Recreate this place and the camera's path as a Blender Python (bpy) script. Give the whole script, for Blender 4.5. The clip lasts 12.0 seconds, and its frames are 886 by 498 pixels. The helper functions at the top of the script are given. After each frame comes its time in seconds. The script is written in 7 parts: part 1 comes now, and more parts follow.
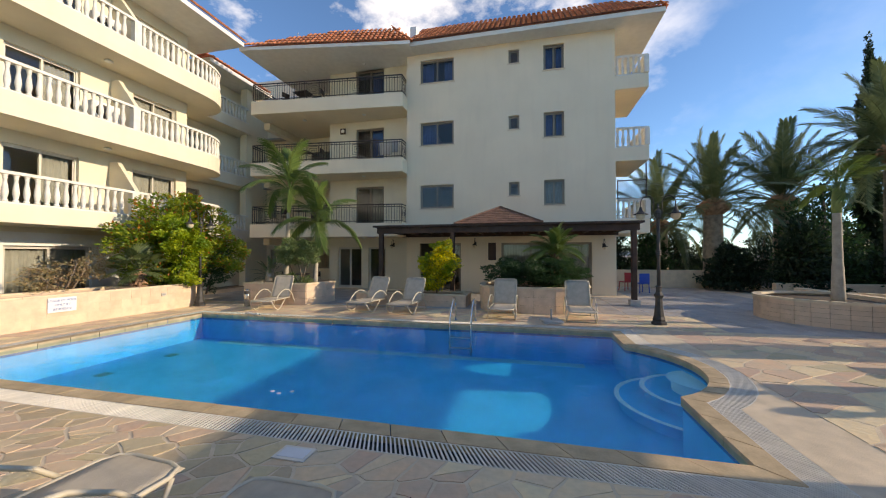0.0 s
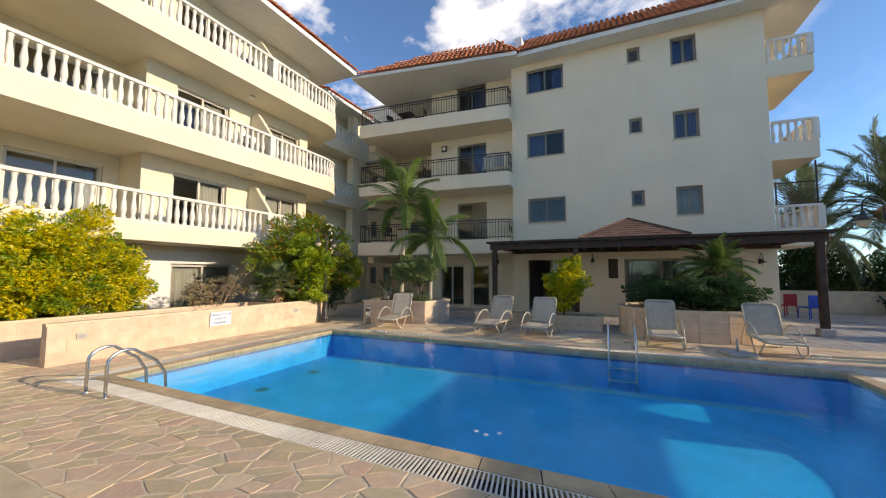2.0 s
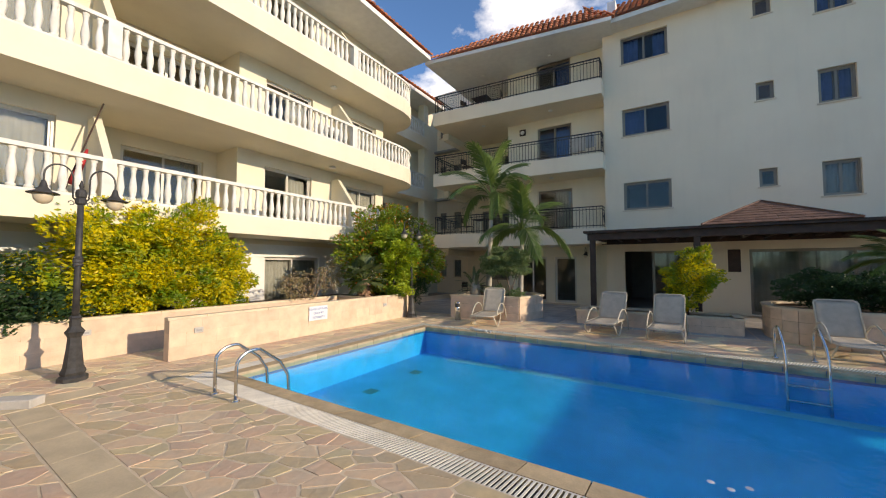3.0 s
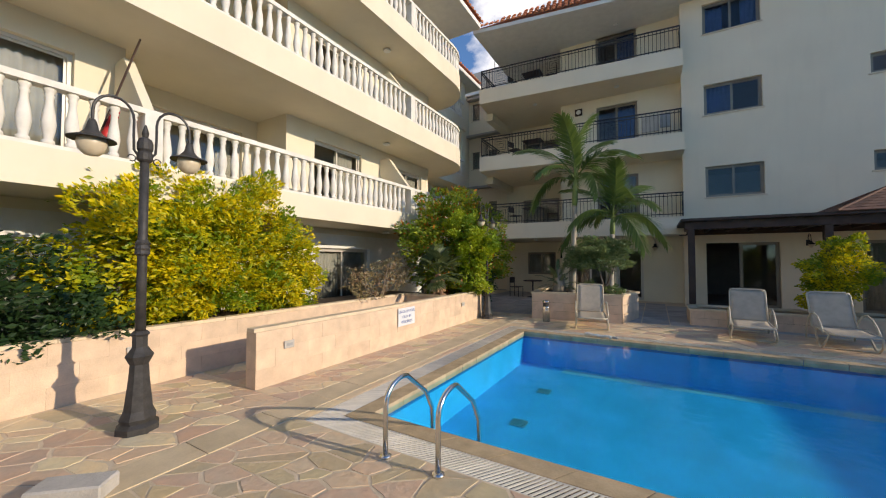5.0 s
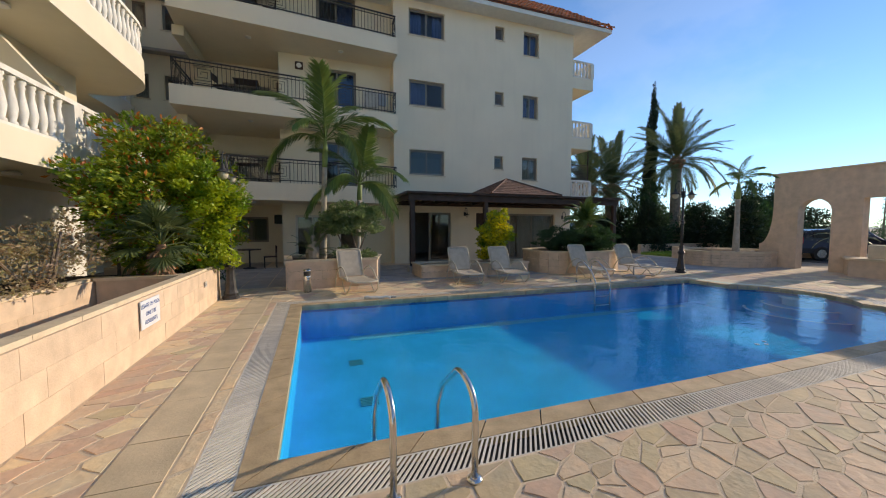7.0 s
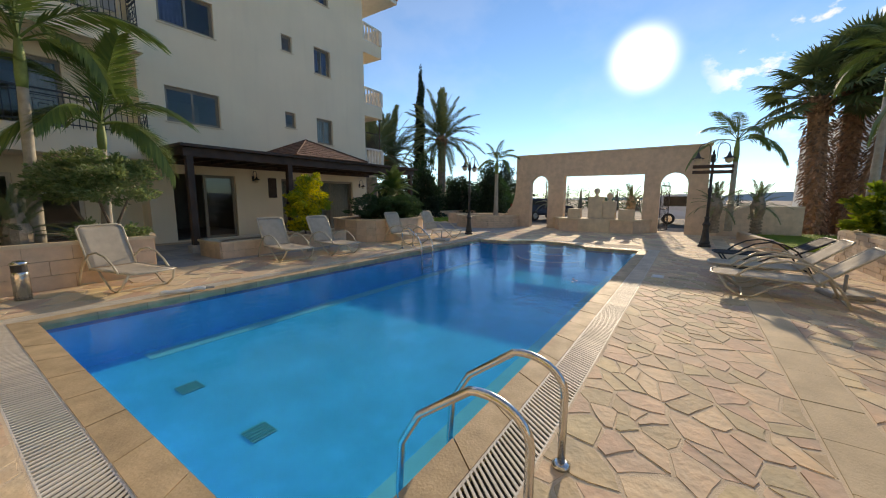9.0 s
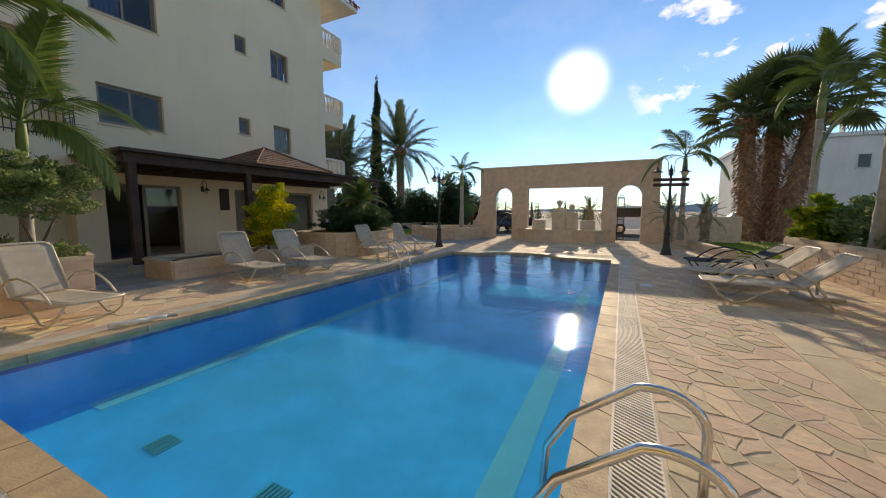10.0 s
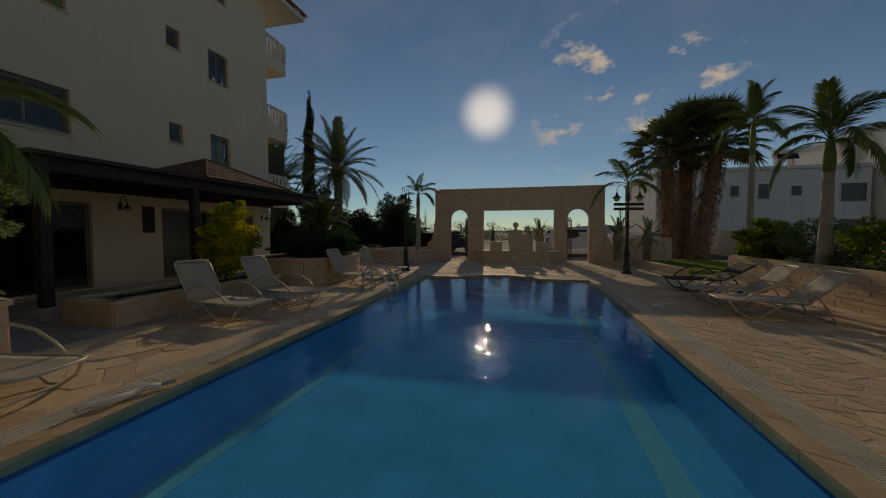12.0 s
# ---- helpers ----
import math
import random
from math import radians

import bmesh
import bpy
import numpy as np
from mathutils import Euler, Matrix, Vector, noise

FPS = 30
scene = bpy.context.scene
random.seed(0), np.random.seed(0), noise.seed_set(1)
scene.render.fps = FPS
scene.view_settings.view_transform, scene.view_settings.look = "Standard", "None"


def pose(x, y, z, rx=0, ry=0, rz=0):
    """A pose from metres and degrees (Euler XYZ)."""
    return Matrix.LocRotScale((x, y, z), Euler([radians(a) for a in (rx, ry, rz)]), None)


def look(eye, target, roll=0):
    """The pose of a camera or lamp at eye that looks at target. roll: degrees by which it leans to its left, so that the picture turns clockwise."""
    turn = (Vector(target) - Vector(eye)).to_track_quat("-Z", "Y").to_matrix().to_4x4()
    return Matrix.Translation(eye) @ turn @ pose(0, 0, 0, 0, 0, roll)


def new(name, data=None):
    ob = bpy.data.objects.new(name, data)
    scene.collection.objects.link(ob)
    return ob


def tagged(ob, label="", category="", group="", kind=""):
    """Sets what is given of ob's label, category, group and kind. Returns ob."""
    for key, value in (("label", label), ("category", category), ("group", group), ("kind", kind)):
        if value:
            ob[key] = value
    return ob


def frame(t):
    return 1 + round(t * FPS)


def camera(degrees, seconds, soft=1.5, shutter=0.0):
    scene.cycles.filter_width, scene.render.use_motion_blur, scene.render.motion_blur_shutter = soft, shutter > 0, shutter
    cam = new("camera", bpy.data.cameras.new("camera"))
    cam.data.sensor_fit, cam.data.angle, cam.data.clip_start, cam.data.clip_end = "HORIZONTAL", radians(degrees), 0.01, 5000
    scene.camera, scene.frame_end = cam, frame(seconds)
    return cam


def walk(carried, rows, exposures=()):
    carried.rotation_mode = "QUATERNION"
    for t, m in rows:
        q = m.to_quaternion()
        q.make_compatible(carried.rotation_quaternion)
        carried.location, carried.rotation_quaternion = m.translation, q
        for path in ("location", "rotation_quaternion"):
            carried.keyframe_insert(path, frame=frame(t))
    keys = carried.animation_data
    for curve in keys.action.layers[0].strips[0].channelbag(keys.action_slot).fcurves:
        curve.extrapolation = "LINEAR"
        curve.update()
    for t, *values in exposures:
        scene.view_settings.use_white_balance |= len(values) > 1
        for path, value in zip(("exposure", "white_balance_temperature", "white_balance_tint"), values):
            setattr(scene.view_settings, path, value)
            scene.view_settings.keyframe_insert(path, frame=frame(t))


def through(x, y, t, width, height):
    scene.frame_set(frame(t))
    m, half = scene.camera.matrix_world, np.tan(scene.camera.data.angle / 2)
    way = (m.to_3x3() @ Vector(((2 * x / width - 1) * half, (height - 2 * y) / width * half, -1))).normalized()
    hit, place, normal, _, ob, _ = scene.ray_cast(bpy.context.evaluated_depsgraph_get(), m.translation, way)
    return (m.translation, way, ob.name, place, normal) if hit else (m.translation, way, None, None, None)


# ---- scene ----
cam = camera(101.8, 12.0, soft=1.1)
METRES, EYE, TILT, LEAN, TURN = 13.6, 1.66, 0.0, 0.0, 13.3
ROWS = [
    (0.0, 0.0, 0.0, 0.0, -0.0, 0.97, -0.01),
    (0.5, -0.0213, -0.0006, -0.0004, 0.01, 3.62, 0.05),
    (1.0, -0.0546, 0.0084, -0.002, 1.82, 4.46, 0.12),
    (1.5, -0.0796, 0.0239, -0.0036, 8.58, 4.48, 0.02),
    (2.0, -0.126, 0.0422, -0.0017, 11.03, 3.84, -0.04),
    (2.5, -0.1834, 0.0591, -0.0023, 14.19, 3.53, -0.02),
    (3.0, -0.2311, 0.0807, -0.0008, 19.17, 2.67, 0.0),
    (3.5, -0.2869, 0.0996, -0.0015, 20.61, 2.25, -0.09),
    (5.5, -0.4956, 0.1486, -0.0059, 12.6, 1.15, 0.03),
    (6.0, -0.5326, 0.1656, -0.0076, -2.44, 0.28, -0.02),
    (6.5, -0.5687, 0.1845, -0.0089, -19.02, -1.72, -0.03),
    (7.0, -0.6085, 0.2062, -0.009, -32.93, -3.4, -0.02),
    (7.5, -0.6404, 0.2364, -0.0116, -44.7, -6.05, 0.02),
    (9.5, -0.6463, 0.3566, -0.0167, -73.89, -7.16, -0.09),
    (10.0, -0.6414, 0.3883, -0.0174, -76.95, -6.05, -0.03),
    (10.5, -0.6309, 0.4221, -0.0176, -78.46, -4.54, -0.11),
    (11.0, -0.6176, 0.4578, -0.0169, -80.84, -3.49, -0.04),
    (11.5, -0.6173, 0.4934, -0.0158, -85.11, -2.87, -0.13),
    (12.0, -0.6117, 0.5314, -0.0147, -89.84, -2.72, 0.02),
]
EXPOSURES = [(0.0, 0.80, 8000, 13), (2.5, 0.76, 7700, 13), (5.5, 0.52, 7300, 13), (6.5, 0.50, 7400, 13), (7.5, 0.54, 7800, 13), (9.5, 0.48, 8500, 13), (11.2, 0.45, 9000, 13), (11.5, -0.18, 9300, 13), (11.75, -0.85, 9500, 13), (12.0, -1.40, 9700, 13)]
walk(cam, [(t, pose(0, 0, EYE, TILT, LEAN, TURN) @ pose(METRES * x, METRES * y, METRES * z, 90 + pitch, roll, yaw)) for t, x, y, z, yaw, pitch, roll in ROWS], exposures=EXPOSURES)

# ---- world and sun ----
SUN_EL, SUN_AZ = radians(18.0), radians(6.8)          # azimuth from +x towards +y
SUN_DIR = Vector((math.cos(SUN_EL) * math.cos(SUN_AZ), math.cos(SUN_EL) * math.sin(SUN_AZ), math.sin(SUN_EL)))
SUN_POWER, SKY_POWER = 2.55, 0.15

world = bpy.data.worlds.new("world")
scene.world = world
world.use_nodes = True
wn, wl = world.node_tree.nodes, world.node_tree.links
wn.clear()
sky = wn.new("ShaderNodeTexSky")
sky.sky_type, sky.sun_disc = "NISHITA", False
sky.sun_elevation, sky.sun_rotation = SUN_EL, math.pi / 2 - SUN_AZ
sky.air_density, sky.dust_density, sky.ozone_density = 0.85, 0.0, 3.4
coord = wn.new("ShaderNodeTexCoord")
stretch = wn.new("ShaderNodeMapping")
stretch.inputs["Scale"].default_value = (1.0, 1.0, 1.7)
stretch.inputs["Location"].default_value = (0.35, 0.1, 0.2)
puff = wn.new("ShaderNodeTexNoise")
puff.inputs["Scale"].default_value, puff.inputs["Detail"].default_value, puff.inputs["Roughness"].default_value = 3.4, 9.0, 0.58
shape = wn.new("ShaderNodeMapRange")
shape.inputs["From Min"].default_value, shape.inputs["From Max"].default_value = 0.46, 0.62
tint = wn.new("ShaderNodeMix")
tint.data_type = "RGBA"
tint.inputs["B"].default_value = (6.4, 6.5, 6.8, 1)
bg, out = wn.new("ShaderNodeBackground"), wn.new("ShaderNodeOutputWorld")
bg.inputs["Strength"].default_value = SKY_POWER
wl.new(coord.outputs["Generated"], stretch.inputs["Vector"])
wl.new(stretch.outputs["Vector"], puff.inputs["Vector"])
wl.new(puff.outputs["Fac"], shape.inputs["Value"])
# more cloud to the north, little towards the sun
part_xyz, north, cover = wn.new("ShaderNodeVectorMath"), wn.new("ShaderNodeMapRange"), wn.new("ShaderNodeMath")
part_xyz.operation = "DOT_PRODUCT"
part_xyz.inputs[1].default_value = (-0.36, 0.78, 0.51)
north.inputs["From Min"].default_value, north.inputs["From Max"].default_value = 0.72, 0.92
north.inputs["To Min"].default_value = 0.06
cover.operation = "MULTIPLY"
wl.new(coord.outputs["Generated"], part_xyz.inputs[0])
wl.new(part_xyz.outputs["Value"], north.inputs["Value"])
wisp_dir, wisp, either = wn.new("ShaderNodeVectorMath"), wn.new("ShaderNodeMapRange"), wn.new("ShaderNodeMath")
wisp_dir.operation, either.operation = "DOT_PRODUCT", "MAXIMUM"
wisp_dir.inputs[1].default_value = (0.92, -0.22, 0.32)
wisp.inputs["From Min"].default_value, wisp.inputs["From Max"].default_value = 0.970, 0.985
wl.new(coord.outputs["Generated"], wisp_dir.inputs[0])
wl.new(wisp_dir.outputs["Value"], wisp.inputs["Value"])
small_puff, small_shape, small_cover = wn.new("ShaderNodeTexNoise"), wn.new("ShaderNodeMapRange"), wn.new("ShaderNodeMath")
small_puff.inputs["Scale"].default_value, small_puff.inputs["Detail"].default_value, small_puff.inputs["Roughness"].default_value = 8.5, 8.0, 0.55
small_shape.inputs["From Min"].default_value, small_shape.inputs["From Max"].default_value = 0.56, 0.65
small_cover.operation = "MULTIPLY"
wl.new(stretch.outputs["Vector"], small_puff.inputs["Vector"])
wl.new(small_puff.outputs["Fac"], small_shape.inputs["Value"])
wl.new(wisp.outputs["Result"], small_cover.inputs[0])
wl.new(small_shape.outputs["Result"], small_cover.inputs[1])
wl.new(shape.outputs["Result"], cover.inputs[0])
wl.new(north.outputs["Result"], cover.inputs[1])
wl.new(cover.outputs["Value"], either.inputs[0])
wl.new(small_cover.outputs["Value"], either.inputs[1])
wl.new(either.outputs["Value"], tint.inputs["Factor"])
clear_air = wn.new("ShaderNodeMix")
clear_air.data_type, clear_air.blend_type = "RGBA", "MULTIPLY"
clear_air.inputs["Factor"].default_value = 1.0
clear_air.inputs["B"].default_value = (0.70, 0.90, 1.06, 1)
wl.new(sky.outputs["Color"], clear_air.inputs["A"])
wl.new(clear_air.outputs["Result"], tint.inputs["A"])
wl.new(tint.outputs["Result"], bg.inputs["Color"])
wl.new(bg.outputs["Background"], out.inputs["Surface"])

lamp = bpy.data.lights.new("sun", "SUN")
lamp.energy, lamp.angle, lamp.color = SUN_POWER, radians(0.53), (1.0, 0.90, 0.76)
sun = new("sun", lamp)
sun.matrix_world = look(SUN_DIR * 60, (0, 0, 0))

# ---- materials ----
def material(name, colour, rough=0.8, metal=0.0, vary=0.15, scale=3.0, fine=60.0, bump=0.15, second=None, spec=0.5, obj=0.0, island=0.0, stain=0.0, hue=0.0):
    """Plain procedural surface: coarse and fine colour variation, fine relief, optional change per object or per loose piece."""
    m = bpy.data.materials.new(name)
    m.use_nodes = True
    n, l = m.node_tree.nodes, m.node_tree.links
    p = n["Principled BSDF"]
    p.inputs["Metallic"].default_value = metal
    p.inputs["Specular IOR Level"].default_value = spec
    tc = n.new("ShaderNodeTexCoord")
    geo = n.new("ShaderNodeNewGeometry")
    big, small = n.new("ShaderNodeTexNoise"), n.new("ShaderNodeTexNoise")
    big.inputs["Scale"].default_value, big.inputs["Detail"].default_value = scale, 5
    small.inputs["Scale"].default_value, small.inputs["Detail"].default_value = fine, 3
    for t in (big, small):
        l.new(geo.outputs["Position"], t.inputs["Vector"])
    mix = n.new("ShaderNodeMix")
    mix.data_type = "RGBA"
    c2 = second or tuple(c * (1 - vary) for c in colour)
    c1 = colour if second else tuple(min(1, c * (1 + vary * 0.6)) for c in colour)
    mix.inputs["A"].default_value, mix.inputs["B"].default_value = (*c1, 1), (*c2, 1)
    ramp = n.new("ShaderNodeMapRange")
    ramp.inputs["From Min"].default_value, ramp.inputs["From Max"].default_value = 0.3, 0.7
    l.new(big.outputs["Fac"], ramp.inputs["Value"])
    l.new(ramp.outputs["Result"], mix.inputs["Factor"])
    hsv = n.new("ShaderNodeHueSaturation")
    l.new(mix.outputs["Result"], hsv.inputs["Color"])
    val = n.new("ShaderNodeMapRange")
    val.inputs["To Min"].default_value, val.inputs["To Max"].default_value = 1 - vary * 0.7, 1 + vary * 0.7
    l.new(small.outputs["Fac"], val.inputs["Value"])
    last = val.outputs["Result"]
    for amount, socket in ((obj, n.new("ShaderNodeObjectInfo").outputs["Random"] if obj else None), (island, geo.outputs["Random Per Island"])):
        if amount:
            r, mul = n.new("ShaderNodeMapRange"), n.new("ShaderNodeMath")
            mul.operation = "MULTIPLY"
            r.inputs["To Min"].default_value, r.inputs["To Max"].default_value = 1 - amount, 1 + amount
            l.new(socket, r.inputs["Value"])
            l.new(last, mul.inputs[0])
            l.new(r.outputs["Result"], mul.inputs[1])
            last = mul.outputs["Value"]
    l.new(last, hsv.inputs["Value"])
    if hue:
        add, fr, hr = n.new("ShaderNodeMath"), n.new("ShaderNodeMath"), n.new("ShaderNodeMapRange")
        fr.operation = "FRACT"
        l.new(n.new("ShaderNodeObjectInfo").outputs["Random"], add.inputs[0])
        l.new(geo.outputs["Random Per Island"], add.inputs[1])
        l.new(add.outputs["Value"], fr.inputs[0])
        hr.inputs["To Min"].default_value, hr.inputs["To Max"].default_value = 0.5 - hue, 0.5 + hue
        l.new(fr.outputs["Value"], hr.inputs["Value"])
        l.new(hr.outputs["Result"], hsv.inputs["Hue"])
    colour_out = hsv.outputs["Color"]
    if stain:
        streak, sm, smix = n.new("ShaderNodeTexNoise"), n.new("ShaderNodeMapping"), n.new("ShaderNodeMix")
        sm.inputs["Scale"].default_value = (1.6, 1.6, 0.22)
        streak.inputs["Scale"].default_value, streak.inputs["Detail"].default_value = 2.2, 6
        l.new(geo.outputs["Position"], sm.inputs["Vector"])
        l.new(sm.outputs["Vector"], streak.inputs["Vector"])
        sr = n.new("ShaderNodeMapRange")
        sr.inputs["From Min"].default_value, sr.inputs["From Max"].default_value, sr.inputs["To Max"].default_value = 0.5, 0.78, stain
        l.new(streak.outputs["Fac"], sr.inputs["Value"])
        smix.data_type = "RGBA"
        smix.inputs["B"].default_value = (0.30, 0.24, 0.17, 1)
        l.new(sr.outputs["Result"], smix.inputs["Factor"])
        l.new(colour_out, smix.inputs["A"])
        colour_out = smix.outputs["Result"]
    l.new(colour_out, p.inputs["Base Color"])
    rr = n.new("ShaderNodeMapRange")
    rr.inputs["To Min"].default_value, rr.inputs["To Max"].default_value = max(0.02, rough - 0.1), min(1, rough + 0.1)
    l.new(big.outputs["Fac"], rr.inputs["Value"])
    l.new(rr.outputs["Result"], p.inputs["Roughness"])
    if bump:
        b = n.new("ShaderNodeBump")
        b.inputs["Strength"].default_value, b.inputs["Distance"].default_value = bump, 0.01
        l.new(small.outputs["Fac"], b.inputs["Height"])
        l.new(b.outputs["Normal"], p.inputs["Normal"])
    return m


def leaf_material(name, c1, c2, c3, through=0.45):
    """Leaves: colour changes leaf by leaf and in clumps, light shines through a little."""
    m = bpy.data.materials.new(name)
    m.use_nodes = True
    n, l = m.node_tree.nodes, m.node_tree.links
    p, o = n["Principled BSDF"], n["Material Output"]
    geo, clump = n.new("ShaderNodeNewGeometry"), n.new("ShaderNodeTexNoise")
    clump.inputs["Scale"].default_value = 2.2
    l.new(geo.outputs["Position"], clump.inputs["Vector"])
    a, b = n.new("ShaderNodeMix"), n.new("ShaderNodeMix")
    a.data_type = b.data_type = "RGBA"
    a.inputs["A"].default_value, a.inputs["B"].default_value, b.inputs["B"].default_value = (*c1, 1), (*c2, 1), (*c3, 1)
    l.new(geo.outputs["Random Per Island"], a.inputs["Factor"])
    r = n.new("ShaderNodeMapRange")
    r.inputs["From Min"].default_value, r.inputs["From Max"].default_value = 0.48, 0.64
    l.new(clump.outputs["Fac"], r.inputs["Value"])
    l.new(r.outputs["Result"], b.inputs["Factor"])
    l.new(a.outputs["Result"], b.inputs["A"])
    l.new(b.outputs["Result"], p.inputs["Base Color"])
    p.inputs["Roughness"].default_value = 0.45
    tr, add = n.new("ShaderNodeBsdfTranslucent"), n.new("ShaderNodeMixShader")
    l.new(b.outputs["Result"], tr.inputs["Color"])
    add.inputs[0].default_value = through
    l.new(p.outputs["BSDF"], add.inputs[1])
    l.new(tr.outputs["BSDF"], add.inputs[2])
    l.new(add.outputs["Shader"], o.inputs["Surface"])
    return m


def glass_material(name, tint=(0.75, 0.8, 0.82), rough=0.02, ripple=0.0):
    """Thin pane or water surface: clear, with gloss by Fresnel."""
    m = bpy.data.materials.new(name)
    m.use_nodes = True
    n, l = m.node_tree.nodes, m.node_tree.links
    n.remove(n["Principled BSDF"])
    clear, gloss, mix, fr = n.new("ShaderNodeBsdfTransparent"), n.new("ShaderNodeBsdfGlossy"), n.new("ShaderNodeMixShader"), n.new("ShaderNodeLayerWeight")
    clear.inputs["Color"].default_value = (*tint, 1)
    gloss.inputs["Roughness"].default_value = rough
    fr.inputs["Blend"].default_value = 0.5
    power, base_gloss = n.new("ShaderNodeMath"), n.new("ShaderNodeMapRange")
    power.operation = "POWER"
    power.inputs[1].default_value = 5.0
    base_gloss.inputs["To Min"].default_value = 0.02 if ripple else 0.045
    base_gloss.inputs["To Max"].default_value = 0.78 if ripple else 1.0
    l.new(fr.outputs["Facing"], power.inputs[0])
    l.new(power.outputs["Value"], base_gloss.inputs["Value"])
    if ripple:
        geo, w1, w2, bmp, ad = n.new("ShaderNodeNewGeometry"), n.new("ShaderNodeTexNoise"), n.new("ShaderNodeTexNoise"), n.new("ShaderNodeBump"), n.new("ShaderNodeMath")
        w1.inputs["Scale"].default_value, w2.inputs["Scale"].default_value = 2.6, 13.0
        w1.inputs["Detail"].default_value = w2.inputs["Detail"].default_value = 2
        for w in (w1, w2):
            l.new(geo.outputs["Position"], w.inputs["Vector"])
        ad.operation = "MULTIPLY_ADD"
        ad.inputs[1].default_value = 0.55
        l.new(w2.outputs["Fac"], ad.inputs[0])
        l.new(w1.outputs["Fac"], ad.inputs[2])
        l.new(ad.outputs["Value"], bmp.inputs["Height"])
        bmp.inputs["Strength"].default_value, bmp.inputs["Distance"].default_value = 1.0, ripple
        l.new(bmp.outputs["Normal"], gloss.inputs["Normal"])
        l.new(bmp.outputs["Normal"], fr.inputs["Normal"])
    l.new(base_gloss.outputs["Result"], mix.inputs[0])
    l.new(clear.outputs["BSDF"], mix.inputs[1])
    l.new(gloss.outputs["BSDF"], mix.inputs[2])
    l.new(mix.outputs["Shader"], n["Material Output"].inputs["Surface"])
    return m


PLASTER = material("cream_plaster", (0.78, 0.70, 0.53), 0.9, vary=0.05, scale=1.2, fine=140, bump=0.25, stain=0.05)
PLASTER_B = material("pale_plaster", (0.85, 0.73, 0.54), 0.9, vary=0.05, scale=0.7, fine=140, bump=0.25, stain=0.06)
WHITE = material("white_paint", (0.80, 0.78, 0.72), 0.7, vary=0.06, scale=4, fine=90, bump=0.1)
BALUSTER = material("cast_baluster", (0.78, 0.74, 0.65), 0.75, vary=0.12, scale=5, fine=80, bump=0.15, stain=0.2)
LIMESTONE = material("limestone_block", (0.72, 0.54, 0.38), 0.85, vary=0.14, scale=5, fine=70, bump=0.35, obj=0.06, island=0.06)
STONE_CAP = material("stone_coping", (0.72, 0.58, 0.40), 0.8, vary=0.14, scale=4, fine=60, bump=0.3)
MORTAR = material("mortar", (0.62, 0.47, 0.33), 0.95, vary=0.12, scale=6, fine=90, bump=0.4)
FLAG = material("flagstone", (0.66, 0.47, 0.29), 0.75, vary=0.20, scale=3.5, fine=16, bump=0.9, second=(0.54, 0.44, 0.31), obj=0.17, island=0.17, hue=0.022)
JOINT = material("paving_joint", (0.70, 0.57, 0.41), 0.95, vary=0.15, scale=4, fine=80, bump=0.5)
BAND = material("paving_band", (0.66, 0.53, 0.35), 0.8, vary=0.16, scale=3, fine=60, bump=0.3, obj=0.08, island=0.08)
COPING = material("pool_coping", (0.56, 0.42, 0.25), 0.7, vary=0.22, scale=5, fine=60, bump=0.3, island=0.12, obj=0.1)
GRATE = material("white_grate", (0.74, 0.70, 0.62), 0.6, vary=0.14, scale=2.5, fine=50, bump=0.1, island=0.08)
TERRACE = material("terrace_slab", (0.40, 0.37, 0.34), 0.7, vary=0.22, scale=2, fine=50, bump=0.3, obj=0.12, island=0.12)
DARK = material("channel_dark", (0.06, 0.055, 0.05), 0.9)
# blue mosaic; its soft mottling imitates caustic light in the colour
POOL = material("pool_mosaic_caustics", (0.0, 0.48, 0.86), 0.6, vary=0.12, scale=2.2, fine=9, bump=0.0, spec=0.0)
# darker blue that carries the pool wall's shade in its colour
POOL_RIM_SHADE = material("pool_rim_shade", (0.003, 0.17, 0.42), 0.5, vary=0.12, scale=3, fine=30, bump=0.0, spec=0.0)
POOL_LINE = material("pool_lane_tile", (0.12, 0.56, 0.70), 0.6, vary=0.1, scale=2, fine=30, bump=0.0, spec=0.0)
STEP_WHITE = material("pool_step_edge", (0.45, 0.78, 0.90), 0.6, vary=0.05, bump=0.0, spec=0.0)
DRAIN = material("pool_drain", (0.04, 0.33, 0.40), 0.6, vary=0.1, bump=0.0, spec=0.0)
STEEL = material("stainless_steel", (0.72, 0.70, 0.66), 0.22, 1.0, vary=0.08, scale=8, fine=60, bump=0.02)
IRON = material("black_iron", (0.055, 0.052, 0.049), 0.6, 0.2, vary=0.4, scale=9, fine=60, bump=0.15)
RAIL_IRON = material("dark_railing", (0.05, 0.045, 0.045), 0.5, 0.4, vary=0.2, scale=9, fine=60, bump=0.05)
LAMP_GLASS = material("frosted_globe", (0.66, 0.55, 0.38), 0.3, vary=0.1, scale=6, fine=30, bump=0.0)
WOOD = material("dark_stained_wood", (0.060, 0.030, 0.018), 0.6, vary=0.35, scale=4, fine=50, bump=0.3)
SHINGLE = material("brown_shingle", (0.20, 0.105, 0.070), 0.85, vary=0.25, scale=4, fine=50, bump=0.4, obj=0.2, island=0.2)
TILE = material("terracotta_tile", (0.56, 0.19, 0.08), 0.8, vary=0.22, scale=3, fine=40, bump=0.3, island=0.22, obj=0.2)
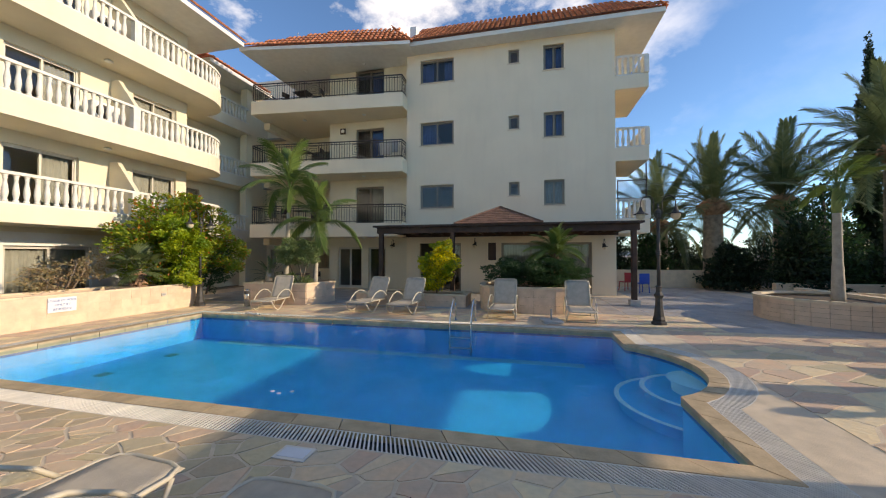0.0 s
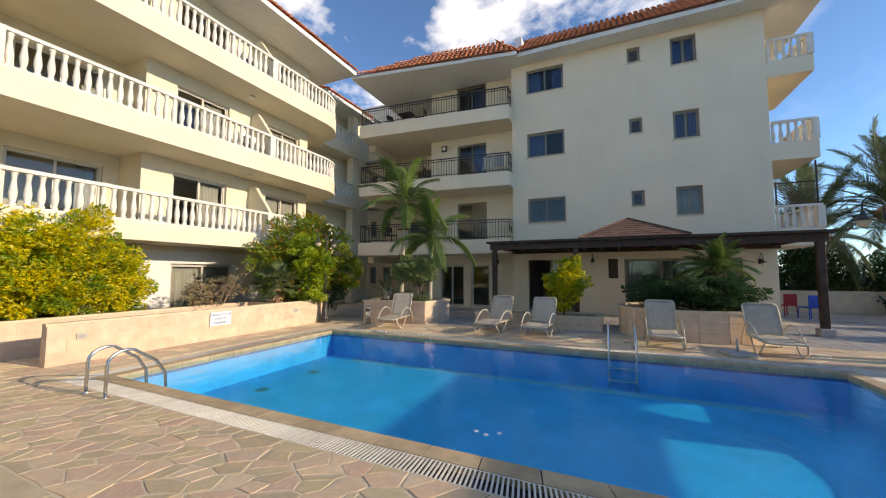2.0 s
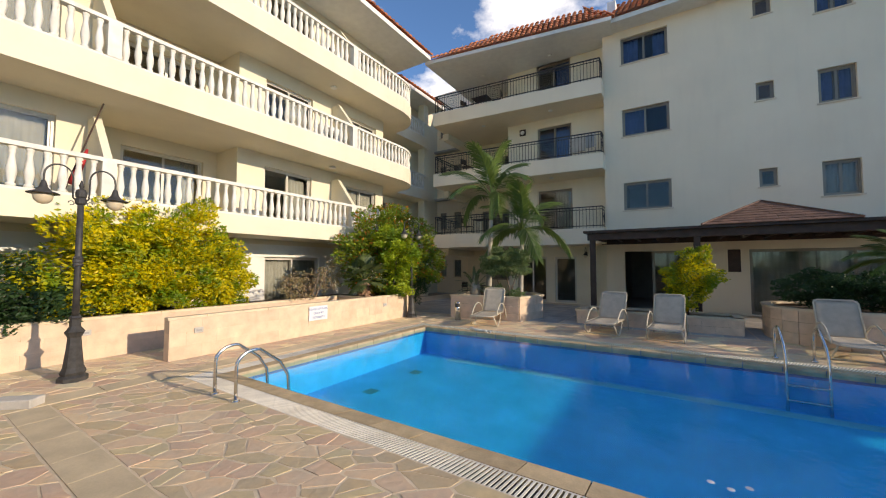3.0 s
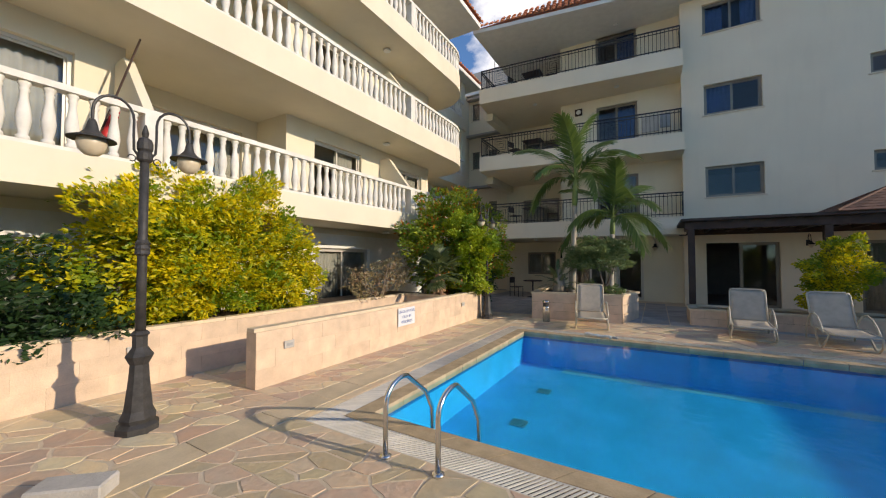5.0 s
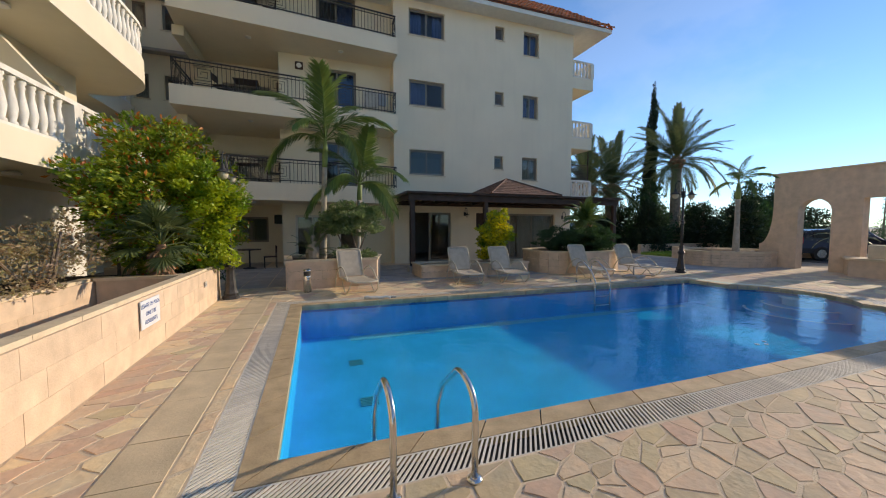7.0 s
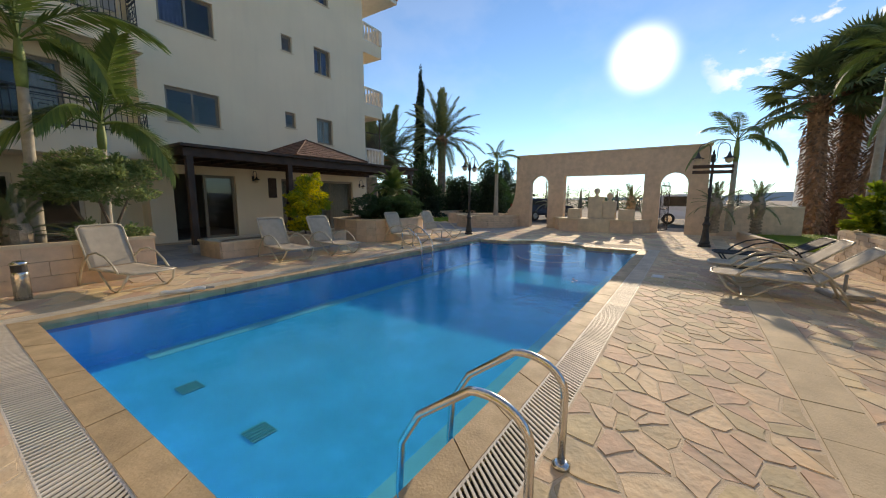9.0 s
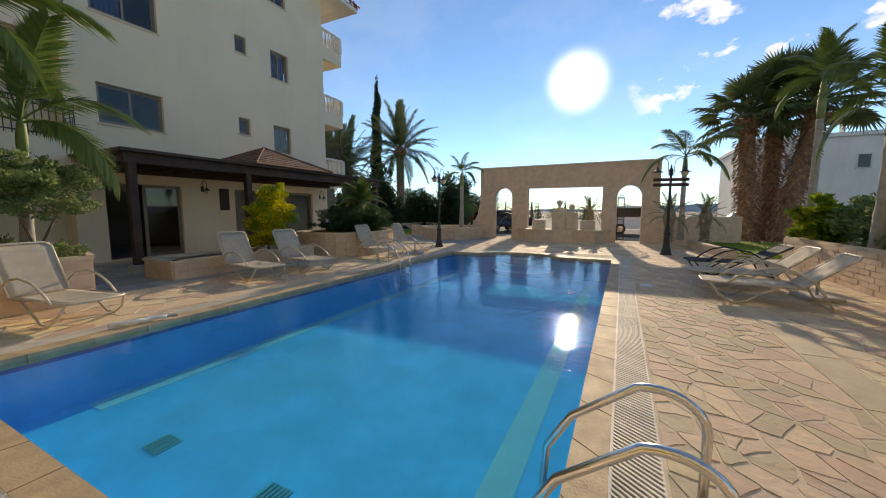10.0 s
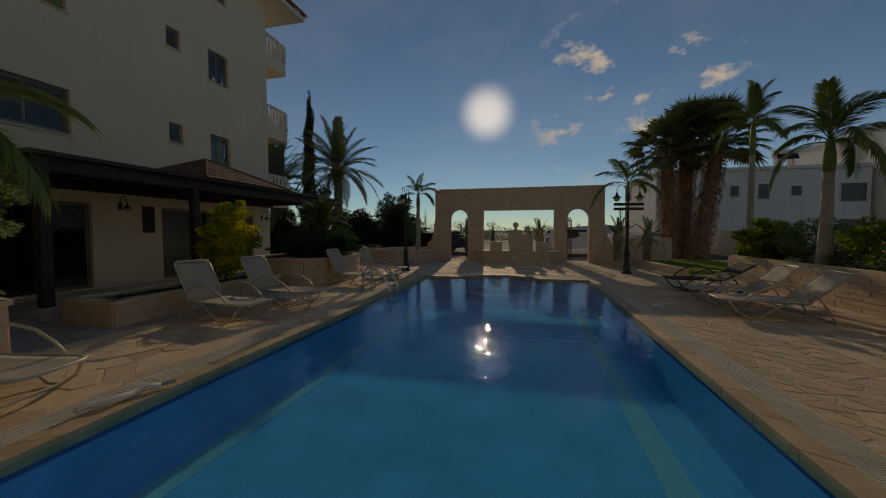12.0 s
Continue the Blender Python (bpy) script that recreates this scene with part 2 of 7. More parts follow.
FRAME = material("bronze_aluminium", (0.26, 0.22, 0.17), 0.45, 0.3, vary=0.1, scale=4, fine=40, bump=0.02)
FRAME_W = material("pale_aluminium", (0.62, 0.58, 0.50), 0.45, 0.1, vary=0.08, scale=4, fine=40, bump=0.02)
ROOM = material("room_paint", (0.42, 0.38, 0.33), 0.9, vary=0.1, bump=0.05)
CURTAIN = material("curtain_cloth", (0.55, 0.50, 0.42), 0.95, vary=0.15, scale=6, fine=120, bump=0.3)
CURTAIN_B = material("blue_curtain_cloth", (0.10, 0.16, 0.38), 0.95, vary=0.2, scale=6, fine=120, bump=0.3)
MESH_CLOTH = material("beige_mesh_sling", (0.52, 0.45, 0.35), 0.85, vary=0.12, scale=8, fine=260, bump=0.4)
TUBE = material("beige_tube", (0.62, 0.55, 0.42), 0.45, 0.1, vary=0.1, scale=8, fine=60, bump=0.03)
BLACK_MESH = material("black_sling", (0.035, 0.035, 0.04), 0.8, vary=0.2, scale=8, fine=200, bump=0.3)
PALM_TRUNK = material("palm_bark", (0.33, 0.27, 0.20), 0.95, vary=0.35, scale=6, fine=40, bump=0.8)
SHAG = material("palm_shag", (0.32, 0.185, 0.11), 0.95, vary=0.4, scale=6, fine=40, bump=0.8, island=0.35, obj=0.1)
SMOOTH_TRUNK = material("smooth_palm_trunk", (0.42, 0.38, 0.31), 0.85, vary=0.2, scale=8, fine=50, bump=0.4)
GREEN_TRUNK = material("green_crownshaft", (0.22, 0.30, 0.09), 0.6, vary=0.2, scale=8, fine=50, bump=0.2)
BARK = material("bark", (0.20, 0.15, 0.11), 0.95, vary=0.35, scale=9, fine=50, bump=0.8)
FROND = leaf_material("palm_leaflet", (0.09, 0.16, 0.04), (0.20, 0.28, 0.07), (0.14, 0.20, 0.05), 0.3)
FROND_F = leaf_material("fan_leaflet", (0.08, 0.12, 0.04), (0.15, 0.19, 0.07), (0.11, 0.14, 0.05), 0.3)
FROND_D = leaf_material("date_leaflet", (0.10, 0.14, 0.06), (0.20, 0.24, 0.11), (0.14, 0.18, 0.08), 0.3)
YELLOW_LEAF = leaf_material("yellow_green_leaf", (0.52, 0.52, 0.015), (0.95, 0.74, 0.02), (0.20, 0.32, 0.015))
GREEN_LEAF = leaf_material("green_leaf", (0.09, 0.18, 0.02), (0.42, 0.45, 0.03), (0.17, 0.28, 0.02))
DARK_LEAF = leaf_material("dark_glossy_leaf", (0.025, 0.065, 0.02), (0.05, 0.11, 0.03), (0.035, 0.08, 0.025))
SAGE_LEAF = leaf_material("grey_green_leaf", (0.13, 0.21, 0.07), (0.30, 0.36, 0.16), (0.18, 0.26, 0.09))
DRY_LEAF = leaf_material("dry_leaf", (0.45, 0.33, 0.20), (0.30, 0.28, 0.12), (0.52, 0.36, 0.24))
CYPRESS_LEAF = leaf_material("cypress_leaf", (0.015, 0.035, 0.015), (0.03, 0.055, 0.02), (0.02, 0.045, 0.018))
LIME_LEAF = leaf_material("lime_leaf", (0.26, 0.38, 0.02), (0.52, 0.56, 0.03), (0.18, 0.30, 0.02))
ORANGE = leaf_material("orange_flower", (0.55, 0.16, 0.02), (0.60, 0.25, 0.03), (0.50, 0.12, 0.02))
SOIL = material("soil", (0.10, 0.07, 0.045), 0.95, vary=0.4, scale=7, fine=60, bump=0.8)
GRASS = material("lawn", (0.26, 0.38, 0.04), 0.9, vary=0.35, scale=5, fine=90, bump=0.9, island=0.2)
EARTH = material("dry_ground", (0.34, 0.27, 0.19), 0.95, vary=0.3, scale=0.6, fine=30, bump=0.6)
ASPHALT = material("asphalt", (0.055, 0.055, 0.055), 0.9, vary=0.2, scale=1, fine=90, bump=0.5)
HOUSE_W = material("white_house_plaster", (0.72, 0.68, 0.62), 0.9, vary=0.06, scale=1, fine=60, bump=0.1, stain=0.12)
CAR_SILVER = material("silver_car_paint", (0.50, 0.50, 0.50), 0.3, 0.6, vary=0.03, bump=0.0)
CAR_WHITE = material("white_car_paint", (0.78, 0.78, 0.78), 0.3, 0.0, vary=0.03, bump=0.0)
CAR_DARK = material("dark_car_paint", (0.03, 0.03, 0.04), 0.25, 0.3, vary=0.05, bump=0.0)
RUBBER = material("tyre_rubber", (0.02, 0.02, 0.02), 0.9)
RED = material("red_plastic", (0.50, 0.03, 0.03), 0.5, vary=0.08, bump=0.02)
BLUE = material("blue_plastic", (0.02, 0.08, 0.42), 0.5, vary=0.08, bump=0.02)
SIGN_BLUE = material("sign_blue", (0.05, 0.12, 0.36), 0.5, vary=0.1, bump=0.0)
SIGN_WHITE = material("sign_white", (0.72, 0.74, 0.76), 0.5, vary=0.06, bump=0.0)
SCREEN = material("black_screen", (0.01, 0.01, 0.012), 0.2, vary=0.05, bump=0.0)
GREY_PAINT = material("grey_paint", (0.34, 0.34, 0.33), 0.6, vary=0.12, bump=0.05)
CONCRETE = material("concrete", (0.50, 0.47, 0.42), 0.9, vary=0.18, scale=5, fine=60, bump=0.4)
# bluish grey: air haze is mixed into the hill colour
HILL = material("far_hill_haze", (0.30, 0.34, 0.36), 0.95, vary=0.1, scale=0.01, fine=0.1, bump=0.0)
PANE = glass_material("window_pane", (0.76, 0.80, 0.80), 0.01)
WATER = glass_material("pool_water", (0.75, 0.98, 1.0), 0.0, ripple=0.006)

# ---- building helpers ----
def part(name, bm, mat, parent=None, label="", smooth=False):
    """Links a bmesh as one mesh object, under a thing or part if one is given."""
    me = bpy.data.meshes.new(name)
    bm.to_mesh(me)
    bm.free()
    me.materials.append(mat)
    if smooth:
        for f in me.polygons:
            f.use_smooth = True
    ob = new(name, me)
    if parent:
        ob.parent = parent
    if label:
        tagged(ob, label)
    return ob


def raw(name, verts, faces, mat, parent=None, label=""):
    me = bpy.data.meshes.new(name)
    me.from_pydata(verts, [], faces)
    me.materials.append(mat)
    ob = new(name, me)
    if parent:
        ob.parent = parent
    if label:
        tagged(ob, label)
    return ob


def shared(name, me, parent, m):
    ob = new(name, me)
    ob.parent = parent
    ob.matrix_basis = m
    return ob


def thing(name, label, category, m=None, group="", kind=""):
    ob = new(name)
    ob.empty_display_size = 0.2
    if m is not None:
        ob.matrix_basis = m
    return tagged(ob, label, category, group, kind)


def box(bm, a, b, at=lambda x, y, z: (x, y, z), bevel=0.0):
    """A box between two corners, through a mapping of places."""
    (x0, y0, z0), (x1, y1, z1) = a, b
    v = [bm.verts.new(at(x, y, z)) for z in (z0, z1) for x, y in ((x0, y0), (x1, y0), (x1, y1), (x0, y1))]
    fs = [bm.faces.new([v[i] for i in f]) for f in ((0, 3, 2, 1), (4, 5, 6, 7), (0, 1, 5, 4), (1, 2, 6, 5), (2, 3, 7, 6), (3, 0, 4, 7))]
    if bevel:
        bmesh.ops.bevel(bm, geom=list({e for f in fs for e in f.edges}), offset=bevel, segments=1, affect="EDGES")
    return bm


def boxes(*pairs, bevel=0.0, at=lambda x, y, z: (x, y, z)):
    bm = bmesh.new()
    for a, b in pairs:
        box(bm, a, b, at, bevel)
    bmesh.ops.recalc_face_normals(bm, faces=bm.faces)
    return bm


def lathe(profile, segs=12, bm=None, at=(0, 0, 0), cap=True):
    """Turns (radius, height) rows about the z axis."""
    bm = bm or bmesh.new()
    rings = []
    for r, z in profile:
        rings.append([bm.verts.new((at[0] + r * math.cos(i * math.tau / segs), at[1] + r * math.sin(i * math.tau / segs), at[2] + z)) for i in range(segs)])
    for lo, hi in zip(rings, rings[1:]):
        for i in range(segs):
            j = (i + 1) % segs
            bm.faces.new((lo[i], lo[j], hi[j], hi[i]))
    if cap:
        bm.faces.new(rings[0][::-1])
        bm.faces.new(rings[-1])
    return bm


def tube(points, radius, segs=8, bm=None, radii=None):
    """A round bar along points."""
    bm = bm or bmesh.new()
    pts = [Vector(p) for p in points]
    rings, up = [], None
    for i, p in enumerate(pts):
        d = (pts[min(i + 1, len(pts) - 1)] - pts[max(i - 1, 0)]).normalized()
        if up is None:
            up = d.orthogonal().normalized()
        up = (up - d * up.dot(d)).normalized()
        side = d.cross(up)
        r = radii[i] if radii else radius
        rings.append([bm.verts.new(p + (up * math.cos(k * math.tau / segs) + side * math.sin(k * math.tau / segs)) * r) for k in range(segs)])
    for lo, hi in zip(rings, rings[1:]):
        for i in range(segs):
            j = (i + 1) % segs
            bm.faces.new((lo[i], lo[j], hi[j], hi[i]))
    bm.faces.new(rings[0][::-1])
    bm.faces.new(rings[-1])
    return bm


def prism(pts, z0, z1, bm=None):
    bm = bm or bmesh.new()
    lo = [bm.verts.new((x, y, z0)) for x, y in pts]
    hi = [bm.verts.new((x, y, z1)) for x, y in pts]
    n = len(pts)
    bm.faces.new(lo[::-1])
    bm.faces.new(hi)
    for i in range(n):
        bm.faces.new((lo[i], lo[(i + 1) % n], hi[(i + 1) % n], hi[i]))
    bmesh.ops.recalc_face_normals(bm, faces=bm.faces)
    return bm


def pierced(a0, a1, z0, z1, holes, thick, at):
    """A wall with rectangular openings through it; at(a, depth, z) gives the place."""
    bm = bmesh.new()
    xs = sorted({a0, a1, *[h[0] for h in holes], *[h[1] for h in holes]})
    zs = sorted({z0, z1, *[h[2] for h in holes], *[h[3] for h in holes]})
    xs, zs = [x for x in xs if a0 <= x <= a1], [z for z in zs if z0 <= z <= z1]
    solid = lambda i, k: 0 <= i < len(xs) - 1 and 0 <= k < len(zs) - 1 and not any(
        h[0] < (xs[i] + xs[i + 1]) / 2 < h[1] and h[2] < (zs[k] + zs[k + 1]) / 2 < h[3] for h in holes)
    cache = {}

    def v(i, k, d):
        if (i, k, d) not in cache:
            cache[i, k, d] = bm.verts.new(at(xs[i], thick * d, zs[k]))
        return cache[i, k, d]
    for i in range(len(xs) - 1):
        for k in range(len(zs) - 1):
            if not solid(i, k):
                continue
            for d in (0, 1):
                bm.faces.new((v(i, k, d), v(i + 1, k, d), v(i + 1, k + 1, d), v(i, k + 1, d)))
            for (di, dk, p, q) in ((-1, 0, (0, 0), (0, 1)), (1, 0, (1, 0), (1, 1)), (0, -1, (0, 0), (1, 0)), (0, 1, (0, 1), (1, 1))):
                if not solid(i + di, k + dk):
                    bm.faces.new((v(i + p[0], k + p[1], 0), v(i + q[0], k + q[1], 0), v(i + q[0], k + q[1], 1), v(i + p[0], k + p[1], 1)))
    bmesh.ops.recalc_face_normals(bm, faces=bm.faces)
    return bm


def holed(outline, holes, depth, at):
    """A flat plate of any outline with holes of any shape, given a thickness."""
    bm = bmesh.new()
    edges = []
    for loop in (outline, *holes):
        vs = [bm.verts.new(at(a, 0, z)) for a, z in loop]
        edges += [bm.edges.new((vs[i], vs[(i + 1) % len(vs)])) for i in range(len(vs))]
    bmesh.ops.triangle_fill(bm, edges=edges, use_beauty=True)
    res = bmesh.ops.extrude_face_region(bm, geom=list(bm.faces))
    shift = Vector(at(0, depth, 0)) - Vector(at(0, 0, 0))
    bmesh.ops.translate(bm, vec=shift, verts=[g for g in res["geom"] if isinstance(g, bmesh.types.BMVert)])
    bmesh.ops.recalc_face_normals(bm, faces=bm.faces)
    return bm


def offset_path(pts, d):
    """An open path moved sideways to its right by d."""
    res = []
    for i, p in enumerate(pts):
        a, b = Vector(pts[max(i - 1, 0)]), Vector(pts[min(i + 1, len(pts) - 1)])
        t = (b - a).normalized()
        res.append((p[0] + t.y * d, p[1] - t.x * d))
    return res


def clip(poly, nx, ny, c):
    """The part of a polygon where nx*x + ny*y <= c."""
    res = []
    for i, p in enumerate(poly):
        q = poly[(i + 1) % len(poly)]
        dp, dq = nx * p[0] + ny * p[1] - c, nx * q[0] + ny * q[1] - c
        if dp <= 0:
            res.append(p)
        if dp * dq < 0:
            s = dp / (dp - dq)
            res.append((p[0] + (q[0] - p[0]) * s, p[1] + (q[1] - p[1]) * s))
    return res


WINDOW_COUNT = [0]


def window(at, a0, a1, z0, z1, mat=None, leaves=2, sill=True, curtain=None, rails=False, label="sliding aluminium window with bronze frame and dark glass", category="window", name="window"):
    """Frame, mullion, panes and sill set into an opening; at(a, depth, z)."""
    WINDOW_COUNT[0] += 1
    mat = mat or FRAME
    w = thing("%s_%d" % (name, WINDOW_COUNT[0]), label, category, kind="structure")
    f, d0, d1 = 0.055, 0.10, 0.16
    part("window_frame", boxes(((a0, d0, z0), (a1, d1, z0 + f)), ((a0, d0, z1 - f), (a1, d1, z1)), ((a0, d0, z0 + f), (a0 + f, d1, z1 - f)), ((a1 - f, d0, z0 + f), (a1, d1, z1 - f)), at=at), mat, w)
    step = (a1 - a0 - 2 * f) / leaves
    for i in range(leaves):
        p0, p1 = a0 + f + i * step, a0 + f + (i + 1) * step
        e = 0.035
        dd = d0 + 0.012 + 0.022 * (i % 2)
        sash = boxes(((p0, dd, z0 + f), (p0 + e, dd + 0.02, z1 - f)), ((p1 - e, dd, z0 + f), (p1, dd + 0.02, z1 - f)),
                     ((p0 + e, dd, z0 + f), (p1 - e, dd + 0.02, z0 + f + e)), ((p0 + e, dd, z1 - f - e), (p1 - e, dd + 0.02, z1 - f)), at=at)
        s = part("sash", sash, mat, w)
        pane = part("pane", boxes(((p0 + e, dd + 0.008, z0 + f + e), (p1 - e, dd + 0.012, z1 - f - e)), at=at), PANE, s)
        pane.visible_shadow = False
    if sill:
        part("window_sill", boxes(((a0 - 0.05, -0.03, z0 - 0.05), (a1 + 0.05, 0.10, z0 - 0.002)), at=at), STONE_CAP, w)
    if curtain:
        for c0, c1, cm in curtain:
            bm, n = bmesh.new(), max(8, int((c1 - c0) / 0.035))
            rows = [[bm.verts.new(at(c0 + (c1 - c0) * i / n, 0.27 + 0.025 * math.sin(i * 1.9) + 0.008 * math.sin(i * 0.7), z)) for i in range(n + 1)] for z in (z0 + 0.06, z1 - 0.02)]
            for i in range(n):
                bm.faces.new((rows[0][i], rows[0][i + 1], rows[1][i + 1], rows[1][i]))
            cu = part("curtain", bm, cm, smooth=True)
            tagged(cu, "blue gathered curtain hanging behind the window" if cm is CURTAIN_B else "pale gathered curtain hanging behind the glass", "curtain", "curtains")
            md = cu.modifiers.new("thickness", "SOLIDIFY")
            md.thickness = 0.006
    return w


BAL_PROFILE = [(0.062, 0), (0.062, 0.05), (0.042, 0.07), (0.060, 0.16), (0.072, 0.25), (0.058, 0.38), (0.040, 0.50), (0.038, 0.57), (0.052, 0.60), (0.040, 0.63), (0.060, 0.66), (0.060, 0.70)]
BAL_MESH = bpy.data.meshes.new("baluster")
_b = lathe(BAL_PROFILE, 8)
_b.to_mesh(BAL_MESH)
_b.free()
BAL_MESH.materials.append(BALUSTER)
for _f in BAL_MESH.polygons:
    _f.use_smooth = len(_f.vertices) == 4


def sweep_rect(path, w0, w1, z0, z1):
    """A rectangular bar along an open plan path; w0..w1 lie to the path's right."""
    bm = bmesh.new()
    a, b = offset_path(path, w0), offset_path(path, w1)
    rows = [[bm.verts.new((*p, z0)), bm.verts.new((*q, z0)), bm.verts.new((*q, z1)), bm.verts.new((*p, z1))] for p, q in zip(a, b)]
    for r, s in zip(rows, rows[1:]):
        for i in range(4):
            bm.faces.new((r[i], r[(i + 1) % 4], s[(i + 1) % 4], s[i]))
    bm.faces.new(rows[0])
    bm.faces.new(rows[-1][::-1])
    bmesh.ops.recalc_face_normals(bm, faces=bm.faces)
    return bm


def balustrade(path, z, piers=(), pitch=0.205, height=0.83):
    """Cast white balusters between plinth and rail along a plan path, piers at given lengths."""
    t = thing("balcony_balustrade", "white cast-stone balustrade with turned balusters on a balcony edge", "balustrade", group="white balcony balustrades")
    part("plinth", sweep_rect(path, -0.08, 0.08, z, z + 0.05), BALUSTER, t)
    part("rail", sweep_rect(path, -0.085, 0.085, z + 0.75, z + height), BALUSTER, t)
    run = 0.0
    todo = pitch / 2
    spots = list(piers)
    for (x0, y0), (x1, y1) in zip(path, path[1:]):
        seg = math.hypot(x1 - x0, y1 - y0)
        while todo <= run + seg:
            s = (todo - run) / seg
            x, y = x0 + (x1 - x0) * s, y0 + (y1 - y0) * s
            if not any(abs(todo - q) < 0.17 for q in spots):
                shared("baluster", BAL_MESH, t, pose(x, y, z + 0.05))
            todo += pitch
        for q in spots:
            if run <= q < run + seg:
                s = (q - run) / seg
                x, y = x0 + (x1 - x0) * s, y0 + (y1 - y0) * s
                part("pier", boxes(((x - 0.09, y - 0.11, z + 0.05), (x + 0.09, y + 0.11, z + 0.75))), BALUSTER, t)
        run += seg
    return t


def tile_roof(name, p, u, n, v, rows, label, pitch=0.22, course=0.34, taper=0.0, taper2=0.0):
    """Barrel tiles laid in courses up a slope: eave start p, unit u along the eave, unit v up the slope."""
    p, u, v = Vector(p), Vector(u), Vector(v)
    w = u.cross(v).normalized()
    verts, faces = [], []
    for k in range(rows):
        for i in range(n):
            if i * pitch < taper * k * course or (n - i) * pitch < taper2 * k * course:
                continue
            o = p + u * (i * pitch) + v * (k * course) + w * random.uniform(-0.006, 0.006)
            b = len(verts)
            for s, lift, r in ((-0.02, 0.045, 0.085), (course + 0.03, 0.012, 0.070)):
                for j in range(6):
                    ang = math.pi * j / 5
                    verts.append(o + v * s + u * (pitch / 2 - math.cos(ang) * r) + w * (lift + math.sin(ang) * r * 0.8))
            faces += [(b + j, b + j + 1, b + j + 7, b + j + 6) for j in range(5)]
            faces.append((b, b + 5, b + 4, b + 3, b + 2, b + 1))
    return tagged(raw(name, verts, faces, TILE), label, "roof tiles", kind="stuff")


def block_wall(name, p0, p1, height, thick, bw, bh, label, cap=True, mat=None, sides=(0, 1), z0=0.0, ends=True, relief=0.0):
    """A garden wall along a line: core, facing blocks in courses and a coping. It lies to the right of p0 -> p1."""
    mat = mat or LIMESTONE
    p0, p1 = Vector(p0), Vector(p1)
    t = (p1 - p0).normalized()
    r = Vector((t.y, -t.x))
    length = (p1 - p0).length
    at = lambda a, d, z: (p0.x + t.x * a + r.x * d, p0.y + t.y * a + r.y * d, z0 + z)
    core = tagged(part(name, boxes(((0.004, 0.0, 0), (length - 0.004, thick, height)), at=at), MORTAR), label, "garden wall", kind="structure")
    nb, rows = max(1, round(length / bw)), max(1, round(height / bh))
    sx, sz = length / nb, height / rows
    g = 0.0015 + relief * 0.3
    for side in sides:
        sgn = math.copysign(1, thick)
        d0, d1 = ((-0.003 * sgn, 0.02 * sgn) if side == 0 else (thick - 0.02 * sgn, thick + 0.003 * sgn))
        for k in range(rows):
            shift = (k % 2) * sx / 2
            for i in range(-1, nb + 1):
                a0, a1 = max(0, i * sx + shift), min(length, (i + 1) * sx + shift)
                if a1 - a0 < 0.05:
                    continue
                j = random.uniform(-0.0015, 0.0015) - sgn * relief * random.uniform(0.2, 1.0) * (1 if side == 0 else -1)
                part("stone_block", boxes(((a0 + g, d0 + j, k * sz + g), (a1 - g, d1 + j, (k + 1) * sz - g)), at=at), mat, core)
    if ends:
        for a0, a1 in ((-0.006, 0.02), (length - 0.02, length + 0.006)):
            for k in range(rows):
                part("stone_block", boxes(((a0, 0.0 + g, k * sz + g), (a1, thick - g, (k + 1) * sz - g)), at=at), mat, core)
    if cap:
        nc = max(1, round(length / 0.6))
        for i in range(nc):
            part("coping_stone", boxes(((i * length / nc + 0.003 - 0.02 * (i == 0), -0.025, height), ((i + 1) * length / nc - 0.003 + 0.02 * (i == nc - 1), thick + 0.025, height + 0.045)), at=at), STONE_CAP, core)
    return core

# ---- ground and pool ----
POOL_X0, POOL_X1, POOL_Y0, POOL_Y1 = -8.98, 1.75, 3.33, 8.38
WATER_Z = -0.04
bay_r, bay_cx, bay_cy = 1.493, 0.957, 6.03
bay_half = math.asin(1.265 / bay_r)
BAY = [(bay_cx + bay_r * math.cos(a), bay_cy + bay_r * math.sin(a)) for a in np.linspace(-bay_half, bay_half, 15)]
OUTLINE = [(POOL_X0, POOL_Y0), (POOL_X1, POOL_Y0), *BAY, (POOL_X1, POOL_Y1), (POOL_X0, POOL_Y1)]


def ring(d):
    """The pool's outline grown by d."""
    big = bay_r + d
    half = math.asin(min(0.999, math.sqrt(max(0.0, big ** 2 - (POOL_X1 + d - bay_cx) ** 2)) / big))
    arc = [(bay_cx + big * math.cos(a), bay_cy + big * math.sin(a)) for a in np.linspace(-half, half, 15)]
    return [(POOL_X0 - d, POOL_Y0 - d), (POOL_X1 + d, POOL_Y0 - d), *arc, (POOL_X1 + d, POOL_Y1 + d), (POOL_X0 - d, POOL_Y1 + d)]


def flat_fill(outer, holes, z, name, mat, label, category):
    bm, edges = bmesh.new(), []
    for loop in (outer, *holes):
        vs = [bm.verts.new((x, y, z)) for x, y in loop]
        edges += [bm.edges.new((vs[i], vs[(i + 1) % len(vs)])) for i in range(len(vs))]
    bmesh.ops.triangle_fill(bm, edges=edges, use_beauty=True)
    for f in bm.faces:
        f.normal_update()
        if f.normal.z < 0:
            f.normal_flip()
    return tagged(part(name, bm, mat), label, category, kind="structure")


FAR = 900.0
flat_fill([(-FAR, -FAR), (FAR, -FAR), (FAR, FAR), (-FAR, FAR)], [[(-14.5, -8), (9.5, -8), (9.5, 19), (-14.5, 19)]], -0.03, "ground", EARTH, "dry sandy ground reaching to the horizon", "ground")
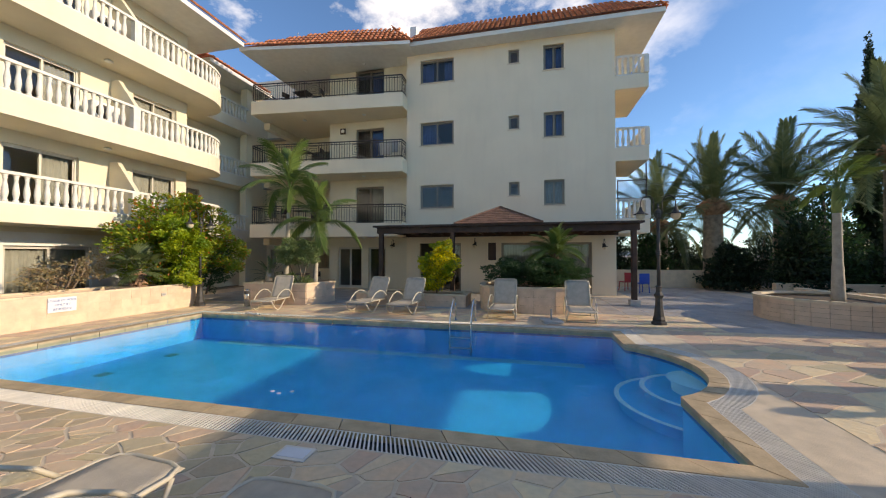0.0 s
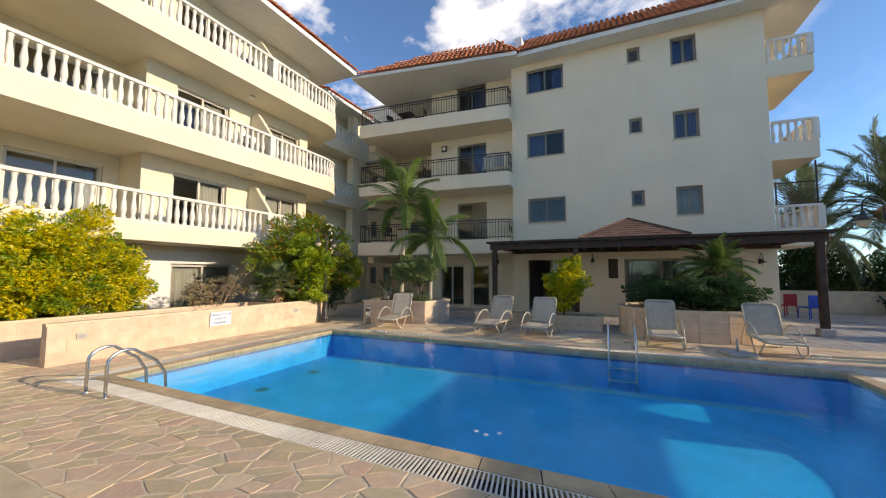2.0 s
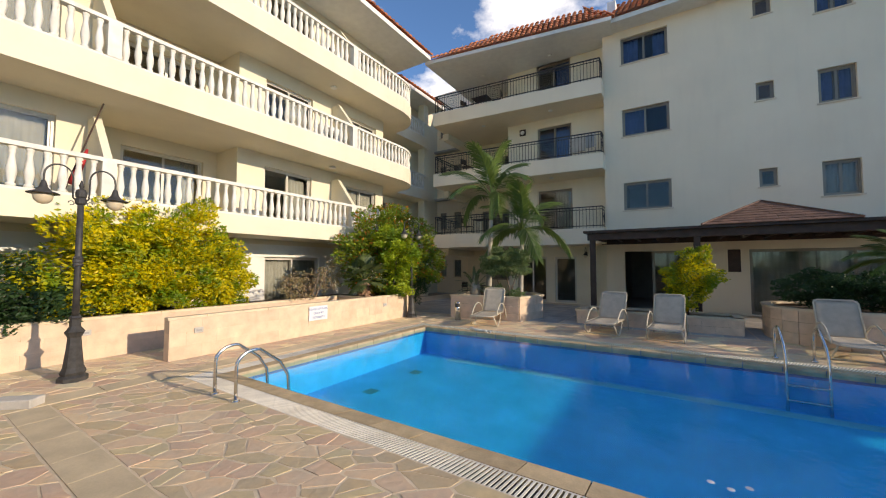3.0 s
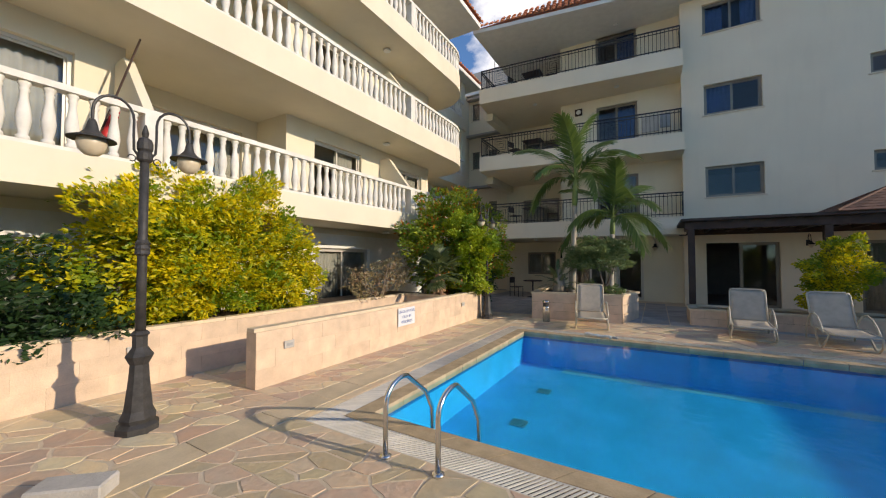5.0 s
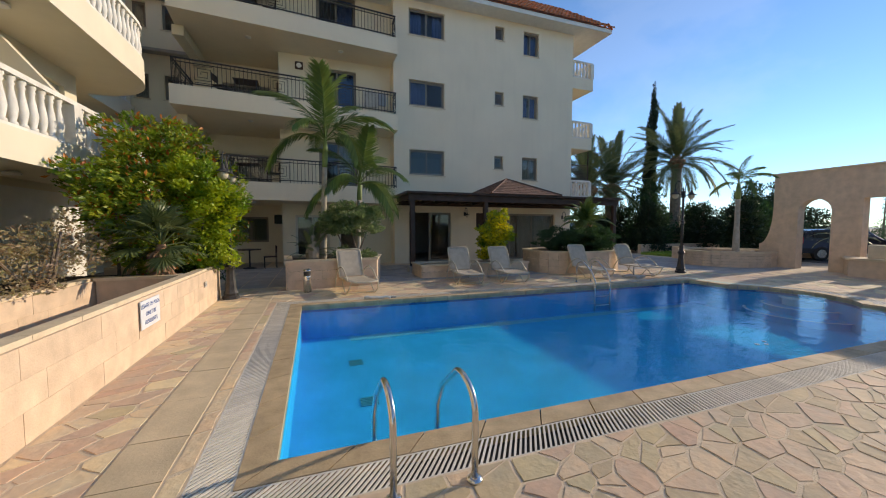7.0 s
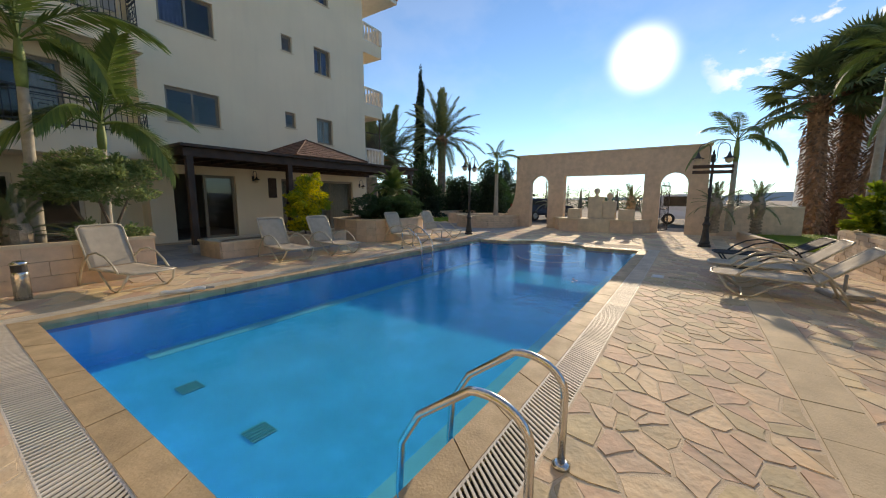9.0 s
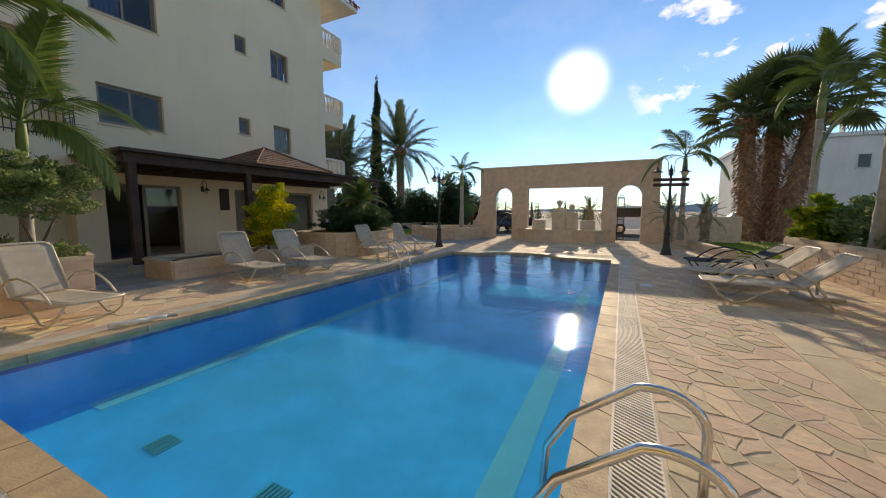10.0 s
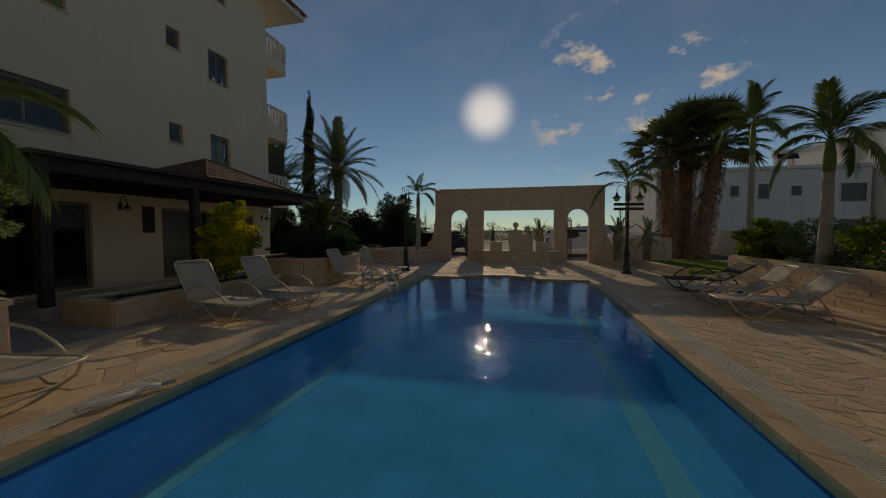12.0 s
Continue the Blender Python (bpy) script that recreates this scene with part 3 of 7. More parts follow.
flat_fill([(-14.5, -8), (9.5, -8), (9.5, 19), (-14.5, 19)], [ring(0.47)], 0.0, "pavement", JOINT, "sandy mortar bed between the pool deck stones", "paving")

# basin
bm = bmesh.new()
FLOOR_Z = -0.68
top = [bm.verts.new((x, y, 0.0)) for x, y in OUTLINE]
rim = [bm.verts.new((x, y, -0.15)) for x, y in OUTLINE]
bot = [bm.verts.new((x, y, FLOOR_Z)) for x, y in OUTLINE]
n_out = len(OUTLINE)
for i in range(n_out):
    j = (i + 1) % n_out
    bm.faces.new((rim[i], rim[j], bot[j], bot[i]))
bm.faces.new(bot)
bmesh.ops.recalc_face_normals(bm, faces=bm.faces)
bm.verts.ensure_lookup_table()
bmesh.ops.delete(bm, geom=top, context="VERTS")
basin = tagged(part("pool_basin", bm, POOL), "swimming pool basin lined with bright blue mosaic, caustic mottling in its colour", "pool", kind="structure")
# dark waterline and the wall's shade, painted as one blue band
bm = bmesh.new()
top = [bm.verts.new((x, y, 0.0)) for x, y in OUTLINE]
rim = [bm.verts.new((x, y, -0.15)) for x, y in OUTLINE]
for i in range(n_out):
    j = (i + 1) % n_out
    bm.faces.new((top[i], top[j], rim[j], rim[i]))
part("rim_shade_band", bm, POOL_RIM_SHADE, basin, "dark blue band painted in for waterline and wall shade")
for y in (POOL_Y0 + 0.55, POOL_Y1 - 0.28):
    part("lane_line", boxes(((POOL_X0 + 0.9, y - 0.13, FLOOR_Z), (POOL_X1 - 0.6, y + 0.13, FLOOR_Z + 0.006))), POOL_LINE, basin, "pale tile line on the pool floor")
for k in range(3):
    r = 1.15 - 0.36 * k
    cx = bay_cx + 1.56
    pts = [(cx + r * math.cos(a), bay_cy + r * 0.95 * math.sin(a)) for a in np.linspace(math.pi / 2, 3 * math.pi / 2, 21)]
    part("entry_step", prism(pts, FLOOR_Z + 0.002, FLOOR_Z + 0.165 * (k + 1)), POOL if k < 2 else STEP_WHITE, basin, "curved entry step")
    part("step_edge", sweep_rect(pts, -0.002, 0.07, FLOOR_Z + 0.165 * (k + 1), FLOOR_Z + 0.165 * (k + 1) + 0.006), STEP_WHITE, basin, "white mosaic edge of the step")
for x, y in ((-8.08, 5.35), (-8.1, 6.75)):
    part("floor_drain", boxes(*[((x - 0.11, y - 0.11 + 0.04 * q, FLOOR_Z + 0.002), (x + 0.11, y - 0.085 + 0.04 * q, FLOOR_Z + 0.012)) for q in range(6)]), DRAIN, basin, "slotted green drain cover")

bm = bmesh.new()
bm.faces.new([bm.verts.new((x, y, WATER_Z)) for x, y in OUTLINE])
water = tagged(part("water", bm, WATER), "clear still pool water with faint ripples", "water", kind="structure")


def strip_stones(name, label, category, d0, d1, z0, z1, length, mat, piece):
    """Stones laid end to end along the pool's edge."""
    inner, outer = ring(d0), ring(d1)
    base = thing(name, label, category, kind="structure")
    for i in range(len(inner)):
        a, b = Vector(inner[i]), Vector(inner[(i + 1) % len(inner)])
        c, d = Vector(outer[i]), Vector(outer[(i + 1) % len(inner)])
        n = max(1, round((b - a).length / length))
        for k in range(n):
            s, e = k / n, (k + 1) / n
            q = [a.lerp(b, s), a.lerp(b, e), c.lerp(d, e), c.lerp(d, s)]
            mid = sum(q, Vector((0, 0))) / 4
            q = [mid + (p - mid) * (1 - 0.006 / max(0.05, (p - mid).length)) for p in q]
            part(piece, prism([tuple(p) for p in q], z0, z1 + random.uniform(-0.002, 0.002)), mat, base)
    return base


strip_stones("pool_coping", "worn sandy stone coping along the pool edge", "coping", -0.02, 0.20, -0.10, 0.004, 0.50, COPING, "coping_stone")

# overflow channel and its grating
verts, faces = [], []
inner, outer = ring(0.205), ring(0.465)
for i in range(len(inner)):
    a, b = Vector(inner[i]), Vector(inner[(i + 1) % len(inner)])
    c, d = Vector(outer[i]), Vector(outer[(i + 1) % len(inner)])
    n = max(1, int((b - a).length / 0.040))
    for k in range(n):
        s, e = (k + 0.2) / n, (k + 0.63) / n
        q = [a.lerp(b, s), a.lerp(b, e), c.lerp(d, e), c.lerp(d, s)]
        o = len(verts)
        verts += [(p.x, p.y, z) for z in (-0.010, 0.0) for p in q]
        faces += [(o + 4, o + 5, o + 6, o + 7), (o, o + 1, o + 5, o + 4), (o + 1, o + 2, o + 6, o + 5), (o + 2, o + 3, o + 7, o + 6), (o + 3, o, o + 4, o + 7)]
tagged(raw("overflow_grating", verts, faces, GRATE), "white slotted plastic overflow grating beside the pool", "grating", kind="stuff")
for d0, d1 in ((0.196, 0.215), (0.458, 0.485)):
    bm = bmesh.new()
    p, q = ring(d0), ring(d1)
    for i in range(len(p)):
        j = (i + 1) % len(p)
        vs = [bm.verts.new((*r, -0.002)) for r in (p[i], p[j], q[j], q[i])]
        bm.faces.new(vs)
    bmesh.ops.recalc_face_normals(bm, faces=bm.faces)
    tagged(part("grating_edge", bm, GRATE), "white edge strip of the overflow channel", "channel edge", kind="structure")
# flat channel sheet; its near-black colour stands in for shade between the slats
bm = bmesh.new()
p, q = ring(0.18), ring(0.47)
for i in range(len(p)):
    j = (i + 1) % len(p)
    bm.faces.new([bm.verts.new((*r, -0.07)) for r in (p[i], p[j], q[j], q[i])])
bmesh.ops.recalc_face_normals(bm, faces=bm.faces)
tagged(part("overflow_channel", bm, DARK), "overflow channel sheet coloured near-black for the shade under the grating", "channel", kind="structure")

# ---- front building ----
F1, F2, F3 = 3.12, 6.05, 9.0          # balcony slab tops
TOP = 11.0
front = lambda y: (lambda a, d, z: (a, y + d, z))
side = lambda x: (lambda a, d, z: (x - d, a, z))
wins = []
for k, z in enumerate((3.80, 6.70, 9.60)):
    wins += [(-4.84, -3.26, z, z + 1.07), (-0.81, -0.35, z + 0.45, z + 1.05), (0.67, 1.51, z, z + 1.07)]
doors = [(-4.86, -2.93, 0.04, 2.2), (-1.14, 2.57, 0.04, 2.2)]
tagged(part("wall_front", pierced(-5.5, 3.5, 0, TOP, wins + doors, 0.25, front(15.9)), PLASTER_B), "pale cream rendered apartment facade with faint stains", "wall", kind="structure")
for i, (a0, a1, z0, z1) in enumerate(wins):
    third = i % 3
    floor = i // 3
    cu = None
    if third == 0:
        cu = [(-4.8, -4.25, CURTAIN_B), (-3.75, -3.3, CURTAIN_B)] if floor == 2 else [(-4.8, -4.05, CURTAIN_B if floor == 1 else CURTAIN)] if floor else None
    if third == 2:
        cu = [(0.7, 1.05, CURTAIN_B), (1.2, 1.48, CURTAIN_B)] if floor else [(0.7, 1.48, CURTAIN)]
    window(front(15.9), a0, a1, z0, z1, leaves=1 if third == 1 else 2, curtain=cu)
window(front(15.9), -3.95, -2.93, 0.04, 2.2, leaves=1, sill=False, name="door", category="door", label="sliding glass patio door pushed half open")
window(front(15.9), -1.14, 2.57, 0.04, 2.2, leaves=3, sill=False, name="door", category="door", curtain=[(-1.05, 0.5, CURTAIN), (0.6, 2.45, CURTAIN)], label="wide closed sliding glass door with drawn curtains")
tagged(part("wall_front_end", pierced(16.15, 27, 0, TOP, [(17.0, 18.6, z, z + 2.1) for z in (F1, F2, F3)], 0.25, side(3.5)), PLASTER_B), "pale cream rendered gable wall", "wall", kind="structure")
# balcony bay
bay_doors = [(-8.45, -6.93, z - 0.30, z + 1.95) for z in (F1, F2, F3)]
ground_doors = [(-9.42, -8.10, 0.04, 2.05), (-7.74, -6.81, 0.04, 2.05)]
tagged(part("wall_bay", pierced(-9.9, -5.5, 0, TOP, bay_doors + ground_doors, 0.25, front(16.6)), PLASTER), "cream rendered wall behind the balconies", "wall", kind="structure")
for n, (a0, a1, z0, z1) in enumerate(bay_doors):
    window(front(16.6), a0, a1, z0, z1, sill=False, name="door", category="door", curtain=[(a0 + 0.8, a1 - 0.1, CURTAIN_B if n else CURTAIN)], label="sliding glass balcony door")
for a0, a1, z0, z1 in ground_doors:
    window(front(16.6), a0, a1, z0, z1, FRAME_W, 2 if a1 - a0 > 1 else 1, sill=False, name="door", category="door", label="pale framed glass entrance door")
tagged(part("wall_bay_return", boxes(((-5.5, 16.15, 0), (-5.25, 16.6, TOP))), PLASTER), "cream rendered return wall", "wall", kind="structure")
deep = [(-12.2, -10.4, z - 0.30, z + 1.55) for z in (F1, F2, F3)] + [(-12.0, -10.6, 0.9, 2.0)]
tagged(part("wall_recess", pierced(-13.1, -9.9, 0, TOP, deep, 0.25, front(18.4)), PLASTER), "cream rendered recessed wall behind the balconies", "wall", kind="structure")
for a0, a1, z0, z1 in deep:
    window(front(18.4), a0, a1, z0, z1, sill=False, curtain=[(a0 + 0.1, a0 + 0.8, CURTAIN)])
tagged(part("wall_recess_side", boxes(((-9.9, 16.85, 0), (-9.65, 18.4, TOP))), PLASTER), "cream rendered side wall of the recess", "wall", kind="structure")
back = [(-15.4, -14.93, z, z + 1.0) for z in (1.0, 3.9, 6.8, 9.6)] + [(-14.4, -13.9, z, z + 1.0) for z in (1.0, 3.9, 6.8, 9.6)]
tagged(part("wall_corner", pierced(-18, -13.1, 0, 12.4, back, 0.25, front(19.0)), PLASTER_B), "shaded cream rendered wall in the building corner", "wall", kind="structure")
for a0, a1, z0, z1 in back:
    window(front(19.0), a0, a1, z0, z1, leaves=1)
for z in (F1, F2, F3):
    bm = prism([(-12.9, 14.55), (-5.47, 15.24), (-5.47, 16.598), (-13.1, 16.598)], z - 0.62, z)
    t = tagged(part("balcony_slab", bm, PLASTER_B), "thick cream rendered balcony slab with a solid edge", "balcony", "front balconies", kind="structure")
    part("balcony_slab_inner", boxes(((-13.1, 16.6, z - 0.62), (-9.9, 18.4, z))), PLASTER_B, t)
    part("bracket", boxes(((-13.1, 15.7, z - 0.95), (-12.75, 18.4, z - 0.62))), PLASTER, t)
# interior floors and partitions keep the rooms dark
for z in (0.02, F1 - 0.3, F2 - 0.3, F3 - 0.3, TOP - 0.15):
    tagged(part("ceiling" if z > 10 else "floor", boxes(((-5.25, 16.15, z - 0.12), (3.25, 26, z)), ((-9.6, 16.85, z - 0.12), (-5.25, 26, z)), ((-18, 18.65, z - 0.12), (-9.6, 26, z))), ROOM), "plain interior floor slab", "floor", kind="structure")
tagged(part("wall_inner", boxes(((-18, 21.5, 0), (3.25, 21.6, TOP)), ((-1.6, 16.2, 0.05), (-1.5, 21.5, TOP)), ((-5.2, 16.9, 0.05), (-5.1, 21.5, TOP))), ROOM), "plain inner partition wall", "wall", kind="structure")
tagged(part("wall_back", boxes(((-18, 26, 0), (3.5, 26.2, TOP))), PLASTER_B), "plain rear wall of the front building", "wall", kind="structure")
# gable end balconies
for z in (F1, F2, F3):
    tagged(part("balcony_slab", prism([(3.5, 15.9), (4.75, 15.9), (4.75, 19.2), (3.5, 19.2)], z - 0.55, z), PLASTER_B), "cream rendered side balcony slab", "balcony", kind="structure")
    balustrade([(4.68, 19.1), (4.68, 15.98), (3.55, 15.98)], z, piers=(0.1, 3.12))


def iron_railing(path, z, h=0.86):
    """Dark iron balcony railing: rails, thin bars and square spiral ornaments."""
    t = thing("balcony_railing", "dark wrought-iron balcony railing with square spiral panels", "railing", group="iron balcony railings")
    for (x0, y0), (x1, y1) in zip(path, path[1:]):
        ln = math.hypot(x1 - x0, y1 - y0)
        ux, uy = (x1 - x0) / ln, (y1 - y0) / ln
        at = lambda a, d, q: (x0 + ux * a - uy * d, y0 + uy * a + ux * d, z + q)
        for q0, q1, e in ((h - 0.04, h, 0.02), (0.08, 0.11, 0.012), (h - 0.14, h - 0.115, 0.012)):
            part("rail", boxes(((0, -e, q0), (ln, e, q1)), at=at), RAIL_IRON, t)
        panels = [ln * f for f in ((0.5,) if ln < 3 else (0.12, 0.42, 0.72))]
        for c in panels:
            corners_ = [(-0.27, -0.27), (0.27, -0.27), (0.27, 0.27), (-0.27, 0.27), (-0.27, -0.18), (0.18, -0.18), (0.18, 0.18), (-0.18, 0.18), (-0.18, -0.09), (0.09, -0.09), (0.09, 0.09), (-0.09, 0.09), (-0.09, 0.0)]
            part("ornament", tube([at(c + p, 0, 0.42 + q) for p, q in corners_], 0.011, 4), RAIL_IRON, t)
        a = 0.0
        while a <= ln:
            if not any(abs(a - c) < 0.29 for c in panels):
                part("bar", boxes(((a - 0.008, -0.008, 0.0), (a + 0.008, 0.008, h - 0.04)), at=at), RAIL_IRON, t)
            a += 0.125
    return t


for z in (F1, F2, F3):
    iron_railing([(-12.84, 16.8), (-12.84, 14.63), (-5.54, 15.31), (-5.54, 15.9)], z)

# roofs
u, slope = Vector((1, 0, 0)), Vector((0, math.cos(radians(40)), math.sin(radians(40))))
tagged(part("roof_front", prism([(-5.1, 15.15), (5.15, 15.15), (5.15, 27), (-5.1, 27)], 10.98, 11.16), WHITE), "white rendered eaves slab", "roof", kind="structure")
raw("roof_deck", [(-5.1, 15.12, 11.16), (5.15, 15.12, 11.16), (5.15, 27, 11.16), (-5.1, 27, 11.16), (-5.1, 17.35, 13.0), (3.6, 17.35, 13.0), (3.6, 24.8, 13.0), (-5.1, 24.8, 13.0)], [(0, 1, 5, 4), (1, 2, 6, 5), (4, 5, 6, 7), (2, 3, 7, 6), (3, 0, 4, 7)], TILE)
tagged(bpy.data.objects["roof_deck"], "terracotta body of the main roof under the tiles", "roof", kind="structure")
tile_roof("roof_tiles", (5.18, 15.12, 11.17), Vector((0, 1, 0)), 54, Vector((-math.cos(radians(46)), 0, math.sin(radians(46)))), 7, "weathered terracotta barrel tiles on the gable hip", taper=0.9, taper2=0.9)
tile_roof("roof_tiles", (-5.1, 15.08, 11.17), u, 47, slope, 8, "weathered terracotta barrel tiles on the main roof", taper2=0.7)
tagged(part("roof_bay", prism([(-12.75, 13.65), (-5.02, 14.9), (-5.1, 15.15), (-5.1, 27), (-18.3, 27), (-18.3, 18.6), (-12.75, 18.6)], 10.95, 11.10), WHITE), "white rendered eaves slab over the balconies", "roof", kind="structure")
ub = Vector((7.73, 1.25, 0)).normalized()
sb = Vector((-ub.y * math.cos(radians(46)), ub.x * math.cos(radians(46)), math.sin(radians(46))))
tile_roof("roof_tiles", (-12.75, 13.6, 11.11), ub, 35, sb, 5, "weathered terracotta barrel tiles over the balconies", taper=2.6, taper2=0.45)
tile_roof("roof_tiles", (-5.0, 14.9, 11.11), Vector((0, 1, 0)), 28, Vector((-math.cos(radians(46)), 0, math.sin(radians(46)))), 5, "weathered terracotta barrel tiles on the hip", taper=0.45)
bay_deck = raw("roof_deck", [(-12.75, 13.65, 11.10), (-5.02, 14.9, 11.10), (-5.1, 22, 11.10), (-12.75, 22, 11.10), (-9.0, 15.45, 12.28), (-6.25, 15.85, 12.28), (-6.25, 22, 12.28), (-9.0, 22, 12.28)], [(0, 1, 5, 4), (1, 2, 6, 5), (3, 0, 4, 7), (4, 5, 6, 7), (2, 3, 7, 6)], TILE)
tagged(bay_deck, "terracotta roof body under the tiles", "roof", kind="structure")
ch = thing("chimney", "white rendered chimney block at the roof junction", "chimney", kind="structure")
part("stack", boxes(((-5.25, 15.6, 11.0), (-4.95, 16.4, 12.15)), bevel=0.01), WHITE, ch)

# ---- left building ----
LX, LF = -12.65, -14.1
B1, B2, B3 = 2.95, 5.78, 8.68


def left_path(y0, end):
    arc = [(-14.3 + 1.65 * math.cos(a), 11.8 + 1.8 * math.sin(a)) for a in np.linspace(0, math.pi / 2, 12)]
    return [(LX, y0), *arc, (-15.0, 13.6)]


for n, z in enumerate((B1, B2, B3)):
    path = left_path(-7.0, 13.6)
    pts = path + [(-16.6, 13.6), (-16.6, -7.0)]
    s = tagged(part("balcony_slab", prism(pts, z - (0.60 if n else 0.47), z), PLASTER), "long cream rendered balcony slab with a rounded end", "balcony", "long balconies", kind="structure")
    inset = [(x - 0.1, y) for x, y in path[:2]] + [(-14.3 + 1.55 * math.cos(a), 11.8 + 1.7 * math.sin(a)) for a in np.linspace(0.15, math.pi / 2, 11)]
    # rail follows the slab edge, with piers at the party lines
    balustrade(inset, z, piers=(9.75, 16.26))
    tagged(part("balcony_slab_link", prism([(-15.6, 13.6), (-14.55, 13.6), (-14.55, 16.6), (-15.6, 16.6)], z - 0.55, z - 0.02), PLASTER), "short cream rendered linking balcony slab", "balcony", kind="structure")
    balustrade([(-14.63, 13.75), (-14.63, 16.3)], z - 0.02)
    part("ceiling_light", lathe([(0.11, 0), (0.12, 0.03), (0.06, 0.07)], 10, at=(-13.4, 8.9, z - (0.67 if n else 0.54))), WHITE, s)
tagged(part("corner_column", boxes(((-15.1, 16.3, 0), (-14.7, 16.7, 10.6))), PLASTER), "cream rendered corner column", "column", kind="structure")
lw = []
for z in (B1, B2, B3):
    lw += [(6.80, 8.56, z - 0.1, z + 1.85), (10.17, 11.84, z - 0.1, z + 1.85)]
lw += [(6.87, 8.95, 0.25, 1.93)]
tagged(part("wall_left_ground", pierced(5.95, 12.3, 0, 2.32, lw[-1:], 0.25, side(LF)), WHITE), "white painted ground floor wall", "wall", kind="structure")
tagged(part("wall_left", pierced(5.95, 12.3, 2.32, TOP, lw[:-1], 0.25, side(LF)), PLASTER), "cream rendered apartment facade in full sun", "wall", kind="structure")
for i, (a0, a1, z0, z1) in enumerate(lw):
    window(side(LF), a0, a1, z0, z1, FRAME_W, sill=False, curtain=[(a0 + (0.9 if i in (0, 2) else 0.1), a1 - 0.1, CURTAIN)] if i != 4 else None, name="door", category="door", label="sliding glass balcony door with pale frame")
rec = [(3.62, 5.57, z - 0.25, z + 1.85) for z in (B1, B2, B3)] + [(3.5, 5.3, 0.25, 1.93)]
tagged(part("wall_left_recess", pierced(2.86, 5.95, 0, TOP, rec, 0.25, side(-15.3)), PLASTER), "cream rendered wall at the back of a deep balcony", "wall", kind="structure")
for a0, a1, z0, z1 in rec:
    window(side(-15.3), a0, a1, z0, z1, FRAME_W, sill=False, curtain=[(a1 - 0.5, a1 - 0.1, CURTAIN)], name="door", category="door", label="wide sliding glass balcony door with pale frame")
near = [(a, a + 1.85, z + 0.05, z + 1.85) for z in (B1, B2, B3) for a in (0.39, -4.2)]
near_ground = [(0.2, 2.24, 0.25, 1.93), (-4.2, -2.3, 0.25, 1.93)]
tagged(part("wall_left_near", pierced(-7.0, 2.86, 2.32, TOP, near, 0.25, side(LF)), PLASTER), "cream rendered apartment facade beside the deep balcony", "wall", kind="structure")
tagged(part("wall_left_near_ground", pierced(-7.0, 2.86, 0, 2.32, near_ground, 0.25, side(LF)), WHITE), "white painted ground floor wall behind the hedge", "wall", kind="structure")
for a0, a1, z0, z1 in near + near_ground:
    window(side(LF), a0, a1, z0, z1, FRAME_W, sill=False, curtain=[(a0 + 0.08, a1 - 0.08, CURTAIN)], name="door", category="door", label="pale framed sliding window with a drawn pale blind")
tagged(part("wall_left_return", boxes(((-15.3, 5.95, 0), (-14.35, 6.2, TOP)), ((-15.3, 2.61, 0), (-14.35, 2.86, TOP)), ((-16.6, 12.05, 0), (-14.35, 12.3, TOP)), ((-16.6, -7.2, 0), (-12.7, -7.0, TOP))), PLASTER), "cream rendered return wall", "wall", kind="structure")
far_doors = [(13.4, 14.3, z - 0.02, z + 1.9) for z in (0.05, B1, B2, B3)]
tagged(part("wall_left_far", pierced(12.3, 19.0, 0, TOP, far_doors, 0.25, side(-15.6)), PLASTER), "shaded cream rendered wall beyond the rounded balconies", "wall", kind="structure")
for a0, a1, z0, z1 in far_doors:
    window(side(-15.6), a0, a1, z0, z1, leaves=1, sill=False, name="door", category="door", label="dark balcony door in shade")
for z in (0.02, B1 - 0.3, B2 - 0.3, B3 - 0.3, TOP - 0.15):
    tagged(part("ceiling" if z > 10 else "floor", boxes(((-20, 6.2, z - 0.12), (-14.35, 12.05, z)), ((-20, -7, z - 0.12), (-15.55, 6.2, z)), ((-15.55, -7, z - 0.12), (-14.35, 2.6, z))), ROOM), "plain interior floor slab", "floor", kind="structure")
tagged(part("wall_left_back", boxes(((-20.2, -7.2, 0), (-20, 19, TOP)), ((-17.2, -7, 0), (-17.1, 12, TOP))), PLASTER), "plain rear wall of the side building", "wall", kind="structure")
# wing walls between balconies
for n, z in enumerate((B1, B2, B3)):
    for y in (9.42, 2.72):
        x0 = LF
        w = holed([(0, 0), (1.25, 0), (1.25, 0.78), (0.35, 1.92), (0, 1.92)], [], 0.14, lambda a, d, q, x0=x0, y=y, z=z: (x0 + a, y + d, z + q))
        tagged(part("wing_wall", w, PLASTER), "sloping cream privacy wall between balconies", "wing wall", kind="structure")
# air conditioners beside the wing walls
for n, z in enumerate((B2, B3)):
    ac = thing("air_conditioner", "white outdoor air conditioning unit on a balcony", "air conditioner", pose(-13.6, 8.9, z + 0.25), group="balcony air conditioners")
    part("casing", boxes(((-0.15, -0.4, 0), (0.15, 0.4, 0.6)), bevel=0.02), WHITE, ac)
    part("fan_grille", lathe([(0.22, 0), (0.22, 0.012), (0.05, 0.015)], 16), DARK, ac).matrix_basis = pose(0.15, -0.1, 0.3, 0, 90, 0)
    for q in (-0.3, 0.3):
        part("foot", boxes(((-0.16, q - 0.03, -0.25), (0.16, q + 0.03, 0))), WHITE, ac)
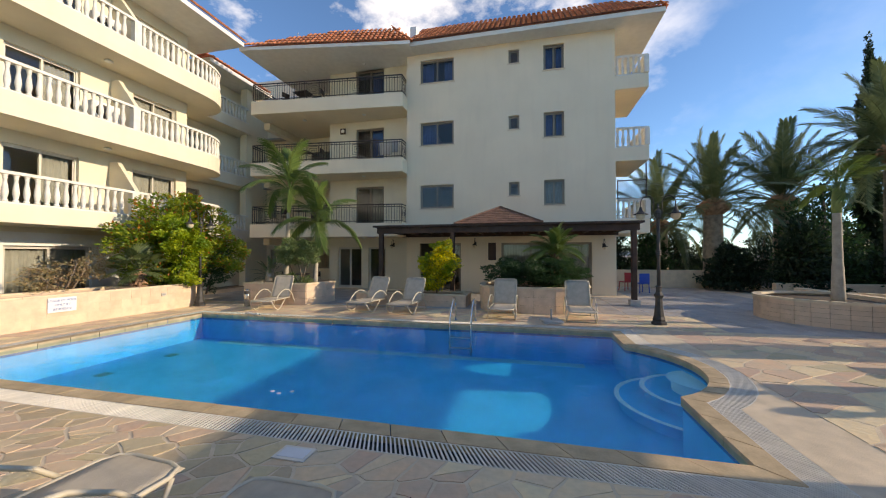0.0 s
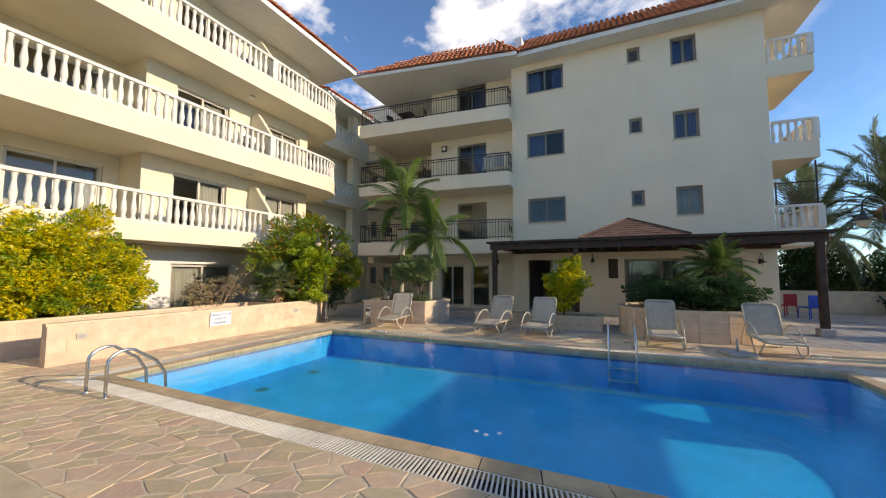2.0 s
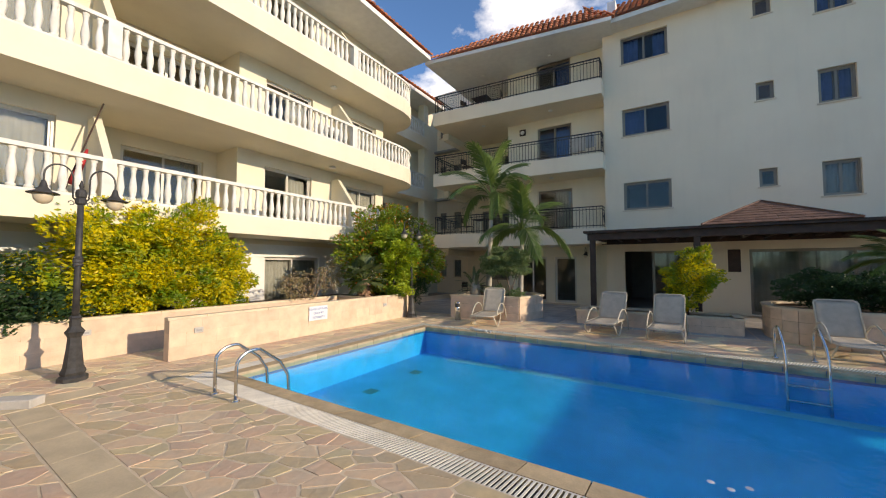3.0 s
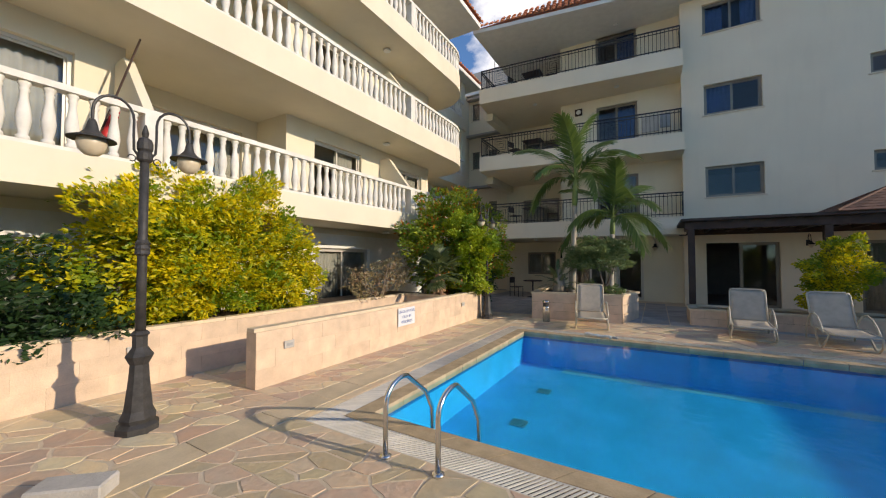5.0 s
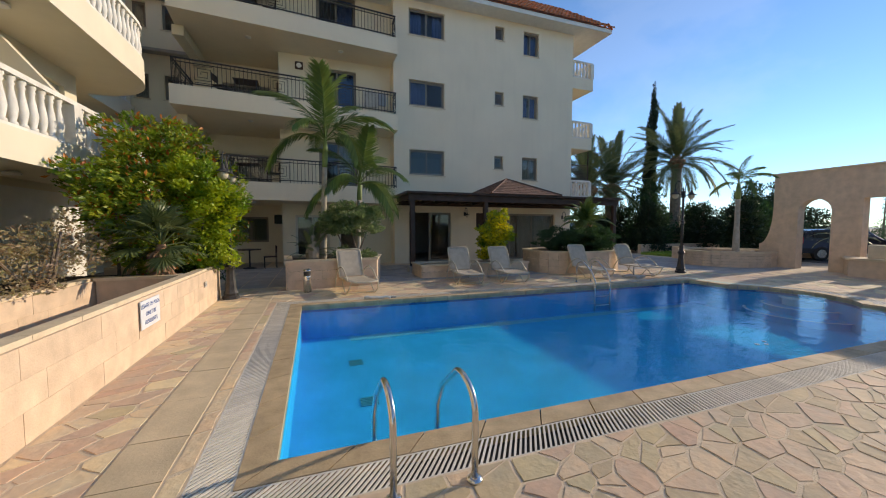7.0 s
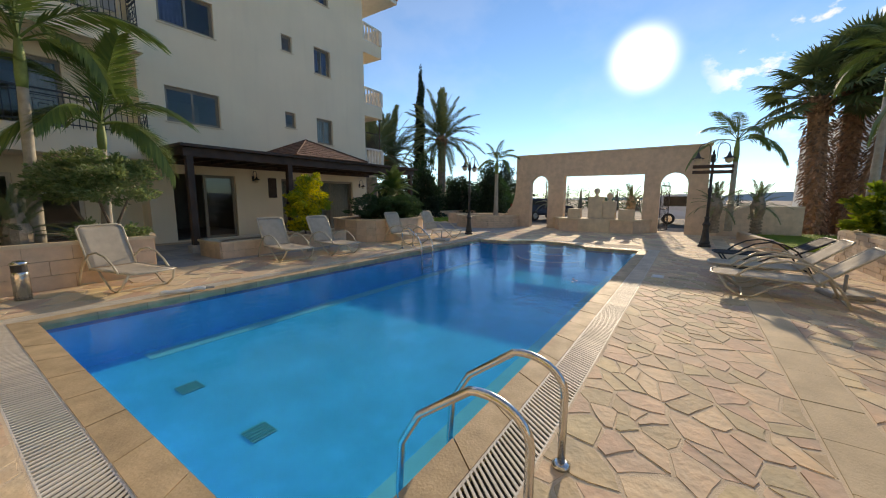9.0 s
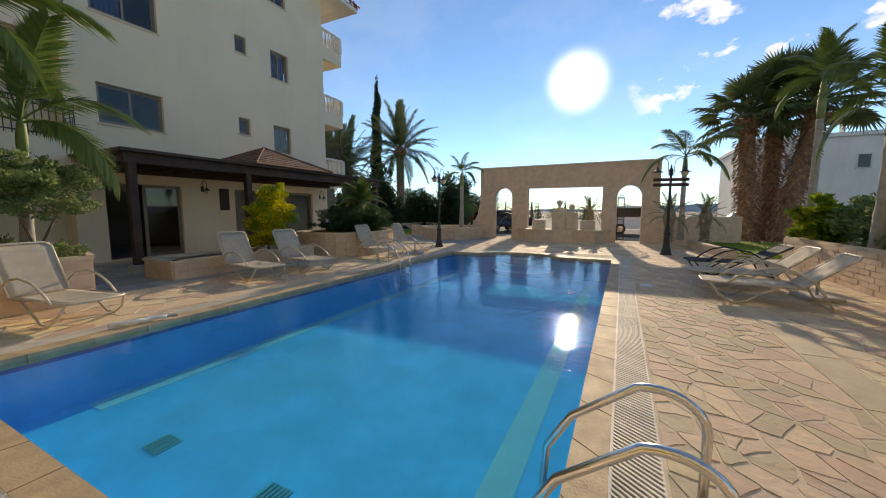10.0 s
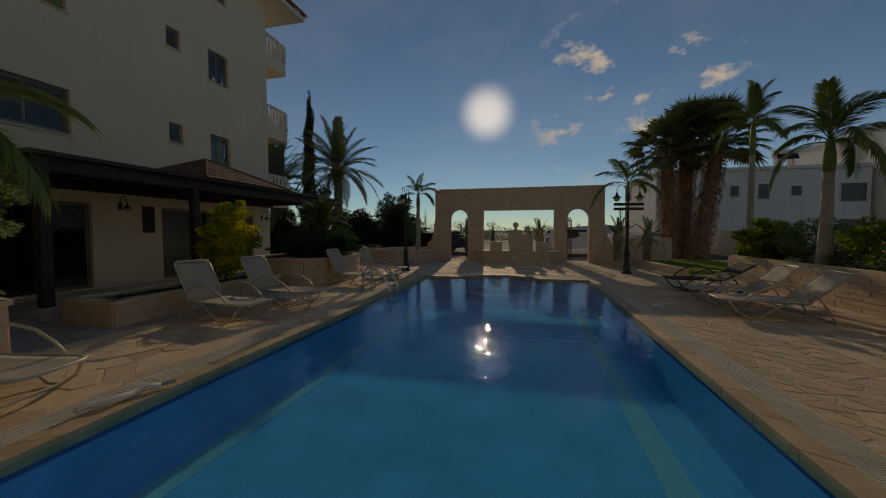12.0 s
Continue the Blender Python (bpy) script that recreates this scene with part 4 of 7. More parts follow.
# furled parasol leaning by the wing wall
fp = thing("furled_parasol", "furled red parasol leaning by the balcony wing wall", "parasol", pose(-13.25, 2.2, B1))
part("pole", tube([(0, 0, 0), (0, 0.56, 2.08)], 0.016, 6), WOOD, fp, "thin wooden pole")
part("canopy", tube([(0.02, 0.14, 0.30), (0.02, 0.20, 0.5), (0.02, 0.28, 0.8), (0.02, 0.34, 1.05)], 0.05, 8, radii=[0.07, 0.06, 0.05, 0.02]), RED, fp, "folded red cloth", smooth=True)
# eaves and roof
tagged(part("roof_left", prism([(-12.35, -8), (-12.35, 13.5), (-20.4, 13.5), (-20.4, -8)], 10.98, 11.16), WHITE), "white rendered eaves slab", "roof", kind="structure")
tagged(raw("roof_deck", [(-12.33, -8, 11.16), (-12.33, 13.5, 11.16), (-20.4, 13.5, 11.16), (-20.4, -8, 11.16), (-14.6, -8, 12.9), (-14.6, 11.7, 12.9), (-18.2, 11.7, 12.9), (-18.2, -8, 12.9)], [(0, 1, 5, 4), (1, 2, 6, 5), (2, 3, 7, 6), (3, 0, 4, 7), (4, 5, 6, 7)], TILE), "terracotta body of the side roof under the tiles", "roof", kind="structure")
tile_roof("roof_tiles", (-12.3, -8.0, 11.17), Vector((0, 1, 0)), 98, Vector((-math.cos(radians(38)), 0, math.sin(radians(38)))), 8, "weathered terracotta barrel tiles on the side roof", taper2=0.8)
tagged(part("roof_link", prism([(-14.2, 13.5), (-14.2, 17.6), (-20.4, 17.6), (-20.4, 13.5)], 10.6, 10.78), WHITE), "white rendered eaves slab of the linking block", "roof", kind="structure")
tile_roof("roof_tiles", (-14.15, 13.5, 10.79), Vector((0, 1, 0)), 18, Vector((-math.cos(radians(22)), 0, math.sin(radians(22)))), 8, "weathered terracotta barrel tiles on the linking roof")

# ---- pergola ----
pg = thing("pergola", "dark stained timber pergola roof along the ground floor", "pergola")
for x in (-5.5, -2.7, 3.38):
    post = part("post", boxes(((x - 0.08, 12.87, 0.2), (x + 0.08, 13.03, 2.50)), bevel=0.008), WOOD, pg)
    part("footing", boxes(((x - 0.15, 12.8, 0.0), (x + 0.15, 13.1, 0.2)), bevel=0.01), CONCRETE, post, "pale stone footing")
part("beam", boxes(((-5.65, 12.86, 2.48), (3.55, 13.04, 2.71)), bevel=0.006), WOOD, pg)
part("beam", boxes(((-5.65, 15.74, 2.48), (3.55, 15.895, 2.66))), WOOD, pg)
for i in range(16):
    x = -5.5 + i * 8.9 / 15
    part("rafter", boxes(((x - 0.04, 13.045, 2.56), (x + 0.04, 15.735, 2.71))), WOOD, pg)
part("deck", boxes(((-5.75, 12.70, 2.71), (3.65, 15.89, 2.78))), WOOD, pg)
# hipped canopy of shingles
ap = Vector((-1.06, 14.3, 3.55))
corners = [Vector(c) for c in ((-2.60, 12.66, 2.78), (0.50, 12.66, 2.78), (0.50, 15.88, 2.78), (-2.60, 15.88, 2.78))]
hip = thing("canopy_roof", "brown shingled hip roof rising over the pergola", "canopy roof")
raw("deck", [*corners, ap], [(0, 1, 4), (1, 2, 4), (2, 3, 4), (3, 0, 4), (0, 3, 2, 1)], SHINGLE, hip)
for f in range(4):
    if f == 2:
        continue
    a, b = corners[f], corners[(f + 1) % 4]
    nrm = (b - a).cross(ap - a).normalized()
    rows = 9
    for k in range(rows):
        l0, r0 = a.lerp(ap, k / rows), b.lerp(ap, k / rows)
        l1, r1 = a.lerp(ap, (k + 1.15) / rows), b.lerp(ap, (k + 1.15) / rows)
        n = max(1, round((r0 - l0).length / 0.26))
        for i in range(n):
            s, e = (i + 0.03) / n, (i + 0.97) / n
            q = [l0.lerp(r0, s) + nrm * 0.022, l0.lerp(r0, e) + nrm * 0.022, l1.lerp(r1, e) + nrm * 0.006, l1.lerp(r1, s) + nrm * 0.006]
            v = q + [p - nrm * 0.012 for p in q]
            raw("shingle", v, [(0, 1, 2, 3), (4, 7, 6, 5), (0, 4, 5, 1), (1, 5, 6, 2), (2, 6, 7, 3), (3, 7, 4, 0)], SHINGLE, hip)
for f in (0, 1, 3):
    part("hip_ridge", tube([corners[f] + Vector((0, 0, 0.03)), ap + Vector((0, 0, 0.03))], 0.025, 6), SHINGLE, hip)

# ---- arched garden gate ----
GX = 8.3


def arch(y0, y1, spring, topz):
    c, r = (y0 + y1) / 2, (y1 - y0) / 2
    return [(y0, 0.001)] + [(c - r * math.cos(a), spring + (topz - spring) * math.sin(a)) for a in np.linspace(0, math.pi, 15)] + [(y1, 0.001)]


flare = [0.42 * (1 - math.sin(a)) for a in np.linspace(0, math.pi / 2, 8)]
fz = [0.9 + 1.4 * (1 - math.cos(a)) for a in np.linspace(0, math.pi / 2, 8)]
gl = [(1.72 - f, z) for f, z in zip(flare, fz)]
gr = [(9.85 + f, z) for f, z in zip(flare, fz)]
left_arch, right_arch = arch(8.15, 9.08, 2.12, 2.58), arch(2.38, 3.36, 2.06, 2.56)
outline = [(1.72 - 0.42, 0.0), (2.38, 0.0), *right_arch[1:-1], (3.36, 0.0), (8.15, 0.0), *left_arch[1:-1], (9.08, 0.0), (9.85 + 0.42, 0.0), *gr, (9.85, 3.57), (1.72, 3.57), *gl[::-1]]
gate = tagged(part("gate_wall", holed(outline, [[(3.97, 0.45), (7.38, 0.45), (7.38, 2.53), (3.97, 2.53)]], 0.4, lambda a, d, z: (GX + d, a, z)), LIMESTONE), "honey limestone garden wall with two arches and a wide opening", "gate wall", kind="structure")
part("coping", boxes(((GX - 0.04, 1.68, 3.57), (GX + 0.44, 9.89, 3.63))), STONE_CAP, gate)

# ---- plants ----
def leaves(lumps, count, size, seed, flat=0.0, shell=0.75, aspect=0.5):
    """Leaf blades over a set of lumps (x, y, z, rx, ry, rz): a ragged outline with gaps."""
    rng = np.random.default_rng(seed)
    lumps = np.array(lumps, float)
    weight = (lumps[:, 3] * lumps[:, 4] * lumps[:, 5]) ** (2 / 3)
    idx = rng.choice(len(lumps), count, p=weight / weight.sum())
    d = rng.normal(size=(count, 3))
    d /= np.linalg.norm(d, axis=1)[:, None]
    rad = shell + (1 - shell) * rng.random(count) ** 0.6 + rng.normal(0, 0.06, count)
    rad *= 1 + 0.16 * np.sin(d[:, 0] * 7 + idx) * np.sin(d[:, 1] * 6 + 2 * idx) + 0.10 * np.sin(d[:, 2] * 11 + idx)
    c = lumps[idx, :3] + d * lumps[idx, 3:] * rad[:, None]
    axis = lumps[:, :3] - lumps[:, :3].mean(0)
    axis = axis / (np.linalg.norm(axis, axis=1)[:, None] + 1e-6) + rng.normal(0, 0.45, axis.shape) + np.array((0, 0, 0.3))
    t = rng.normal(size=(count, 3)) * 0.75 + d * 0.4 + axis[idx] * 0.9
    t[:, 2] *= 1 - flat
    t /= np.linalg.norm(t, axis=1)[:, None]
    s = np.cross(t, rng.normal(size=(count, 3)) + d)
    s /= np.linalg.norm(s, axis=1)[:, None]
    up = np.cross(t, s)
    ln = (size * rng.uniform(0.6, 1.35, count))[:, None]
    wd = ln * aspect * 0.5
    v = np.stack([c, c + t * ln * 0.5 + s * wd - up * wd * 0.35, c + t * ln, c + t * ln * 0.5 - s * wd - up * wd * 0.35], 1).reshape(-1, 3)
    f = np.arange(count * 4).reshape(-1, 4)
    return [tuple(p) for p in v.tolist()], [(a, b, e) for a, b, e, g in f.tolist()] + [(a, e, g) for a, b, e, g in f.tolist()]


def shrub(name, label, lumps, count, size, mat, seed, stems, extra=None, category="shrub", group=""):
    t = thing(name, label, category, pose(*stems[0][0]), group=group)
    off = Vector(stems[0][0])
    for path in stems:
        part("stem", tube([Vector(p) - off for p in path], 0.02, 6, radii=[0.035 * (1 - 0.6 * i / max(1, len(path) - 1)) for i in range(len(path))]), BARK, t)
    rng = random.Random(seed)
    full = []
    for a, b, c, rx, ry, rz in lumps:
        a, b, c = a - off.x, b - off.y, c - off.z
        full.append((a, b, c, rx * 0.72, ry * 0.72, rz * 0.72))
        for k in range(26):
            d = Vector((rng.gauss(0, 1), rng.gauss(0, 1), rng.gauss(0, 1))).normalized()
            q, e = rng.uniform(0.13, 0.36), rng.uniform(0.78, 1.08)
            full.append((a + d.x * rx * e, b + d.y * ry * e, c + d.z * rz * e, rx * q * (0.75 + 0.7 * abs(d.x)), ry * q * (0.75 + 0.7 * abs(d.y)), rz * q * 0.62))
    lumps = full
    fo = raw("foliage", *leaves(lumps, count, size, seed, flat=0.45), mat, t)
    tagged(fo, kind="stuff")
    for nm, m2, n2, s2, sd in (extra or ()):
        tagged(raw(nm, *leaves(lumps, n2, s2, sd, shell=0.95), m2, t), kind="stuff")
    return t


def feather(length, pairs, leaf, droop, arch, seed, stiff=0.5):
    """One feather palm frond along +x: a bending midrib with narrow leaflets on both sides."""
    rng = random.Random(seed)
    pts = []
    for i in range(15):
        s = i / 14
        pts.append(Vector((length * (s - 0.16 * droop * s ** 2.4), 0, length * (arch * s - droop * s ** 2.2))))
    verts, faces = [], []

    def strip(a, b, w, up):
        d = b - a
        sd = d.cross(up).normalized() * w
        o = len(verts)
        m = a.lerp(b, 0.45)
        verts.extend((a - sd * 0.4, a + sd * 0.4, m + sd, m - sd, b + Vector((0, 0, -0.03 * (1 - stiff)))))
        faces.extend(((o, o + 1, o + 2, o + 3), (o + 3, o + 2, o + 4)))
    for i in range(14):
        o = len(verts)
        r0, r1 = 0.020 * (1 - i / 15) + 0.004, 0.020 * (1 - (i + 1) / 15) + 0.004
        for p, r in ((pts[i], r0), (pts[i + 1], r1)):
            verts.extend((p + Vector((0, r, 0)), p + Vector((0, 0, r)), p + Vector((0, -r, 0)), p + Vector((0, 0, -r))))
        faces.extend((o + k, o + (k + 1) % 4, o + 4 + (k + 1) % 4, o + 4 + k) for k in range(4))
    for k in range(pairs):
        s = 0.16 + 0.84 * k / (pairs - 1)
        j = min(13, int(s * 14))
        p = pts[j].lerp(pts[j + 1], s * 14 - j)
        d = (pts[j + 1] - pts[j]).normalized()
        ln = leaf * (0.35 + 0.65 * math.sin(math.pi * min(1, 0.12 + s * 0.86))) * rng.uniform(0.85, 1.12)
        for sg in (-1, 1):
            side_v = Vector((0, sg, 0))
            tip = p + (side_v * (0.80 - 0.25 * s) + d * (0.5 + 0.45 * s) + Vector((0, 0, 0.28 * stiff - 0.45 * (1 - stiff) + rng.uniform(-0.18, 0.18)))) * ln
            strip(p, tip, leaf * (0.033 if stiff < 0.5 else 0.028), Vector((0, 0, 1)))
    return verts, faces


def fan(seed, spread=0.62, petiole=0.75, n=32):
    """One fan palm leaf along +x."""
    rng = random.Random(seed)
    verts, faces = [], []
    for a, b, w in (((0, 0, 0), (petiole, 0, 0.12), 0.022),):
        a, b = Vector(a), Vector(b)
        o = len(verts)
        for p in (a, b):
            verts.extend((p + Vector((0, w, 0)), p + Vector((0, 0, w)), p + Vector((0, -w, 0))))
        faces.extend((o + k, o + (k + 1) % 3, o + 3 + (k + 1) % 3, o + 3 + k) for k in range(3))
    c = Vector((petiole, 0, 0.12))
    for i in range(n):
        ang = (i / (n - 1) - 0.5) * radians(230)
        ln = spread * (0.72 + 0.28 * math.cos(ang)) * rng.uniform(0.9, 1.1)
        d = Vector((math.cos(ang), math.sin(ang), -0.12))
        sd = Vector((-math.sin(ang), math.cos(ang), 0.35 * (1 if i % 2 else -1))) * spread * 0.044
        o = len(verts)
        m, e = c + d * ln * 0.6, c + d * ln + Vector((0, 0, -0.16 * ln * rng.uniform(0.4, 1.6)))
        verts.extend((c, m + sd, e, m - sd))
        faces.extend(((o, o + 1, o + 3), (o + 1, o + 2, o + 3)))
    return verts, faces


def mesh_of(name, data, mat):
    me = bpy.data.meshes.new(name)
    me.from_pydata(data[0], [], data[1])
    me.materials.append(mat)
    return me


SOFT = [mesh_of("frond", feather(1.9, 56, 0.58, 0.42 + 0.15 * k, 0.52, 10 + k, 0.22), FROND) for k in range(4)]
DATE = [mesh_of("frond", feather(2.9, 84, 0.46, 0.24 + 0.13 * k, 0.36, 20 + k, 0.6), FROND_D) for k in range(4)]
FANS = [mesh_of("fan_leaf", fan(30 + k), FROND_F) for k in range(4)]
UPRIGHT = [mesh_of("fan_leaf", fan(36 + k, 0.5, 0.6), FROND_F) for k in range(3)]


def palm(name, label, base, height, radius, kind, meshes, n, scale, low, high, seed, lean=(0.0, 0.0), skirt=0):
    """A palm: tapered trunk, crown of single fronds fanned by turn and tilt (degrees above level)."""
    rng = random.Random(seed)
    t = thing(name, label, "palm tree", pose(*base))
    tops = Vector((lean[0], lean[1], height))
    path = [tops * s + Vector((0, 0, 0)) for s in np.linspace(0, 1, 18)]
    if kind == "smooth":
        rad = [radius * (1.45 - 0.9 * s if s < 0.3 else 1.18 - 0.35 * s) * (1.05 if i % 2 else 1.0) for i, s in enumerate(np.linspace(0, 1, 18))]
        cut = 14
        part("trunk", tube(path[:cut], 0.1, 12, radii=rad[:cut]), SMOOTH_TRUNK, t, smooth=True)
        part("crownshaft", tube(path[cut - 1:], 0.1, 12, radii=[rad[cut - 1] * q for q in (0.98, 1.15, 1.1, 0.9, 0.6)]), GREEN_TRUNK, t, "green crownshaft", smooth=True)
    else:
        rad = [radius * (1.15 - 0.2 * s) for s in np.linspace(0, 1, 18)]
        part("trunk", tube(path, 0.1, 12, radii=rad), PALM_TRUNK if kind == "date" else SHAG, t, smooth=True)
        # stubs of old leaf bases round the trunk
        verts, faces = [], []
        rows = int(height / 0.11)
        for k in range(rows):
            s = k / rows
            r = radius * (1.15 - 0.2 * s)
            if kind == "shag":
                r *= 1.0 + 0.35 * min(1, s * 3) + 0.12 * math.sin(k)
            for j in range(13):
                ang = j * math.tau / 13 + k * 0.62 + rng.uniform(-0.15, 0.15)
                p = tops * s + Vector((math.cos(ang), math.sin(ang), 0)) * r * 0.9
                o = Vector((math.cos(ang), math.sin(ang), 0))
                sd = Vector((-math.sin(ang), math.cos(ang), 0)) * (0.06 if kind == "shag" else 0.05)
                ln = rng.uniform(0.12, 0.26) if kind == "shag" else 0.10
                dirn = (o * (0.75 if kind == "shag" else 0.35) + Vector((0, 0, -0.7 if kind == "shag" and s < 0.85 else 0.9))).normalized()
                i0 = len(verts)
                verts += [p - sd, p + sd, p + dirn * ln + sd * 0.45, p + dirn * ln - sd * 0.45, p + o * 0.05 + dirn * ln * 0.4]
                faces += [(i0, i0 + 1, i0 + 4), (i0 + 1, i0 + 2, i0 + 4), (i0 + 2, i0 + 3, i0 + 4), (i0 + 3, i0, i0 + 4)]
        tagged(raw("leaf_base_stubble", verts, faces, SHAG if kind == "shag" else PALM_TRUNK, t), kind="stuff")
        if kind == "date":
            part("crown_boss", lathe([(radius * 0.9, -0.5), (radius * 1.7, -0.2), (radius * 1.8, 0.05), (radius * 1.0, 0.35), (0.05, 0.5)], 12, at=tuple(tops)), SHAG if radius > 0.2 else PALM_TRUNK, t, "ragged brown mass of old leaf bases")
    for i in range(n):
        s = (i + 0.5) / n
        tilt = high + (low - high) * s ** 0.85 + rng.uniform(-7, 7)
        turn = i * 137.508 + rng.uniform(-14, 14)
        k = scale * rng.uniform(0.85, 1.1)
        me = meshes[min(len(meshes) - 1, int(s * len(meshes)))] if meshes not in (FANS, UPRIGHT) else rng.choice(meshes)
        m = Matrix.Translation(tops + Vector((0, 0, -0.08 + 0.1 * (1 - s)))) @ Euler((0, 0, radians(turn))).to_matrix().to_4x4() @ Euler((rng.uniform(-0.3, 0.3), -radians(tilt), 0)).to_matrix().to_4x4() @ Matrix.Scale(k, 4)
        shared("fan_leaf" if meshes in (FANS, UPRIGHT) else "frond", me, t, m)
    for i in range(2 if kind == "smooth" else 0):
        part("spear_leaf", tube([tops, tops + Vector((rng.uniform(-0.1, 0.1), rng.uniform(-0.1, 0.1), 0.95 * scale))], 0.015, 5, radii=[0.02, 0.004]), FROND, t, "unopened spear leaf")
    return t


# planter palms beside the pool
palm("feather_palm", "slender palm with arching green fronds in the planter", (-8.49, 11.3, 0.62), 3.35, 0.072, "smooth", SOFT, 11, 0.98, -14, 82, 1, (0.12, 0.05))
palm("feather_palm", "shorter palm with drooping fronds in the planter", (-7.52, 11.65, 0.62), 2.25, 0.066, "smooth", SOFT, 11, 0.92, -24, 78, 2, (0.10, 0.0))
palm("feather_palm", "slender palm beside the arched gate wall", (7.16, 1.04, 0.3), 3.25, 0.085, "smooth", SOFT, 8, 0.85, -14, 55, 3)
palm("feather_palm", "slender palm in the bed behind the garden wall", (2.42, -1.06, 0.5), 4.1, 0.075, "smooth", SOFT, 12, 0.62, -10, 82, 5)
palm("feather_palm", "tall palm in the bed behind the garden wall", (-0.2, -1.15, 0.5), 2.95, 0.105, "smooth", SOFT, 13, 0.70, -22, 78, 6)
palm("feather_palm", "palm leaning over the bed behind the garden wall", (-3.6, -2.0, 0.5), 3.6, 0.09, "smooth", SOFT, 12, 1.0, -20, 75, 16)
palm("feather_palm", "slender palm with stiff spear leaves in a round stone bed", (7.1, 10.4, 0.55), 2.75, 0.088, "smooth", SOFT, 8, 0.62, 0, 70, 7)
# big garden palms
palm("date_palm", "tall date palm with a full crown beyond the lawn", (15.2, 19.3, 0), 6.1, 0.30, "date", DATE, 56, 1.3, -30, 84, 8)
palm("date_palm", "date palm with orange fruit stalks beyond the terrace", (9.4, 21.5, 0), 4.2, 0.42, "date", DATE, 48, 1.32, -18, 86, 9)
palm("date_palm", "date palm in the garden beyond the terrace", (13.6, 23.5, 0), 4.6, 0.40, "date", DATE, 52, 1.4, -24, 86, 10)
palm("date_palm", "date palm behind the apartment gable", (8.2, 25.5, 0), 3.5, 0.4, "date", DATE, 46, 1.5, -30, 82, 11)
for i, (x, y, h, ln) in enumerate(((10.9, -1.95, 5.3, (-0.2, 0.4)), (11.6, -2.75, 6.1, (0.0, -0.05)), (10.3, -2.95, 5.7, (0.2, -0.8)))):
    palm("fan_palm", "shaggy fan palm with a thick brown trunk", (x, y, 0.1), h, 0.30, "shag", FANS, 38, 1.65, -30, 85, 40 + i, ln)
palm("fan_palm", "small fan palm with arching leaves in the raised bed", (-11.2, 8.3, 0.55), 0.7, 0.075, "shag", UPRIGHT, 26, 0.72, -40, 85, 50)
palm("sago_palm", "low dark cycad with stiff fronds in the planter", (-8.75, 10.85, 0.62), 0.22, 0.10, "date", DATE, 22, 0.26, 5, 80, 51)
palm("feather_palm", "bushy low palm growing above the clipped hedge", (0.85, 11.75, 0.7), 0.95, 0.09, "shag", SOFT, 26, 0.52, 8, 80, 52)
for i, (x, y) in enumerate(((6.6, 1.5), (6.9, 0.3), (9.6, 8.3), (9.8, 4.6))):
    palm("dwarf_palm", "dwarf palm with a stubby trunk near the gate wall", (x, y, 0.25), 0.95, 0.12, "date", DATE, 22, 0.33, -15, 80, 60 + i)

# shrubs
shrub("hedge_shrub", "large yellow-green shrub spilling over the garden wall", [(-12.75, 4.5, 1.75, 0.75, 0.85, 1.25), (-12.9, 3.5, 1.7, 0.85, 0.8, 1.15), (-12.7, 2.5, 1.65, 0.8, 0.75, 1.05), (-12.8, 5.1, 1.4, 0.65, 0.55, 0.9), (-12.45, 3.3, 1.25, 0.5, 0.9, 0.7), (-12.75, 2.9, 2.45, 0.6, 0.6, 0.55), (-12.75, 3.9, 2.35, 0.7, 0.75, 0.65), (-12.45, 4.5, 1.1, 0.5, 0.8, 0.6)], 40000, 0.082, YELLOW_LEAF, 1, [[(-12.75, 4.6, 0.3), (-12.7, 4.5, 1.2), (-12.8, 4.3, 2.2)], [(-12.85, 3.3, 0.3), (-12.9, 3.4, 1.3), (-12.7, 3.2, 2.4)], [(-12.75, 5.2, 0.3), (-12.75, 5.1, 1.1)]], extra=[("inner_foliage", GREEN_LEAF, 9000, 0.065, 91)])
shrub("hedge_shrub", "dark green glossy shrub hanging over the garden wall", [(-12.6, 1.5, 1.1, 0.65, 0.7, 0.75), (-12.5, 0.5, 1.05, 0.7, 0.75, 0.7), (-12.3, 1.9, 0.85, 0.4, 0.45, 0.5), (-12.7, -0.8, 1.1, 0.8, 0.9, 0.8)], 13000, 0.085, DARK_LEAF, 2, [[(-12.6, 1.4, 0.3), (-12.6, 1.3, 1.2)], [(-12.6, 0.3, 0.3), (-12.5, 0.4, 1.2)]])
